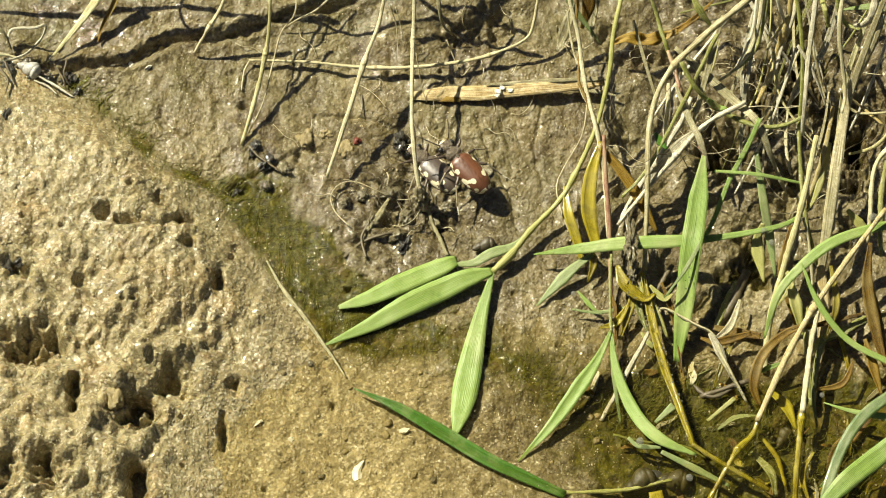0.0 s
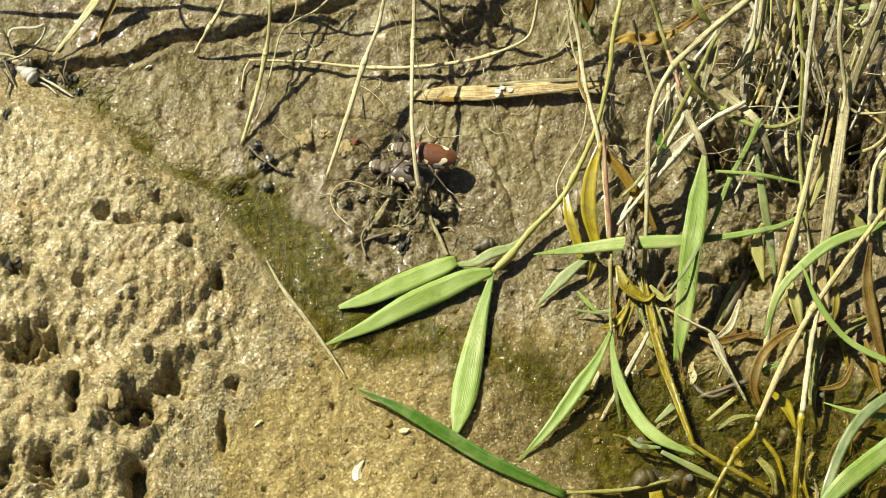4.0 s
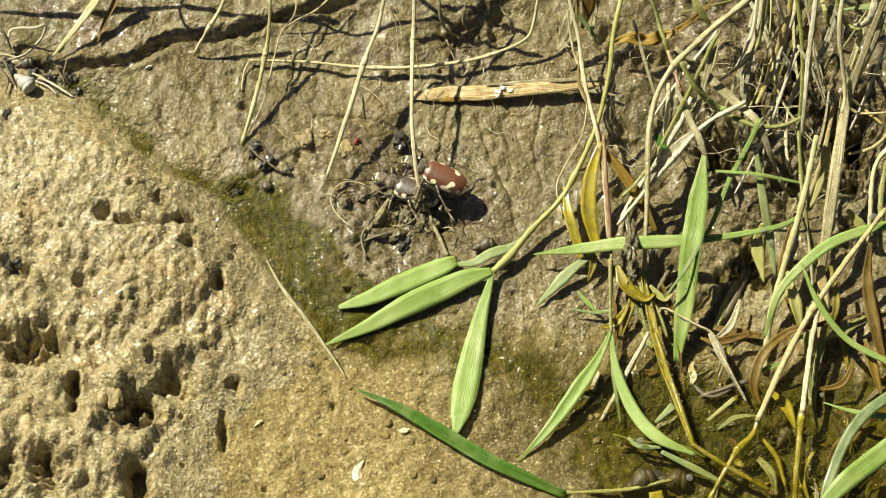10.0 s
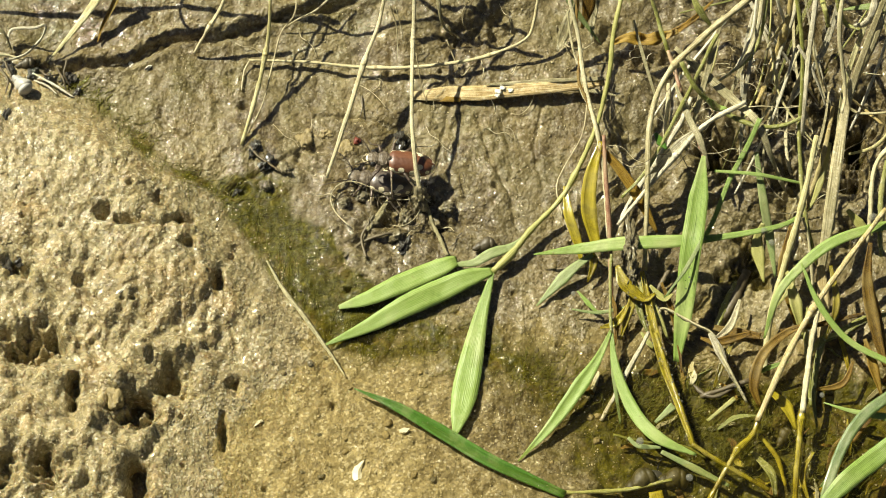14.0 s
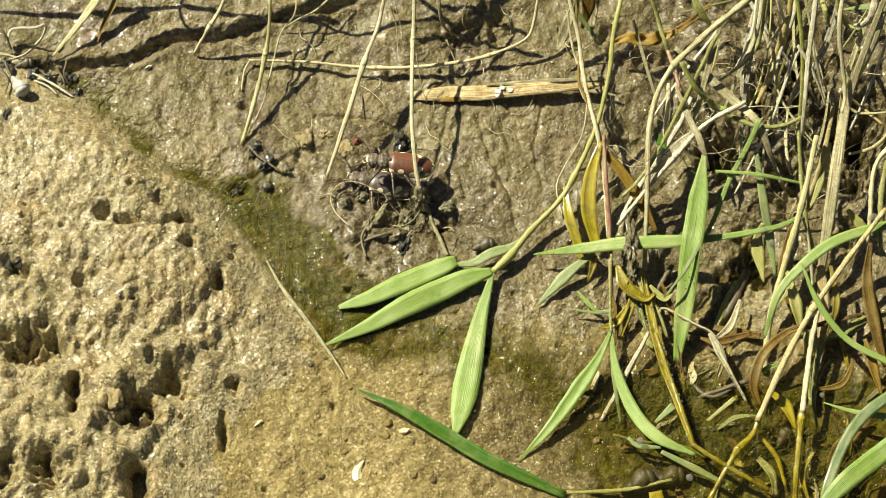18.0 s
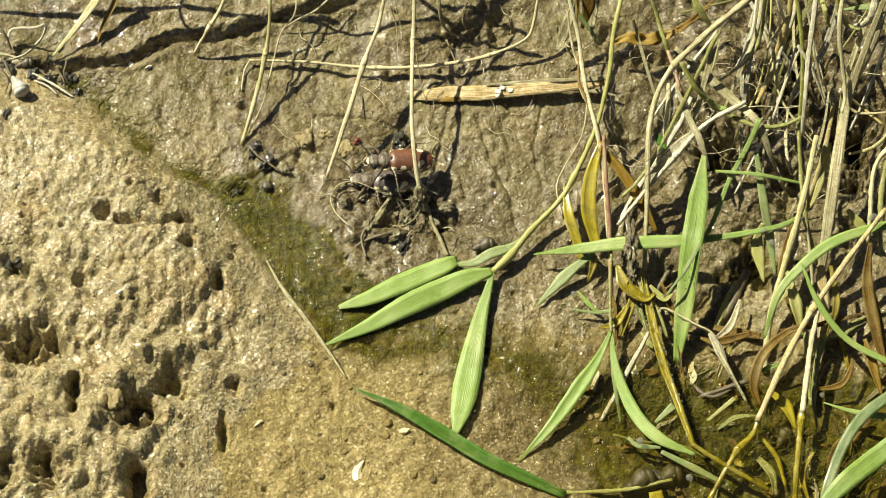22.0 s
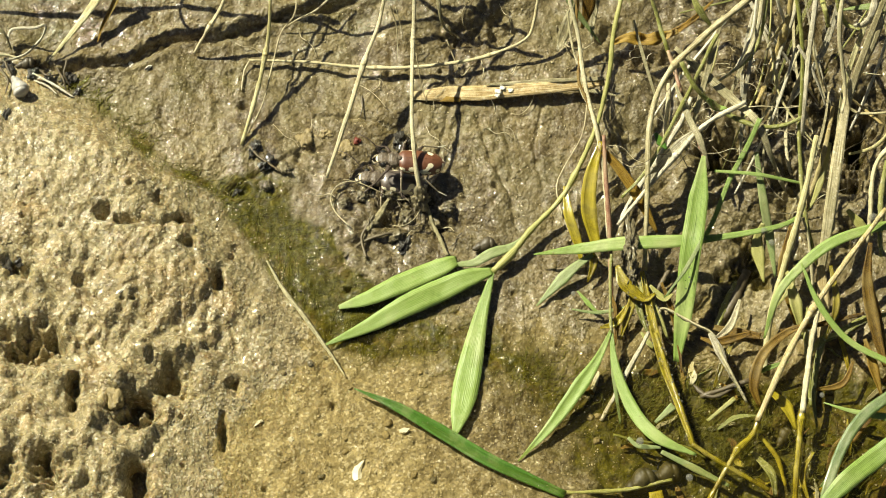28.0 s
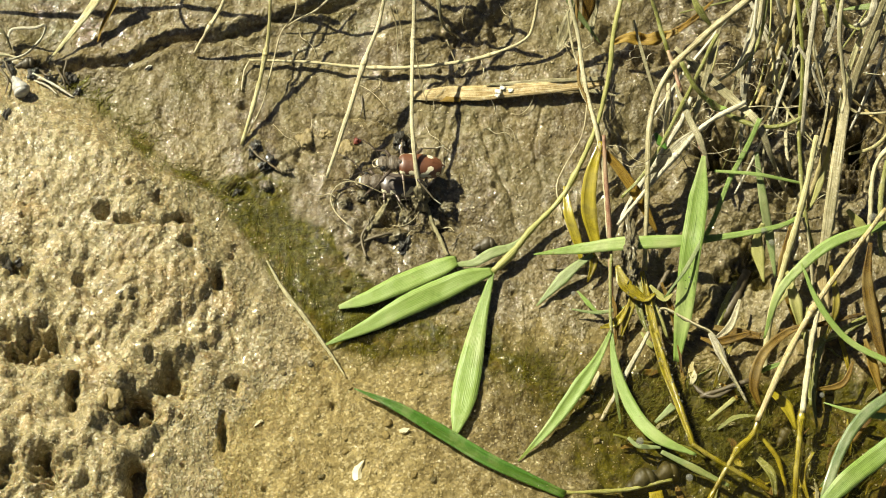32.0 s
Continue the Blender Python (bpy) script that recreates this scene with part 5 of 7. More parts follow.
    stalk([(66.8, 42.1, 25.4), (65.9, 38.1, 20.8), (64.3, 35.3, 14.8), (62.2, 29.2, 14.2), (59.8, 22.8, 15.8)], (0.5, 0.62, 0.62, 0.56, 0.4), GOLD_STEM, group="tangled straw", label="thick tan straw slanting through the tangle", knots=(0.35,))
    stalk([(68.6, 43.3, 23.5), (66.6, 38.3, 19.0), (64.8, 34.6, 14.7), (62.9, 28.8, 13.7)], (0.36, 0.42, 0.4, 0.3), WHITE_STRAW, group="tangled straw", label="dry straw stem tangled on the bank")
    stalk([(63.3, 41.5, 26.1), (64.3, 39.4, 23.9), (65.4, 38.2, 21.0)], (0.4, 0.44, 0.3), WHITE_STRAW, group="tangled straw", label="dry straw stem tangled on the bank")
    stalk([(65.9, 38.5, 22.6), (63.9, 38.3, 15.8), (62.2, 34.3, 16.7), (62.5, 32.1, 13.7)], (0.3, 0.38, 0.36, 0.2), GREY_STRAW, group="tangled straw", label="dry straw stem tangled on the bank")
    stalk([(71.5, 41.7, 25.8), (71.2, 37.7, 19.4), (70.9, 33.5, 18.8), (71.8, 29.7, 16.7), (72.8, 26.0, 14.9), (73.1, 23.0, 16.2)], (0.26, 0.28, 0.26, 0.22, 0.12), GREY_STRAW, group="tangled straw", label="thin grey stem beside a thicker straw")
    stalk([(72.5, 44.1, 22.3), (73.0, 39.2, 23.4), (73.9, 37.2, 20.6)], (0.5, 0.56, 0.4), OLIVE_STEM, group="tangled straw", label="short olive stem in the tangle")
    stalk([(74.9, 41.0, 26.8), (75.7, 38.4, 24.2), (77.0, 37.3, 21.7), (79.6, 35.4, 22.3)], (0.5, 0.55, 0.5, 0.36), OLIVE_STEM, group="tangled straw", label="olive stem bent sideways")
    stalk([(81.9, 38.7, 30.4), (81.5, 35.4, 28.4), (80.0, 34.3, 26.2), (78.2, 34.6, 24.9)], (0.7, 0.85, 0.7, 0.4), WHITE_STRAW, group="tangled straw", label="thick bleached straw with a bent end")
    blade([(84.0, 38.0, 30.6), (82.0, 32.9, 24.8), (80.4, 30.5, 19.5), (79.7, 29.9, 13.5)], (1.2, 2.2, 2.0, 0.5), GREY_STRAW, "straw", "bleached straw leaf caught among the stems", "tangled straw", "straw")
    root([(75.0, 32.3, 24.1), (75.4, 29.6, 21.9), (77.0, 29.1, 18.4), (79.9, 30.1, 15.6), (84.2, 28.8, 16.6)], 0.15, ROOT)
    stalk([(77.8, 26.7, 12.5), (81.0, 24.8, 10.6), (83.5, 18.3, 15.7)], (0.3, 0.34, 0.28), GOLD_STEM, group="tangled straw", label="short tan straw lying across the tangle")
    root([(53.7, 21.9, 14.8), (56.9, 22.3, 15.1), (60.3, 21.7, 16.8), (64.5, 21.0, 17.3), (68.2, 20.8, 18.3)], 0.13, ROOT)
    blade([(63.4, 13.2, 9.3), (64.4, 10.2, 8.4), (65.7, 9.1, 5.3)], (0.4, 1.0, 0.2), GREY_STRAW, "straw", "bleached straw leaf caught among the stems", "tangled straw", "straw")
    stalk([(74.4, 22.6, 14.9), (72.6, 14.0, 15.6), (71.0, 9.3, 12.3), (69.5, 5.5, 9.9), (68.5, 1.6, 8.6)], (0.4, 0.48, 0.5, 0.44, 0.3), GOLD_STEM, group="tangled straw", label="tan stem leaning against a broad straw leaf")
    blade([(73.5, 14.6, 15.1), (72.0, 9.4, 12.3), (70.6, 5.6, 10.6), (69.2, 3.0, 9.5)], (0.6, 1.3, 1.3, 0.3), LIME, "straw", "yellowing leaf half hidden behind straw", "tangled straw", "straw")
    blade([(76.6, 22.5, 12.2), (75.2, 14.0, 12.5), (73.8, 5.7, 11.8), (72.7, -1.8, 9.6)], (1.4, 2.2, 2.2, 1.8), WHITE_STRAW, "straw", "bleached straw leaf caught among the stems", "tangled straw", "straw", fold=0.35, n=36)
    stalk([(67.9, 0.5, 11.0), (69.1, -3.6, 8.6), (69.6, -9.3, 5.6), (69.9, -16.4, 3.0)], (0.26, 0.3, 0.3, 0.2), GREY_STRAW, group="tangled straw", label="thin grey stem standing in wet mud")
    stalk([(84.5, 15.2, 18.6), (82.1, 13.4, 16.1), (80.4, 15.2, 11.2), (77.3, 14.3, 11.3)], (0.34, 0.4, 0.4, 0.2), PALE_STEM, group="tangled straw", label="pale green stem lying across the straw")
    stalk([(83.9, 10.3, 15.5), (82.9, 5.0, 13.0), (82.4, -1.0, 10.5), (82.7, -6.1, 7.6)], (0.5, 0.6, 0.6, 0.4), OLIVE_STEM, group="tangled straw", label="olive stem at the foot of the straw")
    blade([(80.1, -10.8, 7.2), (80.8, -15.9, 5.5), (81.8, -21.2, 3.0), (82.8, -26.1, 0.9)], (0.8, 2.4, 2.6, 0.6), BROWN_LEAF, "dead_leaf", "brown withered sheath hanging at the water's edge", "dead leaves", "dead leaf", fold=0.4)
    blade([(51.0, -17.5, 0.7), (55.0, -18.5, 0.7), (59.8, -19.6, 1.0)], (1.0, 1.8, 1.2), BROWN_LEAF, "dead_leaf", "brown sodden strip of leaf lying on the mud", "dead leaves", "dead leaf", fold=0.4)
    blade([(71.2, -21.5, 2.2), (74.9, -19.8, 3.1), (79.3, -17.1, 3.1), (83.6, -16.2, 3.6)], (0.5, 1.6, 1.4, 0.8), OLIVE_STEM, label="olive grass blade low over wet mud")
    blade([(79.7, -36.0, -1.1), (76.4, -38.8, -2.0), (73.1, -42.3, -2.1), (71.4, -46.0, -2.9)], (0.8, 2.4, 2.6, 0.8), BROWN_LEAF, "dead_leaf", "brown sodden leaf in the shallow water", "dead leaves", "dead leaf", fold=0.4)
    stalk([(68.5, -16.1, 5.9), (68.1, -21.8, 4.1), (68.5, -27.7, 1.6), (68.8, -33.7, -0.5)], (0.45, 0.6, 0.6, 0.5), OLIVE_STEM, name="wet_straw", label="olive-brown stalk rotting at the water's edge", group="wet stalks", category="stalk")
    blade([(71.1, -7.9, 7.5), (71.5, -14.0, 5.3), (70.9, -20.9, 2.5), (70.3, -25.7, 0.3)], (1.4, 2.4, 2.4, 1.0), GOLD_STRAW, "straw", "bleached straw leaf caught among the stems", "tangled straw", "straw")
    blade([(62.5, -15.2, 4.1), (64.6, -13.1, 5.9), (65.7, -11.1, 6.6), (66.3, -9.9, 7.1)], (0.3, 0.6, 1.2, 0.4), LIME, label="yellow-green broken grass blade")
    stalk([(56.0, -7.3, -0.1), (53.6, -12.5, 0.5), (51.6, -17.3, 0.3)], (0.7, 0.8, 0.6), OLIVE_STEM, name="wet_straw", label="olive sodden stalk lying on the mud", group="wet stalks", category="stalk")
    stalk([(43.5, -5.4, 3.1), (40.1, -11.5, 3.0), (37.9, -15.7, 1.8)], (0.5, 0.5, 0.3), DARK_ROOT, name="wet_straw", label="dark sodden stick in the shade", group="wet stalks", category="stalk")
    # the dense sheaf of bleached straw
    rng = random.Random(83)
    for k in range(16):
        x = rng.uniform(52.0, 70.0) if k < 12 else rng.uniform(73.0, 86.0)
        y, top = rng.uniform(33.0, 48.0), rng.uniform(10.0, 19.0)
        dx, dy, low, bend = rng.choice((-17.0, -12.0, -7.0, -3.0, 4.0, 9.0)), rng.uniform(-27.0, -11.0), rng.uniform(2.0, 9.0), rng.uniform(-3.0, 3.0)
        pts = []
        for j in range(5):
            f = j / 4
            px, py = x + dx * f + bend * math.sin(math.pi * f), y + dy * f
            pts.append((px, py, height_at(x, y) + (height_at(x + dx, y + dy) - height_at(x, y)) * f + top + (low - top) * f))
        r, m = rng.uniform(0.18, 0.42), rng.choice((WHITE_STRAW, WHITE_STRAW, STRAW, PALE_STEM, GREY_STRAW))
        if k % 3 == 0:
            blade(pts, (r * 2.0, r * 3.8, r * 3.4, 0.3), m, "straw", "bleached straw leaf in a dense sheaf", "tangled straw", "straw", fold=0.4, twist=rng.uniform(-50, 50), wave=0.08, n=26)
        else:
            stalk(pts, (r * 0.8, r, r * 0.9, r * 0.6), m, group="tangled straw", label="bleached straw stem in a dense sheaf", n=26)
    # fine fibres fraying from the stems
    rng = random.Random(61)
    for cx, cy, cz, count, spread in ((49.4, 22.7, 14.8, 9, 1.6), (52.4, 22.4, 10.8, 7, 1.2), (66.8, 18.7, 14.7, 9, 1.6), (59.8, 29.7, 13.8, 10, 2.0), (55.9, 31.7, 16.8, 7, 2.0), (74.0, 35.0, 21.6, 6, 1.6), (65.5, 34.0, 13.2, 6, 1.8), (36.8, 35.8, 10.5, 4, 1.6), (25.2, 38.4, 13.4, 5, 1.6), (59.9, -25.2, 1.6, 4, 1.6)):
        for k in range(count):
            x, y, z = cx + rng.gauss(0, spread), cy + rng.gauss(0, spread), cz + rng.gauss(0, 1.0)
            a, pts = rng.uniform(0, 6.28), []
            for j in range(5):
                pts.append((x, y, z))
                a += rng.uniform(-1.1, 1.1)
                x, y, z = x + 0.8 * math.cos(a), y + 0.8 * math.sin(a), z + rng.uniform(-0.7, 0.4)
            root(pts, rng.uniform(0.05, 0.09), rng.choice((ROOT, ROOT, WHITE_STRAW)), "fine pale fibre fraying from the straw")


bank_tangle()


def straw_tangle():
    """Dry stems, hanging leaves and root hairs of the overgrown bank."""
    rng = random.Random(11)
    tones = (STRAW, STRAW, WHITE_STRAW, WHITE_STRAW, GREY_STRAW, GREY_STRAW, GREY_STRAW, OLIVE_STEM, LIME)
    for k in range(14):
        u = rng.random() ** 0.75
        x, y = 34 + 58 * u, rng.choice((rng.uniform(20, 50), rng.uniform(50, 80), rng.uniform(56, 84)))
        top = 8 + 18 * rng.random() * (0.4 + 0.6 * u)
        a = math.radians(rng.gauss(-96, 24))
        long = rng.uniform(16, 34) + max(0.0, y - 45) * 0.7
        if x + long * math.cos(a) < 32:
            a = -math.pi - a
        bend = rng.uniform(-0.5, 0.5)
        pts = []
        for j in range(5):
            f = j / 4
            b = a + bend * (f - 0.5)
            px, py = x + long * f * math.cos(b), y + long * f * math.sin(b)
            pts.append((px, py, max(height_at(px, py) + 0.5, height_at(x, y) * (1 - f) + height_at(px, py) * f + top * (1 - f) ** 0.8)))
        m = rng.choice(tones)
        r = rng.uniform(0.14, 0.34)
        if rng.random() < 0.42:
            blade(pts, (r * 1.8, r * 3.4, r * 2.8, 0.3), m, "straw", "dry straw leaf tangled on the bank", "tangled straw", "straw", fold=0.4, twist=rng.uniform(-60, 60), n=20)
        else:
            stalk(pts, (r, r * 1.05, r * 0.7), m, group="tangled straw", label="dry straw stem tangled on the bank", n=18, sides=6)
    for k in range(40):
        x, y = 28 + 60 * rng.random() ** 0.8, rng.uniform(8, 60)
        h, a, pts = rng.uniform(2, 14), rng.uniform(0, 6.28), []
        step = rng.uniform(1.6, 3.6)
        for j in range(6):
            x = max(x, 28.0)
            pts.append((x, y, height_at(x, y) + max(0.2, h)))
            a += rng.uniform(-0.7, 0.7)
            h += rng.uniform(-1.6, 1.0)
            x, y = x + step * math.cos(a), y + step * math.sin(a)
        root(pts, rng.uniform(0.05, 0.11), rng.choice((ROOT, DARK_ROOT)))
    # standing grass behind the bank's edge, out of view, added to shade the straw
    for k in range(8):
        x, y = rng.uniform(36, 100), rng.uniform(72, 112)
        h = rng.uniform(28, 66)
        lean = rng.uniform(-14, 14)
        z = height_at(x, y)
        blade([(x + lean, y - rng.uniform(0, 12), z + h), (x + lean * 0.4, y - 2, z + h * 0.6), (x, y, z)], (0.3, 1.6, 1.4), rng.choice((GREEN, STRAW, GREY_STRAW)), label="unseen grass blade added behind the bank's edge for shade", group="standing grass", n=14)


straw_tangle()


# ---- bits on the mud ----
def bits():
    lump("mud_clod", (-4.2, 8.3, 1.9), (1.7, 1.5, 3.0), PALE_CLOD, "pale crumbly mud clod round a straw's foot", "clod", "mud clods", rough=0.75, sink=0.15, detail=5)
    for k, (place, s) in enumerate((((-10.2, 10.6, 2.4), 1.5), ((-13.9, 4.4, 2.3), 1.2), ((-6.9, 5.9, 1.9), 1.3), ((-1.5, 5.3, 0.9), 1.4), ((-15.6, 9.9, 2.7), 1.0), ((-9.1, 1.6, 1.8), 1.2), ((0.6, 7.4, 2.6), 1.1), ((-18.8, 8.2, 3.4), 0.9), ((-30.3, 15.1, 4.4), 1.1), ((-34.1, 11.7, 3.9), 1.0))):
        lump("mud_clod", (place[0], place[1], height_at(place[0], place[1])), (s * 1.2, s, s * 0.75), CLOD, "wet crumbly mud clod", "clod", "mud clods", turn=37 * k, rough=0.7, sink=0.4, detail=4)
    for place, s in (((-7.4, -0.1, 1.5), 1.1), ((-8.6, 21.6, 4.2), 1.3), ((-6.1, 21.6, 3.3), 0.9), ((-36.4, 19.5, 5.2), 1.1), ((-34.1, 16.2, 4.7), 1.0), ((-39.6, 11.6, 2.3), 0.8), ((-73.2, 35.1, 6.4), 0.9), ((12.5, -0.7, 1.5), 0.7)):
        lump("dark_debris", (place[0], place[1], height_at(place[0], place[1])), (s * 1.3, s * 0.8, s * 0.7), DEBRIS, "black wet scrap of rotting debris", "debris", "dark scraps", turn=60 * s, rough=1.1, sink=0.45, detail=4)
    lump("dark_debris", (35.4, -3.4, 8.2), (1.0, 3.6, 0.9), CLOD, "grey-black slimy scrap hanging on a blade", "debris", "dark scraps", rough=1.0, grain=2.0, detail=4)
    lump("dark_debris", (35.9, -7.8, 4.7), (0.9, 2.6, 0.9), CLOD, "grey-black slimy scrap hanging on a blade", "debris", "dark scraps", rough=1.0, grain=2.0, detail=4)
    for place, s in (((-26.1, 22.4, 5.0), 2.0), ((-18.7, 19.8, 4.8), 1.4), ((-22.8, 23.0, 5.2), 1.0)):
        lump("pebble", (place[0], place[1], height_at(place[0], place[1])), (s * 1.2, s, s * 0.5), PEBBLE, "small yellow-tan pebble in the mud", "pebble", "pebbles", turn=50 * s, rough=0.7, sink=0.72, detail=4)
    lump("red_grain", (-16.6, 21.5, 4.6), (0.7, 0.8, 0.5), RED_GRAIN, "tiny dull red grain on mud", "grain", rough=0.6, sink=0.6)
    for place, a, b in (((-15.7, -46.6, -4.3), 1.5, 1.0), ((-7.2, -38.6, -2.6), 0.7, 0.4), ((-57.4, 36.7, 7.0), 0.9, 0.35), ((-61.1, 38.6, 5.7), 0.9, 0.6), ((-60.5, -13.3, 6.2), 0.8, 0.5), ((-34.7, -37.3, -2.2), 1.1, 0.3), ((-28.2, -40.2, -2.9), 0.7, 0.4)):
        lump("shell_flake", (place[0], place[1], height_at(place[0], place[1])), (a, b, 0.3), FLAKE, "tiny whitish shell flake on wet sand", "flake", "shell flakes", turn=-25 + 60 * a, rough=1.6, sink=0.2, detail=1, smooth=False)
    lump("pebble", (-60.6, -35.0, 5.3), (1.6, 2.6, 1.6), PEBBLE, "smooth tan pebble stuck in sandy mud", "pebble", "pebbles", rough=0.45, sink=0.5, detail=4)
    lump("pebble", (-44.5, -28.9, 2.2), (0.6, 0.6, 0.5), RED_GRAIN, "tiny orange grain in the sand", "pebble", "pebbles", rough=0.2, detail=2)
    # litter round the pale snail
    stalk([(-79.7, 35.0, 7.7), (-75.9, 33.0, 7.1), (-71.6, 30.2, 6.6)], (0.2, 0.28, 0.16), WHITE_STRAW, label="thin pale twig by a snail")
    stalk([(-79.4, 33.7, 7.2), (-76.8, 32.5, 7.0), (-74.9, 30.8, 6.8)], (0.16, 0.24, 0.12), WHITE_STRAW, label="thin pale twig by a snail")
    for pts in ([(-85.3, 37.7, 7.8), (-84.1, 34.9, 7.8), (-83.0, 32.0, 8.3)], [(-86.1, 36.1, 7.9), (-84.3, 32.8, 8.6), (-84.5, 29.6, 9.0)], [(-79.2, 37.8, 5.4), (-76.9, 34.8, 7.2), (-74.1, 36.5, 5.3)], [(-75.3, 37.3, 6.1), (-73.8, 34.0, 7.2), (-73.1, 31.9, 6.4)], [(-73.2, 37.8, 7.8), (-73.6, 35.0, 7.6), (-72.5, 32.9, 6.4)]):
        root(pts, 0.26, DARK_ROOT, "dark bit of root on the mud")
    for place, s in (((-79.9, 35.7, 6.2), 1.0), ((-77.0, 34.5, 5.9), 0.8), ((-72.4, 34.5, 6.4), 1.0), ((-70.7, 32.2, 5.9), 0.9), ((-84.8, 37.3, 6.2), 1.3), ((-82.4, -6.9, 5.7), 1.3), ((-80.1, -5.7, 5.4), 0.9), ((-84.4, 25.1, 9.0), 0.7)):
        lump("dark_debris", (place[0], place[1], height_at(place[0], place[1])), (s * 1.3, s * 0.8, s * 0.6), DEBRIS, "black wet scrap of rotting debris", "debris", "dark scraps", turn=80 * s, rough=1.1, sink=0.45, detail=4)
    blade([(50.2, 21.8, 19.1), (52.1, 22.0, 15.9), (53.9, 21.2, 16.9)], (0.5, 1.8, 0.4), GREEN, label="small rounded green leaf on the straw", n=14)
    blade([(40.4, 17.5, 13.9), (41.3, 16.0, 13.4), (42.5, 14.4, 13.0)], (0.5, 1.8, 0.4), DEEP_GREEN, label="small rounded green leaf on the straw", n=14)
    # curling roots of the clump in front of the beetles
    root([(-17.7, 2.8, 3.5), (-20.5, 5.9, 3.8), (-21.5, 8.8, 4.4), (-20.2, 11.1, 5.1), (-17.2, 12.0, 5.1), (-12.9, 10.4, 4.7), (-9.1, 9.4, 2.9), (-5.3, 9.1, 3.9), (-3.5, 10.6, 5.2)], 0.13)
    root([(-10.2, 5.3, 0.1), (-7.8, 3.5, 2.8), (-5.3, 4.9, 3.6), (-3.5, 9.0, 3.7), (-2.9, 11.4, 5.3)], 0.10)
    root([(-15.6, 11.3, 4.5), (-18.3, 12.6, 4.8), (-21.0, 12.2, 4.7)], 0.08)
    root([(-9.1, 9.5, 2.8), (-7.5, 6.5, 1.9), (-7.8, 4.0, 2.0)], 0.08)
    stalk([(-3.5, 8.7, 3.5), (-1.7, 3.9, 2.0), (0.9, -2.8, 2.5)], (0.3, 0.42, 0.36), WEATHERED, label="short dull olive stem stuck in the mud")
    blade([(-10.4, 9.1, 3.5), (-12.5, 5.2, 3.2), (-14.5, 2.4, 3.0)], (0.5, 1.2, 0.7), WEATHERED, "straw", "grey scrap of straw leaf", "dry straw stems", "straw")
    root([(-18.7, -3.2, 2.4), (-15.5, 0.3, 1.9), (-11.2, 1.6, 2.9), (-6.7, 2.4, 2.1)], 0.4, DARK_ROOT, "dark bit of root on the mud")
    root([(-14.6, -3.3, 2.6), (-15.5, 1.1, 2.6), (-13.2, 5.5, 3.6)], 0.3, DARK_ROOT, "dark bit of root on the mud")
    root([(-37.4, 19.6, 5.8), (-35.0, 16.9, 5.7), (-30.8, 14.1, 5.0)], 0.28, DARK_ROOT, "dark bit of root on the mud")
    rng = random.Random(5)
    for k in range(34):
        x, y = rng.gauss(-9, 5), rng.gauss(10, 4)
        a, pts = rng.uniform(0, 6.28), []
        for j in range(4):
            pts.append((x, y, height_at(x, y) + rng.uniform(0.2, 1.4)))
            a += rng.uniform(-0.8, 0.8)
            x, y = x + 1.3 * math.cos(a), y + 1.3 * math.sin(a)
        root(pts, rng.uniform(0.07, 0.16), rng.choice((ROOT, DARK_ROOT, DARK_ROOT)))


bits()


def grains():
    rng = np.random.RandomState(3)
    X, Y = rng.uniform(-88, 88, 22000), rng.uniform(-58, 62, 22000)
    keep = (mound_depth(X, Y) > -1.0) | ((Y < -10) & (X < 40) & (rng.rand(22000) < 0.4)) | (rng.rand(22000) < 0.3)
    X, Y = X[keep], Y[keep]
    Z = ground_height(X, Y)
    S = 0.07 + 0.17 * rng.rand(len(X)) ** 3
    stuff_of("sand_grains", GRAIN, list(zip(X, Y, Z, S)), "coarse pale sand grains scattered on wet mud", "sand")
    # specks afloat on the shallows
    X, Y = rng.uniform(-36, 60, 800), rng.uniform(-54, -12, 800)
    Z = ground_height(X, Y)
    keep = (Z < -0.1) & ((Z > -1.8) | (rng.rand(800) < 0.15))
    X, Y = X[keep], Y[keep]
    stuff_of("floating_specks", GRAIN, list(zip(X, Y, np.full(len(X), 0.02), 0.05 + 0.11 * rng.rand(len(X)) ** 3)), "pale specks floating on the shallow water", "specks")


grains()
slimy_growth()


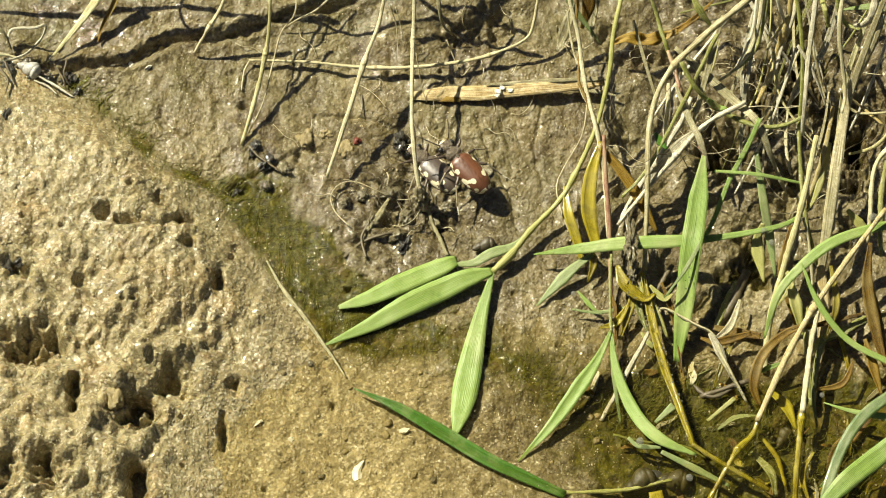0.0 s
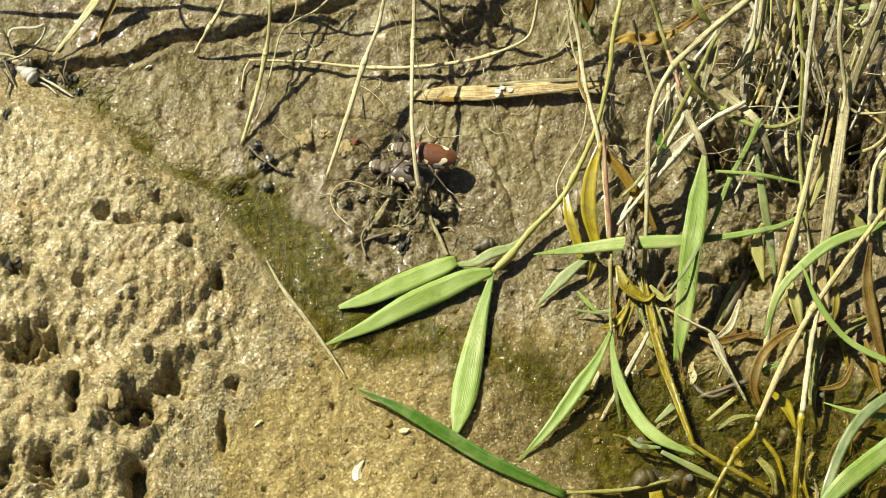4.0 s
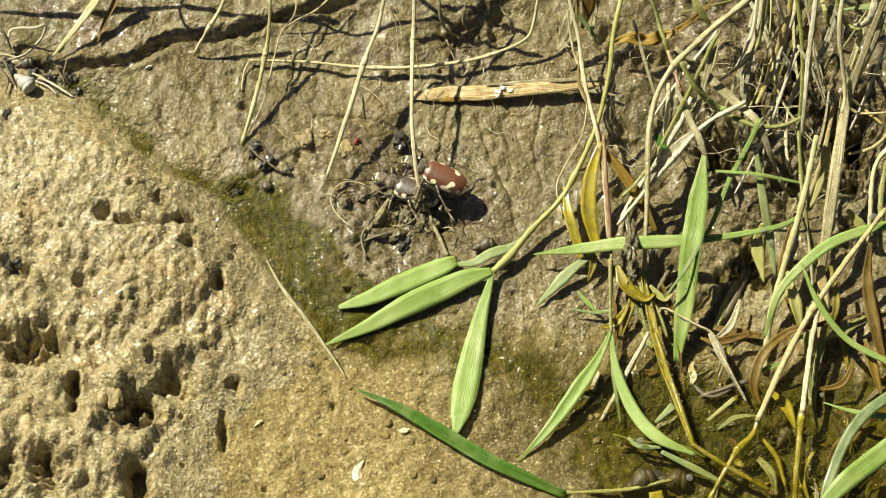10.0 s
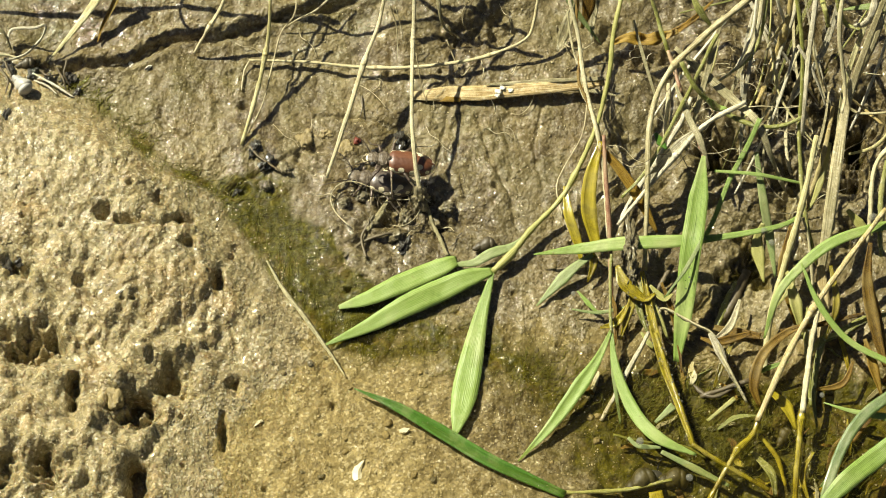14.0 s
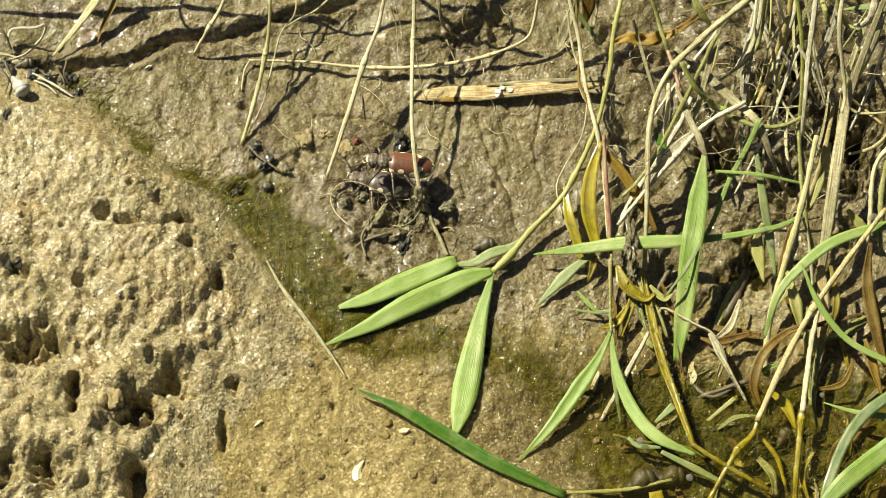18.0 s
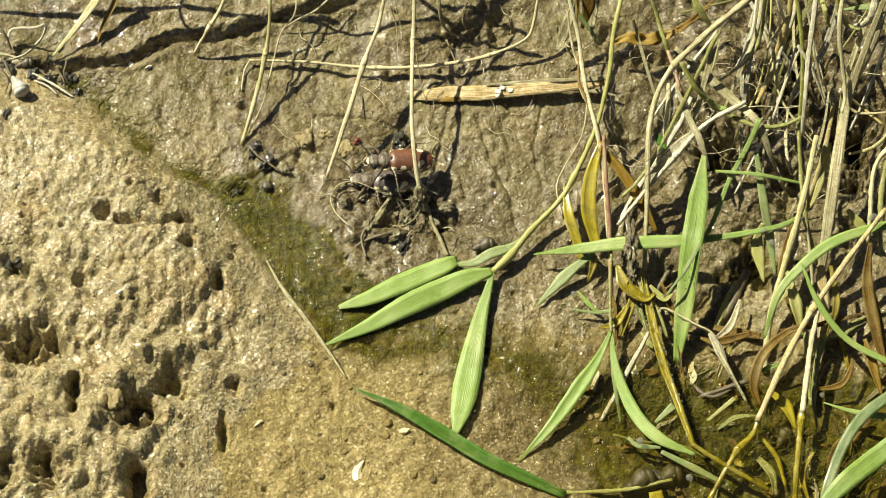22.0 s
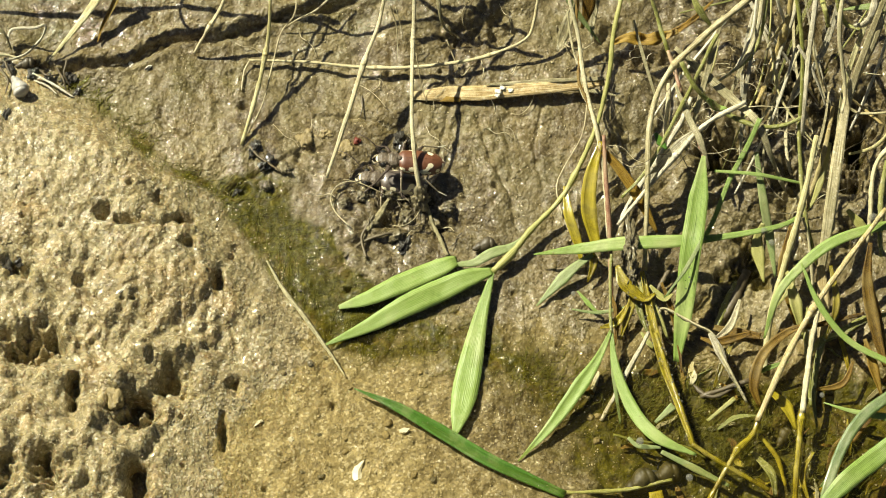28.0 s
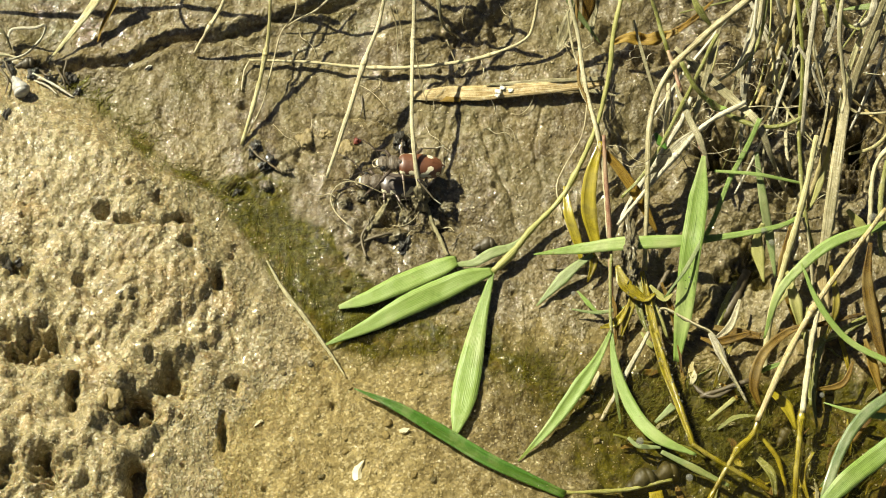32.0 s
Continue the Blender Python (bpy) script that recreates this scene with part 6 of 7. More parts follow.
def sunken_litter():
    """Rotting bits on the floor of the pool."""
    rng = random.Random(77)
    for k in range(46):
        x, y = rng.uniform(24, 86), rng.uniform(-54, -20)
        if height_at(x, y) > -0.6:
            continue
        a, long = rng.uniform(0, 6.28), rng.uniform(2.5, 8.0)
        pts = []
        for j in range(4):
            f = j / 3 - 0.5
            px, py = x + long * f * math.cos(a) + rng.uniform(-0.4, 0.4), y + long * f * math.sin(a) + rng.uniform(-0.4, 0.4)
            pts.append((px, py, height_at(px, py) + rng.uniform(0.2, 1.0)))
        w = rng.uniform(0.4, 1.5)
        blade(pts, (w * 0.4, w, w * 0.9, w * 0.3), rng.choice((BROWN_LEAF, BROWN_LEAF, GREY_STRAW, YELLOW, OLIVE_STEM)), "dead_leaf", "brown rotting scrap of leaf under the water", "sunken scraps", "dead leaf", n=12, fold=0.3, twist=rng.uniform(-60, 60))
    for k in range(40):
        x, y = rng.uniform(-30, 40), rng.uniform(-54, -8)
        s = rng.uniform(0.25, 0.7)
        lump("pebble", (x, y, height_at(x, y)), (s * 1.3, s, s * 0.6), rng.choice((PEBBLE, PEBBLE, CLOD)), "small grain of grit on the silt", "pebble", "grit", turn=rng.uniform(0, 180), rough=0.5, sink=0.4, detail=2)


sunken_litter()


def algae():
    """Fine threads of alga on the slime and on the pool's floor."""
    rng = random.Random(21)
    verts, faces = [], []
    lines = ((FILM_LINE, 4.2, 420), (FILM_THIN, 1.8, 150), (FILM_POOL, 7.0, 130))
    for line, spread, count in lines:
        for k in range(count):
            i = rng.randrange(len(line) - 1)
            f = rng.random()
            (ax, ay), (bx, by) = line[i], line[i + 1]
            x, y = ax + (bx - ax) * f + rng.gauss(0, spread * 0.6), ay + (by - ay) * f + rng.gauss(0, spread * 0.6)
            a = math.atan2(by - ay, bx - ax) + rng.gauss(0, 0.3)
            r = rng.uniform(0.025, 0.05)
            pts = []
            for j in range(6):
                pts.append((x, y, height_at(x, y) + rng.uniform(0.02, 0.2)))
                a += rng.uniform(-0.5, 0.5)
                x, y = x + 0.9 * math.cos(a), y + 0.9 * math.sin(a)
            n = len(verts)
            for px, py, pz in pts:
                verts += [(px * MM, py * MM, (pz + r) * MM), ((px + r) * MM, (py - r) * MM, pz * MM), ((px - r) * MM, (py + r) * MM, pz * MM)]
            for j in range(5):
                b = n + 3 * j
                faces += [(b, b + 1, b + 4, b + 3), (b + 1, b + 2, b + 5, b + 4), (b + 2, b, b + 3, b + 5)]
    # a green tuft by the pale snail, and one at the foot of the film
    for tx, ty, spread, count in ((-70.9, 33.4, 1.0, 34), (-67.0, 30.2, 1.2, 20), (-58.0, 21.5, 1.2, 16), (-39.6, 9.5, 1.8, 30)):
        for k in range(count):
            x, y = tx + rng.gauss(0, spread), ty + rng.gauss(0, spread * 0.6)
            a, z, r, n = rng.uniform(0, 6.28), height_at(x, y) + 0.1, rng.uniform(0.04, 0.08), len(verts)
            for j in range(5):
                verts += [(x * MM, y * MM, (z + r) * MM), ((x + r) * MM, (y - r) * MM, z * MM), ((x - r) * MM, (y + r) * MM, z * MM)]
                a += rng.uniform(-0.8, 0.8)
                x, y = x + 0.5 * math.cos(a), y + 0.5 * math.sin(a)
                z = max(height_at(x, y) + 0.05, z + rng.uniform(-0.2, 0.2))
            for j in range(4):
                b = n + 3 * j
                faces += [(b, b + 1, b + 4, b + 3), (b + 1, b + 2, b + 5, b + 4), (b + 2, b, b + 3, b + 5)]
    # tufts of weed standing in the pool
    for tx, ty, spread, count in ((36.6, -32.7, 3.6, 170), (47.0, -36.5, 4.5, 200), (56.5, -37.7, 4.5, 240), (53.2, -42.2, 4.0, 160), (69.9, -44.2, 5.0, 180), (44.1, -28.5, 3.0, 110), (18.7, -26.3, 4.0, 120)):
        for k in range(count):
            x, y = tx + rng.gauss(0, spread), ty + rng.gauss(0, spread * 0.7)
            a, z = rng.uniform(0, 6.28), height_at(x, y) + rng.uniform(0.0, 2.2)
            r = rng.uniform(0.03, 0.06)
            n = len(verts)
            for j in range(5):
                verts += [(x * MM, y * MM, (z + r) * MM), ((x + r) * MM, (y - r) * MM, z * MM), ((x - r) * MM, (y + r) * MM, z * MM)]
                a += rng.uniform(-0.9, 0.9)
                x, y, z = x + 0.7 * math.cos(a), y + 0.7 * math.sin(a), min(-0.1, z + rng.uniform(-0.3, 0.35))
            for j in range(4):
                b = n + 3 * j
                faces += [(b, b + 1, b + 4, b + 3), (b + 1, b + 2, b + 5, b + 4), (b + 2, b, b + 3, b + 5)]
    part("algae", mesh_from("algae", verts, faces, ALGA), None, "dark green thread algae slime on wet mud", "algae", "", "stuff")


algae()


# ---- snails ----
def shell_mesh(name, size, turns, material, flat=1.0):
    """A spired shell with wound whorls, lying along x, its tip at -x; size: half its length in mm."""
    verts, faces, uvs = [], [], []
    n, sides = 60, 28
    for k in range(n):
        f = k / (n - 1)
        body = 0.80 * f ** 0.62 * (1.0 - max(0.0, (f - 0.72) / 0.28) ** 2.2 * 0.75) + 0.02
        for j in range(sides):
            a = 2 * math.pi * j / sides
            whorl = (turns * f ** 0.62 + j / sides) % 1.0
            r = size * body * (0.80 + 0.22 * math.sin(math.pi * whorl) ** 0.6)
            verts.append((size * (2.0 * f - 1.0) * MM, r * math.cos(a) * MM, r * math.sin(a) * MM))
            uvs.append((j / sides, f))
    for k in range(n - 1):
        for j in range(sides):
            a, b = k * sides + j, k * sides + (j + 1) % sides
            faces.append((a, b, b + sides, a + sides))
    faces.append(tuple(range(sides))[::-1])
    faces.append(tuple(range((n - 1) * sides, n * sides)))
    return mesh_from(name, verts, faces, material, uvs)


def snail(place, size, turn, shell, label, flesh=False, name="snail"):
    ob = thing(name, place, label, "snail", "water snails")
    ob.matrix_basis = pose(place[0] * MM, place[1] * MM, (place[2] + size * 0.45) * MM, 0, 0, turn)
    part("shell", shell_mesh("shell", size, 3.2, shell), ob)
    if flesh:
        foot = part("foot", lump_mesh("foot", (size * 0.9, size * 0.45, size * 0.22), SNAIL_FLESH, 0.2), ob, "dark slimy foot")
        foot.location = (size * 0.75 * MM, 0, -size * 0.4 * MM)
        for s in (-1, 1):
            part("tentacle", tube_mesh("tentacle", [(size * 1.4, s * 0.25 * size, -size * 0.3), (size * 1.8, s * 0.5 * size, -size * 0.2), (size * 2.1, s * 0.45 * size, -size * 0.3)], (0.16, 0.1, 0.05), SNAIL_FLESH, sides=5, n=10), ob)
    return ob


pale_snail = snail((-80.5, 34.7, 6.1), 2.5, -25, SNAIL_PALE, "small whitish snail creeping on the mud")
snail((-81.5, 37.5, 6.2), 1.9, 20, SNAIL_DARK, "small dark snail shell half in shade")
snail((7.7, -0.9, 1.7), 2.3, 20, SNAIL_DARK, "small dark glossy snail beside a green leaf")
snail((36.0, -49.4, -3.2), 3.7, 35, SNAIL_SUNK, "large dark snail shell under the water", True)
crawling_snail = snail((42.5, -47.9, -3.4), 3.4, 0, SNAIL_SUNK, "dark snail crawling under the water", True)
snail((63.3, -39.8, -2.5), 2.2, 60, SNAIL_SUNK, "small dark snail under the water")
for place, s in (((36.4, -42.5, 2.4), 0.75), ((56.8, 12.9, 8.2), 0.4), ((81.1, 0.1, 11.4), 0.9), ((24.7, -10.8, 1.8), 0.5), ((60.7, -1.1, 8.6), 0.7), ((62.1, -3.0, 7.5), 0.6), ((45.4, -49.2, 0.9), 0.7), ((70.6, -32.6, 2.0), 0.5)):
    lump("water_bubble", place, (s, s, s), BUBBLE, "clear round bubble of water", "bubble", "bubbles", rough=0.03, sink=0.4)


# ---- beetles ----
def elytron_point(s, u, side, lift=0.0):
    """A point of a wing case: s from front to tip, u from the seam to the margin."""
    long = 9.0
    w = 2.55 * (0.80 + 0.20 * math.sin(math.pi * min(1.0, s * 0.95 + 0.12))) * math.sqrt(max(0.004, 1.0 - max(0.0, (s - 0.55) / 0.45) ** 3.8))
    w *= min(1.0, 0.72 + s * 5.0)
    h = (1.75 + 0.25 * math.sin(math.pi * s)) * (1.0 - max(0.0, (s - 0.6) / 0.4) ** 2.6 * 0.55) * min(1.0, 0.80 + s * 2.5)
    a = u * math.pi * 0.56
    nrm = Vector((0, side * math.sin(a), math.cos(a)))
    p = Vector((-long * s * (1 - 0.03 * u), side * (0.02 + w * math.sin(a) / math.sin(min(a, math.pi / 2) if a > 1.57 else math.pi / 2)), h * math.cos(a) ** 0.9 if math.cos(a) > 0 else 1.1 * math.cos(a)))
    p.y = side * (0.02 + w * math.sin(a))
    return p + nrm * lift


def sheet_mesh(name, side, material, lift, inside=None, ns=30, nu=14):
    verts, faces, index = [], [], {}
    def at(i, j):
        if (i, j) not in index:
            index[i, j] = len(verts)
            verts.append(elytron_point(i / ns, j / nu, side, lift) * MM)
        return index[i, j]
    for i in range(ns):
        for j in range(nu):
            if inside is None or inside((i + 0.5) / ns, (j + 0.5) / nu):
                q = (at(i, j), at(i + 1, j), at(i + 1, j + 1), at(i, j + 1))
                faces.append(q if side < 0 else q[::-1])
    return mesh_from(name, verts, faces, material)


def shoulder_mark(s, u):
    return math.hypot((s - 0.07) / 0.060, (u - 0.66) / 0.13) < 1 or math.hypot((s - 0.27) / 0.066, (u - 0.58) / 0.13) < 1 or (0.10 < s < 0.25 and 0.70 < u < 0.80)


def middle_mark(s, u):
    f = min(1.0, max(0.0, (u - 0.34) / 0.36))
    return math.hypot((s - 0.665) / 0.070, (u - 0.33) / 0.12) < 1 or math.hypot((s - 0.535) / 0.085, (u - 0.68) / 0.15) < 1 or math.hypot((s - 0.66) / 0.050, (u - 0.74) / 0.09) < 1 or (0.33 < u < 0.72 and abs(s - 0.655 + 0.10 * f) < 0.048)


def tip_mark(s, u):
    return (0.915 < s < 0.985 and 0.10 < u < 0.95) or math.hypot((s - 0.845) / 0.045, (u - 0.62) / 0.13) < 1 or (0.84 < s < 0.95 and 0.82 < u < 0.95)


def ball_mesh(name, size, material, place=(0, 0, 0), rough=0.03, seed=1):
    me = lump_mesh(name, size, material, rough, seed, 3)
    for v in me.vertices:
        v.co += Vector(place) * MM
    return me


def box_ball(name, size, material, place):
    """A rounded block with a middle furrow and a front and hind crease."""
    bm = bmesh.new()
    bmesh.ops.create_icosphere(bm, subdivisions=4, radius=1.0)
    for v in bm.verts:
        c = Vector([math.copysign(abs(q) ** 0.72, q) for q in v.co])
        furrow = 0.10 * math.exp(-((c.y / 0.10) ** 2)) * max(0.0, c.z) + 0.09 * math.exp(-(((abs(c.x) - 0.62) / 0.10) ** 2))
        c *= 1.0 - furrow + 0.05 * noise.noise(v.co * 5.0)
        v.co = Vector([a * b * MM + p * MM for a, b, p in zip(c, size, place)])
    for f in bm.faces:
        f.smooth = True
    me = bpy.data.meshes.new(name)
    bm.to_mesh(me)
    bm.free()
    me.materials.append(material)
    return me


def build_beetle(name, cases, label, stance):
    ob = thing(name, (0, 0, 0), label, "beetle", "mating tiger beetles")
    for side in (-1, 1):
        case = part("wing_case", sheet_mesh("wing_case", side, cases, 0.0), ob, "wing case with cream markings")
        for mark in (shoulder_mark, middle_mark, tip_mark):
            part("marking", sheet_mesh("marking", side, CREAM, 0.035, mark, 100, 44), case, "cream marking")
    part("abdomen", ball_mesh("abdomen", (4.5, 1.95, 1.15), BRONZE, (-4.2, 0, 0.1)), ob, "dark metallic underside")
    part("scutellum", ball_mesh("scutellum", (0.45, 0.4, 0.25), BRONZE, (-0.1, 0, 1.55)), ob)
    part("pronotum", box_ball("pronotum", (1.25, 1.62, 0.95), BRONZE, (1.0, 0, 0.60)), ob, "bronze-brown pronotum with fine wrinkles")
    head = part("head", box_ball("head", (1.1, 1.45, 0.72), BRONZE, (3.0, 0, 0.55)), ob, "bronze head")
    for side in (-1, 1):
        part("eye", ball_mesh("eye", (0.62, 0.52, 0.62), EYE, (3.05, side * 1.38, 0.62), 0.0), head, "bulging black eye")
        part("mandible", tube_mesh("mandible", [(3.6, side * 0.8, 0.2), (4.3, side * 0.9, 0.1), (4.9, side * 0.5, 0.05), (5.1, side * 0.1, 0.05)], (0.30, 0.24, 0.14, 0.04), MANDIBLE, sides=6, n=12, wobble=0.0), head, "cream mandible with a dark tip")
    part("labrum", ball_mesh("labrum", (0.42, 0.75, 0.22), CREAM, (4.05, 0, 0.5)), head, "cream upper lip")
    for side in (-1, 1):
        base = (3.6, side * 0.8, 0.75)
        feeler = part("antenna", tube_mesh("antenna", [base, (5.0, side * 2.2, 2.0), (7.0, side * 3.4, 2.6), (9.4, side * 4.4, 2.2)], (0.13, 0.11, 0.09, 0.05), LEG, sides=5, n=24, wobble=0.22, origin=base), ob, "thin dark jointed antenna")
        feeler.location = Vector(base) * MM
    low = -stance
    legs = []
    for side in (-1, 1):
        for x0, knee, foot in ((1.2, (2.4, 2.9), (3.9, 4.2)), (-0.6, (-0.8, 3.9), (-1.4, 6.0)), (-2.2, (-4.4, 3.9), (-7.4, 5.6))):
            base = (x0, side * 0.9, -0.35)
            k, f = (knee[0], side * knee[1], 0.55), (foot[0], side * foot[1], low + 0.25)
            toe = (f[0] + 0.55 * (f[0] - k[0]), f[1] + side * 0.9, low + 0.05)
            leg = part("leg", tube_mesh("femur", [base, tuple((a + b) / 2 + c for a, b, c in zip(base, k, (0, 0, 0.35))), k], (0.30, 0.40, 0.24), LEG, sides=7, n=10, wobble=0.0, origin=base), ob, "slim dark leg")
            leg.location = Vector(base) * MM
            part("tibia", tube_mesh("tibia", [k, tuple((a + b) / 2 for a, b in zip(k, f)), f], (0.18, 0.17, 0.13), PALE_LEG if x0 < 0 else LEG, sides=6, n=10, wobble=0.1, origin=base), leg)
            part("tarsus", tube_mesh("tarsus", [f, tuple((a + b) / 2 for a, b in zip(f, toe)), toe], (0.12, 0.11, 0.06), WHITE_STRAW if x0 < -2 else LEG, sides=5, n=10, wobble=0.2, origin=base), leg)
            legs.append((leg, base, side, x0))
    return ob, legs


male, male_legs = build_beetle("tiger_beetle", ELYTRA, "red-brown tiger beetle with cream markings riding on its mate", 1.9)
female, female_legs = build_beetle("tiger_beetle", ELYTRA_DULL, "bronze-brown tiger beetle carrying its mate on wet mud", 1.6)


def build_fly():
    """A small blue-green fly that darts across once."""
    ob = thing("fly", (0, 0, 0), "small blue-green fly darting low over the mud", "fly")
    part("thorax", ball_mesh("thorax", (1.6, 1.2, 1.2), FLY, (0, 0, 0)), ob, "metallic blue-green thorax")
    part("abdomen", ball_mesh("abdomen", (2.3, 1.1, 1.0), FLY, (-3.0, 0, -0.2)), ob)
    head = part("head", ball_mesh("head", (0.75, 1.05, 0.8), EYE, (1.95, 0, 0.1)), ob)
    for side in (-1, 1):
        wing = part("wing", blade_mesh("wing", [(0.4, side * 1.0, 1.0), (-1.4, side * 2.8, 1.5), (-2.8, side * 4.6, 1.5)], (0.6, 1.9, 0.4), WING, fold=0.05, thick=0.05, n=12), ob, "clear wing")
        for x in (0.9, 0.0, -0.9):
            part("leg", tube_mesh("leg", [(x, side * 0.9, -0.9), (x * 1.8, side * 2.2, -1.4), (x * 2.4, side * 2.6, -2.8)], (0.16, 0.12, 0.06), LEG, sides=5, n=8), ob)
    return ob


FLY = plain_material("blue_green_cuticle", (0.015, 0.06, 0.055), (0.05, 0.16, 0.15), 700.0, 0.3, 0.0001, Metallic=0.6)
WING = Mat("clear_wing").put(Base_Color=(0.8, 0.8, 0.75), Roughness=0.15, Alpha=0.3).m
fly = build_fly()


# ---- what moves ----
def mm_pose(x, y, z, rx, ry, rz):
    return pose(x * MM, y * MM, z * MM, rx, ry, rz)


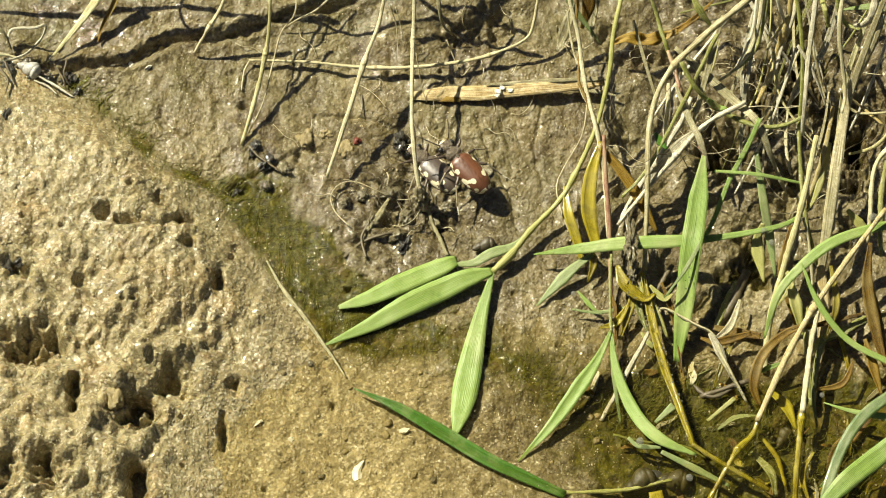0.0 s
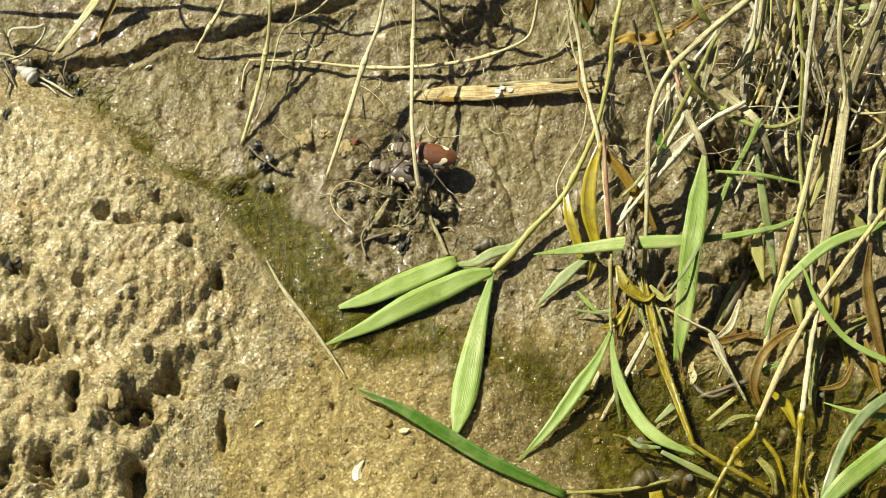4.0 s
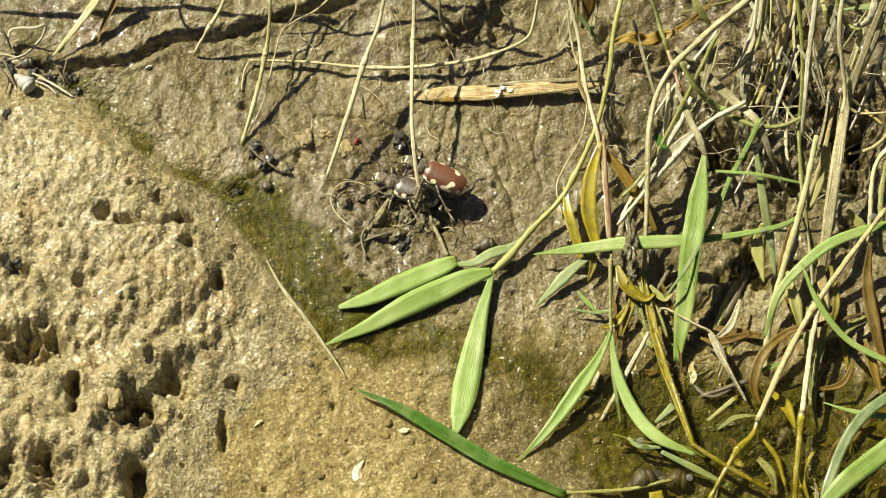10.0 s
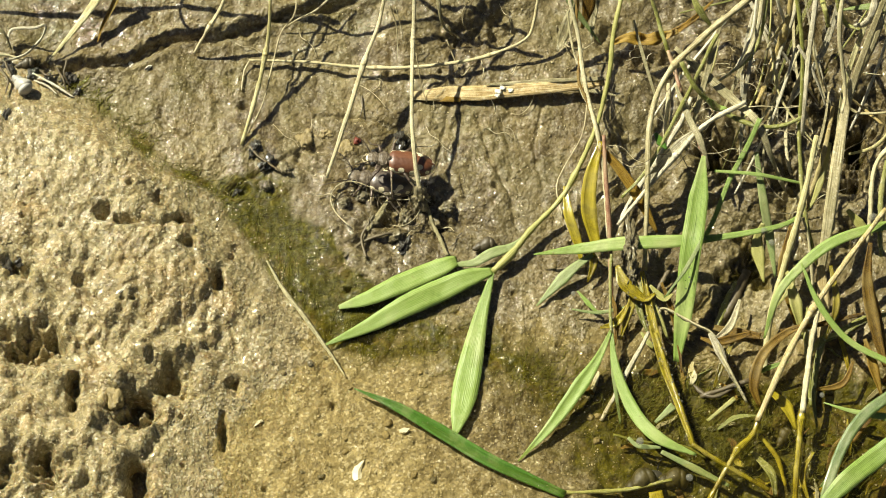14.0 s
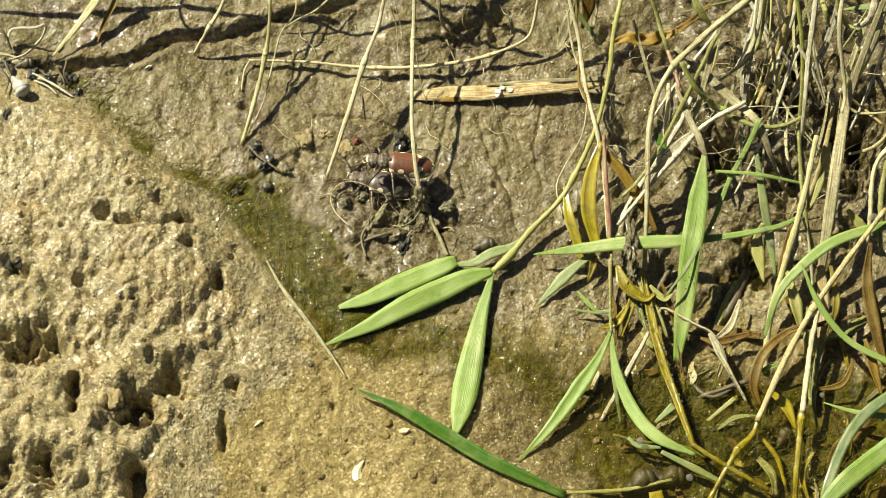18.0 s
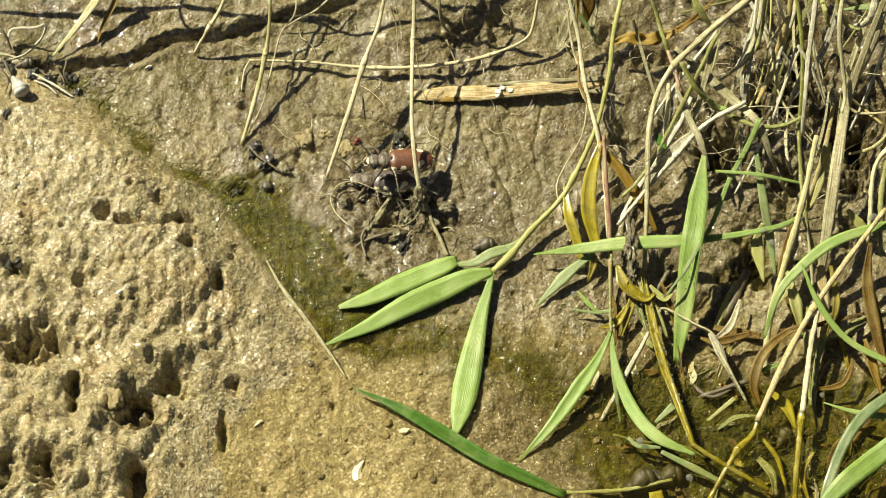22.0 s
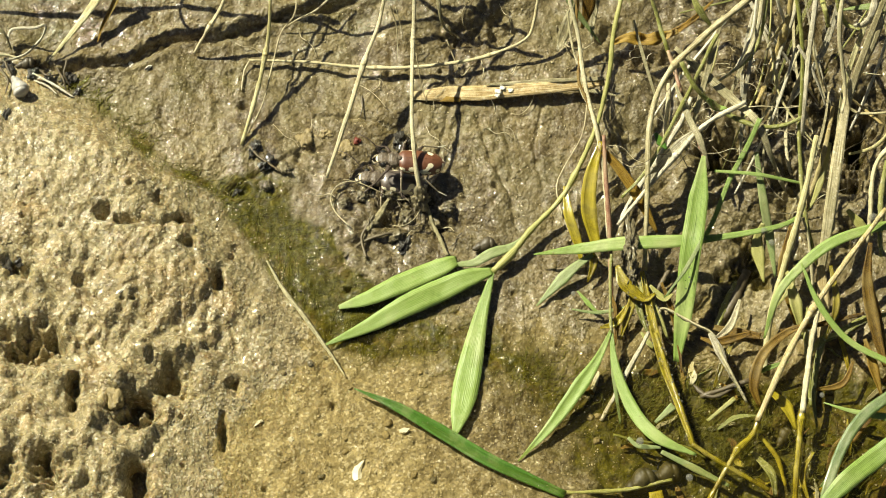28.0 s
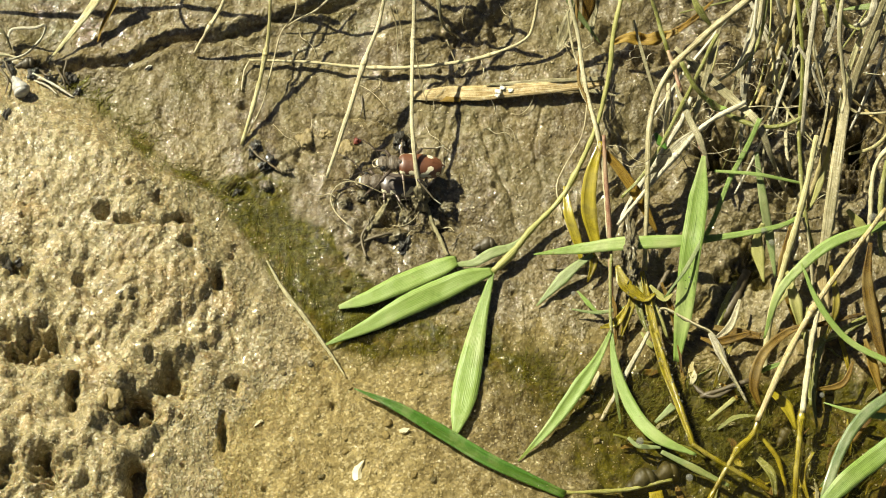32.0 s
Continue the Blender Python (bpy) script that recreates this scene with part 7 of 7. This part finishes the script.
def motions():
    walk(male, [
        (0.0, mm_pose(2.6, 15.0, 8.5, 0, -10, 133)),
        (1.0, mm_pose(2.5, 15.0, 8.5, 0, -9, 134)),
        (1.5, mm_pose(2.2, 14.9, 8.4, 0, -9, 136)),
        (2.0, mm_pose(1.2, 16.1, 8.4, 0, -9, 141)),
        (2.5, mm_pose(1.3, 16.1, 8.4, 0, -9, 141)),
        (3.0, mm_pose(1.1, 16.1, 8.5, 0, -9, 141)),
        (3.3, mm_pose(-1.0, 16.4, 8.6, 0, -10, 147)),
        (3.5, mm_pose(-5.8, 16.5, 8.5, 0, -9, 175)),
        (5.5, mm_pose(-4.7, 16.0, 8.4, 0, -9, 156)),
        (6.0, mm_pose(-9.2, 17.1, 8.4, 0, -9, 176)),
        (6.5, mm_pose(-5.9, 14.8, 8.4, 0, -9, 158)),
        (7.0, mm_pose(-4.2, 13.2, 8.4, 0, -9, 152)),
        (7.5, mm_pose(-5.9, 14.7, 8.4, 0, -9, 164)),
        (8.0, mm_pose(-3.3, 13.5, 8.4, 0, -9, 158)),
        (8.5, mm_pose(-6.2, 14.6, 8.4, 0, -9, 161)),
        (9.0, mm_pose(-3.0, 13.0, 8.4, 0, -9, 153)),
        (9.5, mm_pose(-3.1, 12.6, 8.4, 0, -9, 156)),
        (10.0, mm_pose(-3.3, 12.6, 8.4, 0, -9, 156)),
        (10.2, mm_pose(-5.7, 13.5, 8.5, 0, -9, 162)),
        (10.5, mm_pose(-8.6, 14.2, 8.4, 0, -9, 175)),
        (10.8, mm_pose(-6.2, 13.8, 8.4, 0, -9, 165)),
        (11.0, mm_pose(-4.1, 13.3, 8.4, 0, -9, 157)),
        (11.5, mm_pose(-5.5, 13.7, 8.4, 0, -9, 152)),
        (11.7, mm_pose(-8.3, 14.3, 8.4, 0, -9, 168)),
        (12.0, mm_pose(-10.0, 14.6, 8.3, 0, -9, 176)),
        (12.5, mm_pose(-9.3, 14.6, 8.4, 0, -9, 176)),
        (12.8, mm_pose(-7.3, 14.1, 8.4, 0, -9, 160)),
        (13.0, mm_pose(-5.2, 13.4, 8.4, 0, -9, 152)),
        (13.2, mm_pose(-7.7, 13.9, 8.4, 0, -9, 164)),
        (13.5, mm_pose(-9.8, 14.4, 8.4, 0, -9, 180)),
        (14.0, mm_pose(-10.4, 14.4, 8.4, 0, -9, 177)),
        (14.5, mm_pose(-9.7, 14.4, 8.4, 0, -9, 177)),
        (16.5, mm_pose(-10.1, 14.3, 8.4, 0, -9, 176)),
        (17.0, mm_pose(-10.0, 14.1, 8.4, 0, -9, 177)),
        (17.5, mm_pose(-6.3, 13.2, 8.4, 0, -9, 156)),
        (17.8, mm_pose(-9.0, 13.8, 8.5, 0, -9, 170)),
        (18.0, mm_pose(-10.4, 14.1, 8.4, 0, -9, 176)),
        (18.5, mm_pose(-11.4, 13.9, 8.4, 0, -9, 186)),
        (18.8, mm_pose(-8.0, 13.9, 8.4, 0, -9, 164)),
        (19.0, mm_pose(-6.2, 13.9, 8.4, 0, -9, 155)),
        (19.5, mm_pose(-6.1, 13.4, 8.4, 0, -9, 153)),
        (19.8, mm_pose(-8.7, 14.3, 8.4, 0, -9, 169)),
        (20.0, mm_pose(-10.4, 14.9, 8.4, 0, -9, 177)),
        (20.5, mm_pose(-10.4, 14.6, 8.4, 0, -9, 179)),
        (20.8, mm_pose(-7.6, 14.1, 8.4, 0, -9, 167)),
        (21.0, mm_pose(-5.5, 13.9, 8.4, 0, -9, 160)),
        (21.5, mm_pose(-5.5, 14.0, 8.4, 0, -9, 161)),
        (22.0, mm_pose(-10.3, 14.4, 8.4, 0, -9, 187)),
        (22.3, mm_pose(-6.9, 13.9, 8.4, 0, -9, 164)),
        (22.5, mm_pose(-5.0, 13.3, 8.4, 0, -9, 156)),
        (22.8, mm_pose(-7.9, 14.0, 8.4, 0, -9, 171)),
        (23.0, mm_pose(-9.8, 14.4, 8.4, 0, -9, 180)),
        (23.3, mm_pose(-6.7, 13.8, 8.4, 0, -9, 162)),
        (23.5, mm_pose(-4.3, 13.3, 8.4, 0, -9, 153)),
        (23.8, mm_pose(-8.9, 13.9, 8.4, 0, -9, 177)),
        (24.0, mm_pose(-10.5, 14.0, 8.3, 0, -8, 191)),
        (24.3, mm_pose(-7.1, 13.6, 8.5, 0, -9, 169)),
        (24.5, mm_pose(-4.6, 13.1, 8.4, 0, -9, 159)),
        (25.0, mm_pose(-6.7, 15.4, 8.4, 0, -9, 181)),
        (25.5, mm_pose(-4.6, 13.5, 8.4, 0, -9, 159)),
        (27.5, mm_pose(-6.1, 14.2, 8.4, 0, -9, 168)),
        (27.8, mm_pose(-5.9, 14.5, 8.4, 0, -9, 169)),
        (28.0, mm_pose(-8.5, 14.4, 8.4, 0, -9, 180)),
        (28.3, mm_pose(-9.1, 15.1, 8.3, 0, -9, 177)),
        (28.6, mm_pose(-10.5, 15.0, 8.3, 0, -8, 191)),
        (29.0, mm_pose(-9.3, 15.2, 8.3, 0, -9, 184)),
        (29.3, mm_pose(-6.1, 14.0, 8.4, 0, -9, 162)),
        (30.0, mm_pose(-6.3, 14.2, 8.4, 0, -9, 162)),
        (30.3, mm_pose(-5.8, 14.0, 8.4, 0, -9, 161)),
        (30.6, mm_pose(-9.5, 14.8, 8.3, 0, -9, 181)),
        (31.0, mm_pose(-10.6, 15.1, 8.3, 0, -9, 184)),
        (31.3, mm_pose(-10.2, 14.9, 8.3, 0, -9, 184)),
        (31.6, mm_pose(-6.3, 13.8, 8.4, 0, -9, 155)),
        (31.8, mm_pose(-6.3, 13.6, 8.4, 0, -9, 158)),
        (32.0, mm_pose(-8.5, 13.6, 8.4, 0, -9, 181)),
    ])
    walk(female, [
        (0.0, mm_pose(-3.5, 17.4, 3.3, 0, -4, 135)),
        (1.0, mm_pose(-3.6, 17.3, 3.3, 0, -4, 136)),
        (1.5, mm_pose(-3.8, 16.9, 3.3, 0, -4, 138)),
        (2.0, mm_pose(-4.8, 17.5, 3.3, 0, -4, 143)),
        (2.5, mm_pose(-4.7, 17.4, 3.3, 0, -4, 143)),
        (3.0, mm_pose(-4.9, 17.5, 3.3, 0, -4, 143)),
        (3.3, mm_pose(-6.8, 17.3, 3.3, 0, -4, 149)),
        (3.5, mm_pose(-9.6, 15.6, 3.3, 0, -4, 169)),
        (5.5, mm_pose(-10.3, 15.7, 3.3, 0, -4, 158)),
        (6.0, mm_pose(-12.9, 16.1, 3.3, 0, -4, 170)),
        (6.5, mm_pose(-11.3, 14.3, 3.3, 0, -4, 160)),
        (7.0, mm_pose(-9.9, 13.3, 3.3, 0, -4, 154)),
        (7.5, mm_pose(-10.7, 14.1, 3.3, 0, -4, 166)),
        (8.0, mm_pose(-8.7, 13.1, 3.3, 0, -4, 160)),
        (8.5, mm_pose(-11.4, 14.1, 3.3, 0, -4, 163)),
        (9.0, mm_pose(-8.6, 13.0, 3.3, 0, -4, 155)),
        (9.5, mm_pose(-8.7, 12.2, 3.3, 0, -4, 158)),
        (10.0, mm_pose(-8.9, 12.2, 3.3, 0, -4, 158)),
        (10.2, mm_pose(-10.8, 13.0, 3.3, 0, -4, 164)),
        (10.5, mm_pose(-12.4, 13.2, 3.3, 0, -4, 169)),
        (10.8, mm_pose(-10.9, 13.1, 3.3, 0, -4, 167)),
        (11.0, mm_pose(-9.6, 12.9, 3.3, 0, -4, 159)),
        (11.5, mm_pose(-11.2, 13.8, 3.3, 0, -4, 154)),
        (11.7, mm_pose(-12.7, 13.5, 3.3, 0, -4, 162)),
        (12.0, mm_pose(-13.6, 13.5, 3.3, 0, -4, 170)),
        (12.5, mm_pose(-13.0, 13.6, 3.3, 0, -4, 170)),
        (12.8, mm_pose(-12.5, 13.6, 3.3, 0, -4, 162)),
        (13.0, mm_pose(-11.0, 13.6, 3.3, 0, -4, 154)),
        (13.2, mm_pose(-12.5, 13.3, 3.3, 0, -4, 166)),
        (13.5, mm_pose(-13.1, 13.3, 3.3, 0, -4, 174)),
        (14.0, mm_pose(-13.9, 13.3, 3.3, 0, -4, 171)),
        (14.5, mm_pose(-13.3, 13.3, 3.3, 0, -4, 171)),
        (16.5, mm_pose(-13.7, 13.3, 3.3, 0, -4, 170)),
        (17.0, mm_pose(-13.5, 13.1, 3.3, 0, -4, 171)),
        (17.5, mm_pose(-11.9, 12.8, 3.3, 0, -4, 158)),
        (17.8, mm_pose(-13.2, 13.0, 3.3, 0, -4, 164)),
        (18.0, mm_pose(-14.1, 13.1, 3.3, 0, -4, 170)),
        (18.5, mm_pose(-14.5, 12.6, 3.3, 0, -4, 180)),
        (18.8, mm_pose(-12.8, 13.3, 3.3, 0, -4, 166)),
        (19.0, mm_pose(-11.9, 13.7, 3.3, 0, -4, 157)),
        (19.5, mm_pose(-11.8, 13.4, 3.3, 0, -4, 155)),
        (19.8, mm_pose(-13.1, 13.5, 3.3, 0, -4, 163)),
        (20.0, mm_pose(-13.9, 13.8, 3.3, 0, -4, 171)),
        (20.5, mm_pose(-13.8, 13.5, 3.3, 0, -4, 173)),
        (20.8, mm_pose(-12.1, 13.4, 3.3, 0, -4, 169)),
        (21.0, mm_pose(-10.8, 13.4, 3.3, 0, -4, 162)),
        (21.5, mm_pose(-10.6, 13.5, 3.3, 0, -4, 163)),
        (22.0, mm_pose(-13.4, 13.1, 3.3, 0, -4, 181)),
        (22.3, mm_pose(-11.7, 13.3, 3.3, 0, -4, 166)),
        (22.5, mm_pose(-10.6, 13.0, 3.3, 0, -4, 158)),
        (22.8, mm_pose(-12.0, 13.1, 3.3, 0, -4, 165)),
        (23.0, mm_pose(-13.1, 13.2, 3.3, 0, -4, 174)),
        (23.3, mm_pose(-11.8, 13.3, 3.3, 0, -4, 164)),
        (23.5, mm_pose(-10.0, 13.2, 3.3, 0, -4, 155)),
        (23.8, mm_pose(-12.4, 12.8, 3.3, 0, -4, 171)),
        (24.0, mm_pose(-13.6, 12.7, 3.3, 0, -4, 185)),
        (24.3, mm_pose(-11.5, 12.8, 3.3, 0, -4, 163)),
        (24.5, mm_pose(-10.0, 12.7, 3.3, 0, -4, 161)),
        (25.0, mm_pose(-10.0, 14.2, 3.3, 0, -4, 175)),
        (25.5, mm_pose(-10.0, 13.0, 3.3, 0, -4, 161)),
        (27.5, mm_pose(-10.5, 13.4, 3.3, 0, -4, 170)),
        (27.8, mm_pose(-10.3, 13.7, 3.3, 0, -4, 163)),
        (28.0, mm_pose(-11.8, 13.2, 3.3, 0, -4, 174)),
        (28.3, mm_pose(-12.6, 14.0, 3.3, 0, -4, 171)),
        (28.6, mm_pose(-13.6, 13.7, 3.3, 0, -4, 185)),
        (29.0, mm_pose(-12.5, 13.9, 3.3, 0, -4, 178)),
        (29.3, mm_pose(-11.1, 13.5, 3.3, 0, -4, 164)),
        (30.0, mm_pose(-11.3, 13.6, 3.3, 0, -4, 164)),
        (30.3, mm_pose(-11.0, 13.5, 3.3, 0, -4, 163)),
        (30.6, mm_pose(-12.8, 13.6, 3.3, 0, -4, 175)),
        (31.0, mm_pose(-13.8, 13.8, 3.3, 0, -4, 178)),
        (31.3, mm_pose(-13.3, 13.7, 3.3, 0, -4, 178)),
        (31.6, mm_pose(-12.0, 13.6, 3.3, 0, -4, 157)),
        (31.8, mm_pose(-11.7, 13.2, 3.3, 0, -4, 160)),
        (32.0, mm_pose(-11.8, 12.5, 3.3, 0, -4, 175)),
    ])
    walk(pale_snail, [
        (0.0, mm_pose(-80.6, 36.3, 7.4, 0, 0, -25)),
        (2.0, mm_pose(-80.8, 35.8, 7.3, 0, 0, -30)),
        (5.5, mm_pose(-80.9, 34.3, 7.8, 0, 0, -35)),
        (7.0, mm_pose(-80.9, 33.3, 8.2, 0, 0, -35)),
        (9.0, mm_pose(-81.1, 32.7, 8.4, 0, 0, -38)),
        (13.0, mm_pose(-81.6, 32.1, 8.7, 0, 0, -45)),
        (17.0, mm_pose(-82.0, 31.5, 9.0, 0, 0, -52)),
        (20.0, mm_pose(-82.1, 31.3, 9.0, 0, 0, -56)),
        (25.0, mm_pose(-82.2, 31.3, 9.1, 0, 0, -60)),
        (32.0, mm_pose(-82.1, 31.3, 9.0, 0, 0, -60)),
    ])
    walk(crawling_snail, [
        (0.0, mm_pose(42.5, -47.9, -3.0, 0, 0, -0)),
        (5.5, mm_pose(42.7, -47.9, -3.0, 0, 0, -3)),
        (9.0, mm_pose(42.4, -48.0, -3.0, 0, 0, 5)),
        (13.0, mm_pose(42.2, -47.9, -3.0, 0, 0, 12)),
        (17.0, mm_pose(41.9, -47.5, -2.8, 0, 0, 20)),
        (21.0, mm_pose(41.5, -47.5, -2.8, 0, 0, 24)),
        (25.0, mm_pose(41.1, -47.3, -2.7, 0, 0, 28)),
        (32.0, mm_pose(40.6, -47.2, -2.6, 0, 0, 30)),
    ])
    walk(fly, [
        (0.0, mm_pose(111.8, -28.1, 1.0, 0, 0, 168)),
        (9.2, mm_pose(111.8, -28.1, 1.0, 0, 0, 168)),
        (9.3, mm_pose(104.5, -29.5, 14.0, 0, 0, 168)),
        (9.4, mm_pose(74.1, -31.0, 26.0, 0, 0, 168)),
        (9.5, mm_pose(-17.1, -21.4, 26.0, 0, 0, 168)),
        (9.6, mm_pose(-116.9, -9.1, 18.0, 0, 0, 168)),
        (9.7, mm_pose(-128.6, -3.9, 10.4, 0, 0, 168)),
        (32.0, mm_pose(-128.6, -3.9, 10.4, 0, 0, 168)),
    ])
    # legs step and brace as the pair rocks
    for legs, amount in ((male_legs, 7.0), (female_legs, 10.0)):
        for k, (leg, base, side, x0) in enumerate(legs):
            rng = random.Random(80 + k)
            rows = []
            for j in range(33):
                swing, lift = rng.uniform(-amount, amount), rng.uniform(-3.0, 3.0)
                rows.append((float(j), mm_pose(*base, lift * side, 0, swing)))
            walk(leg, rows)


motions()
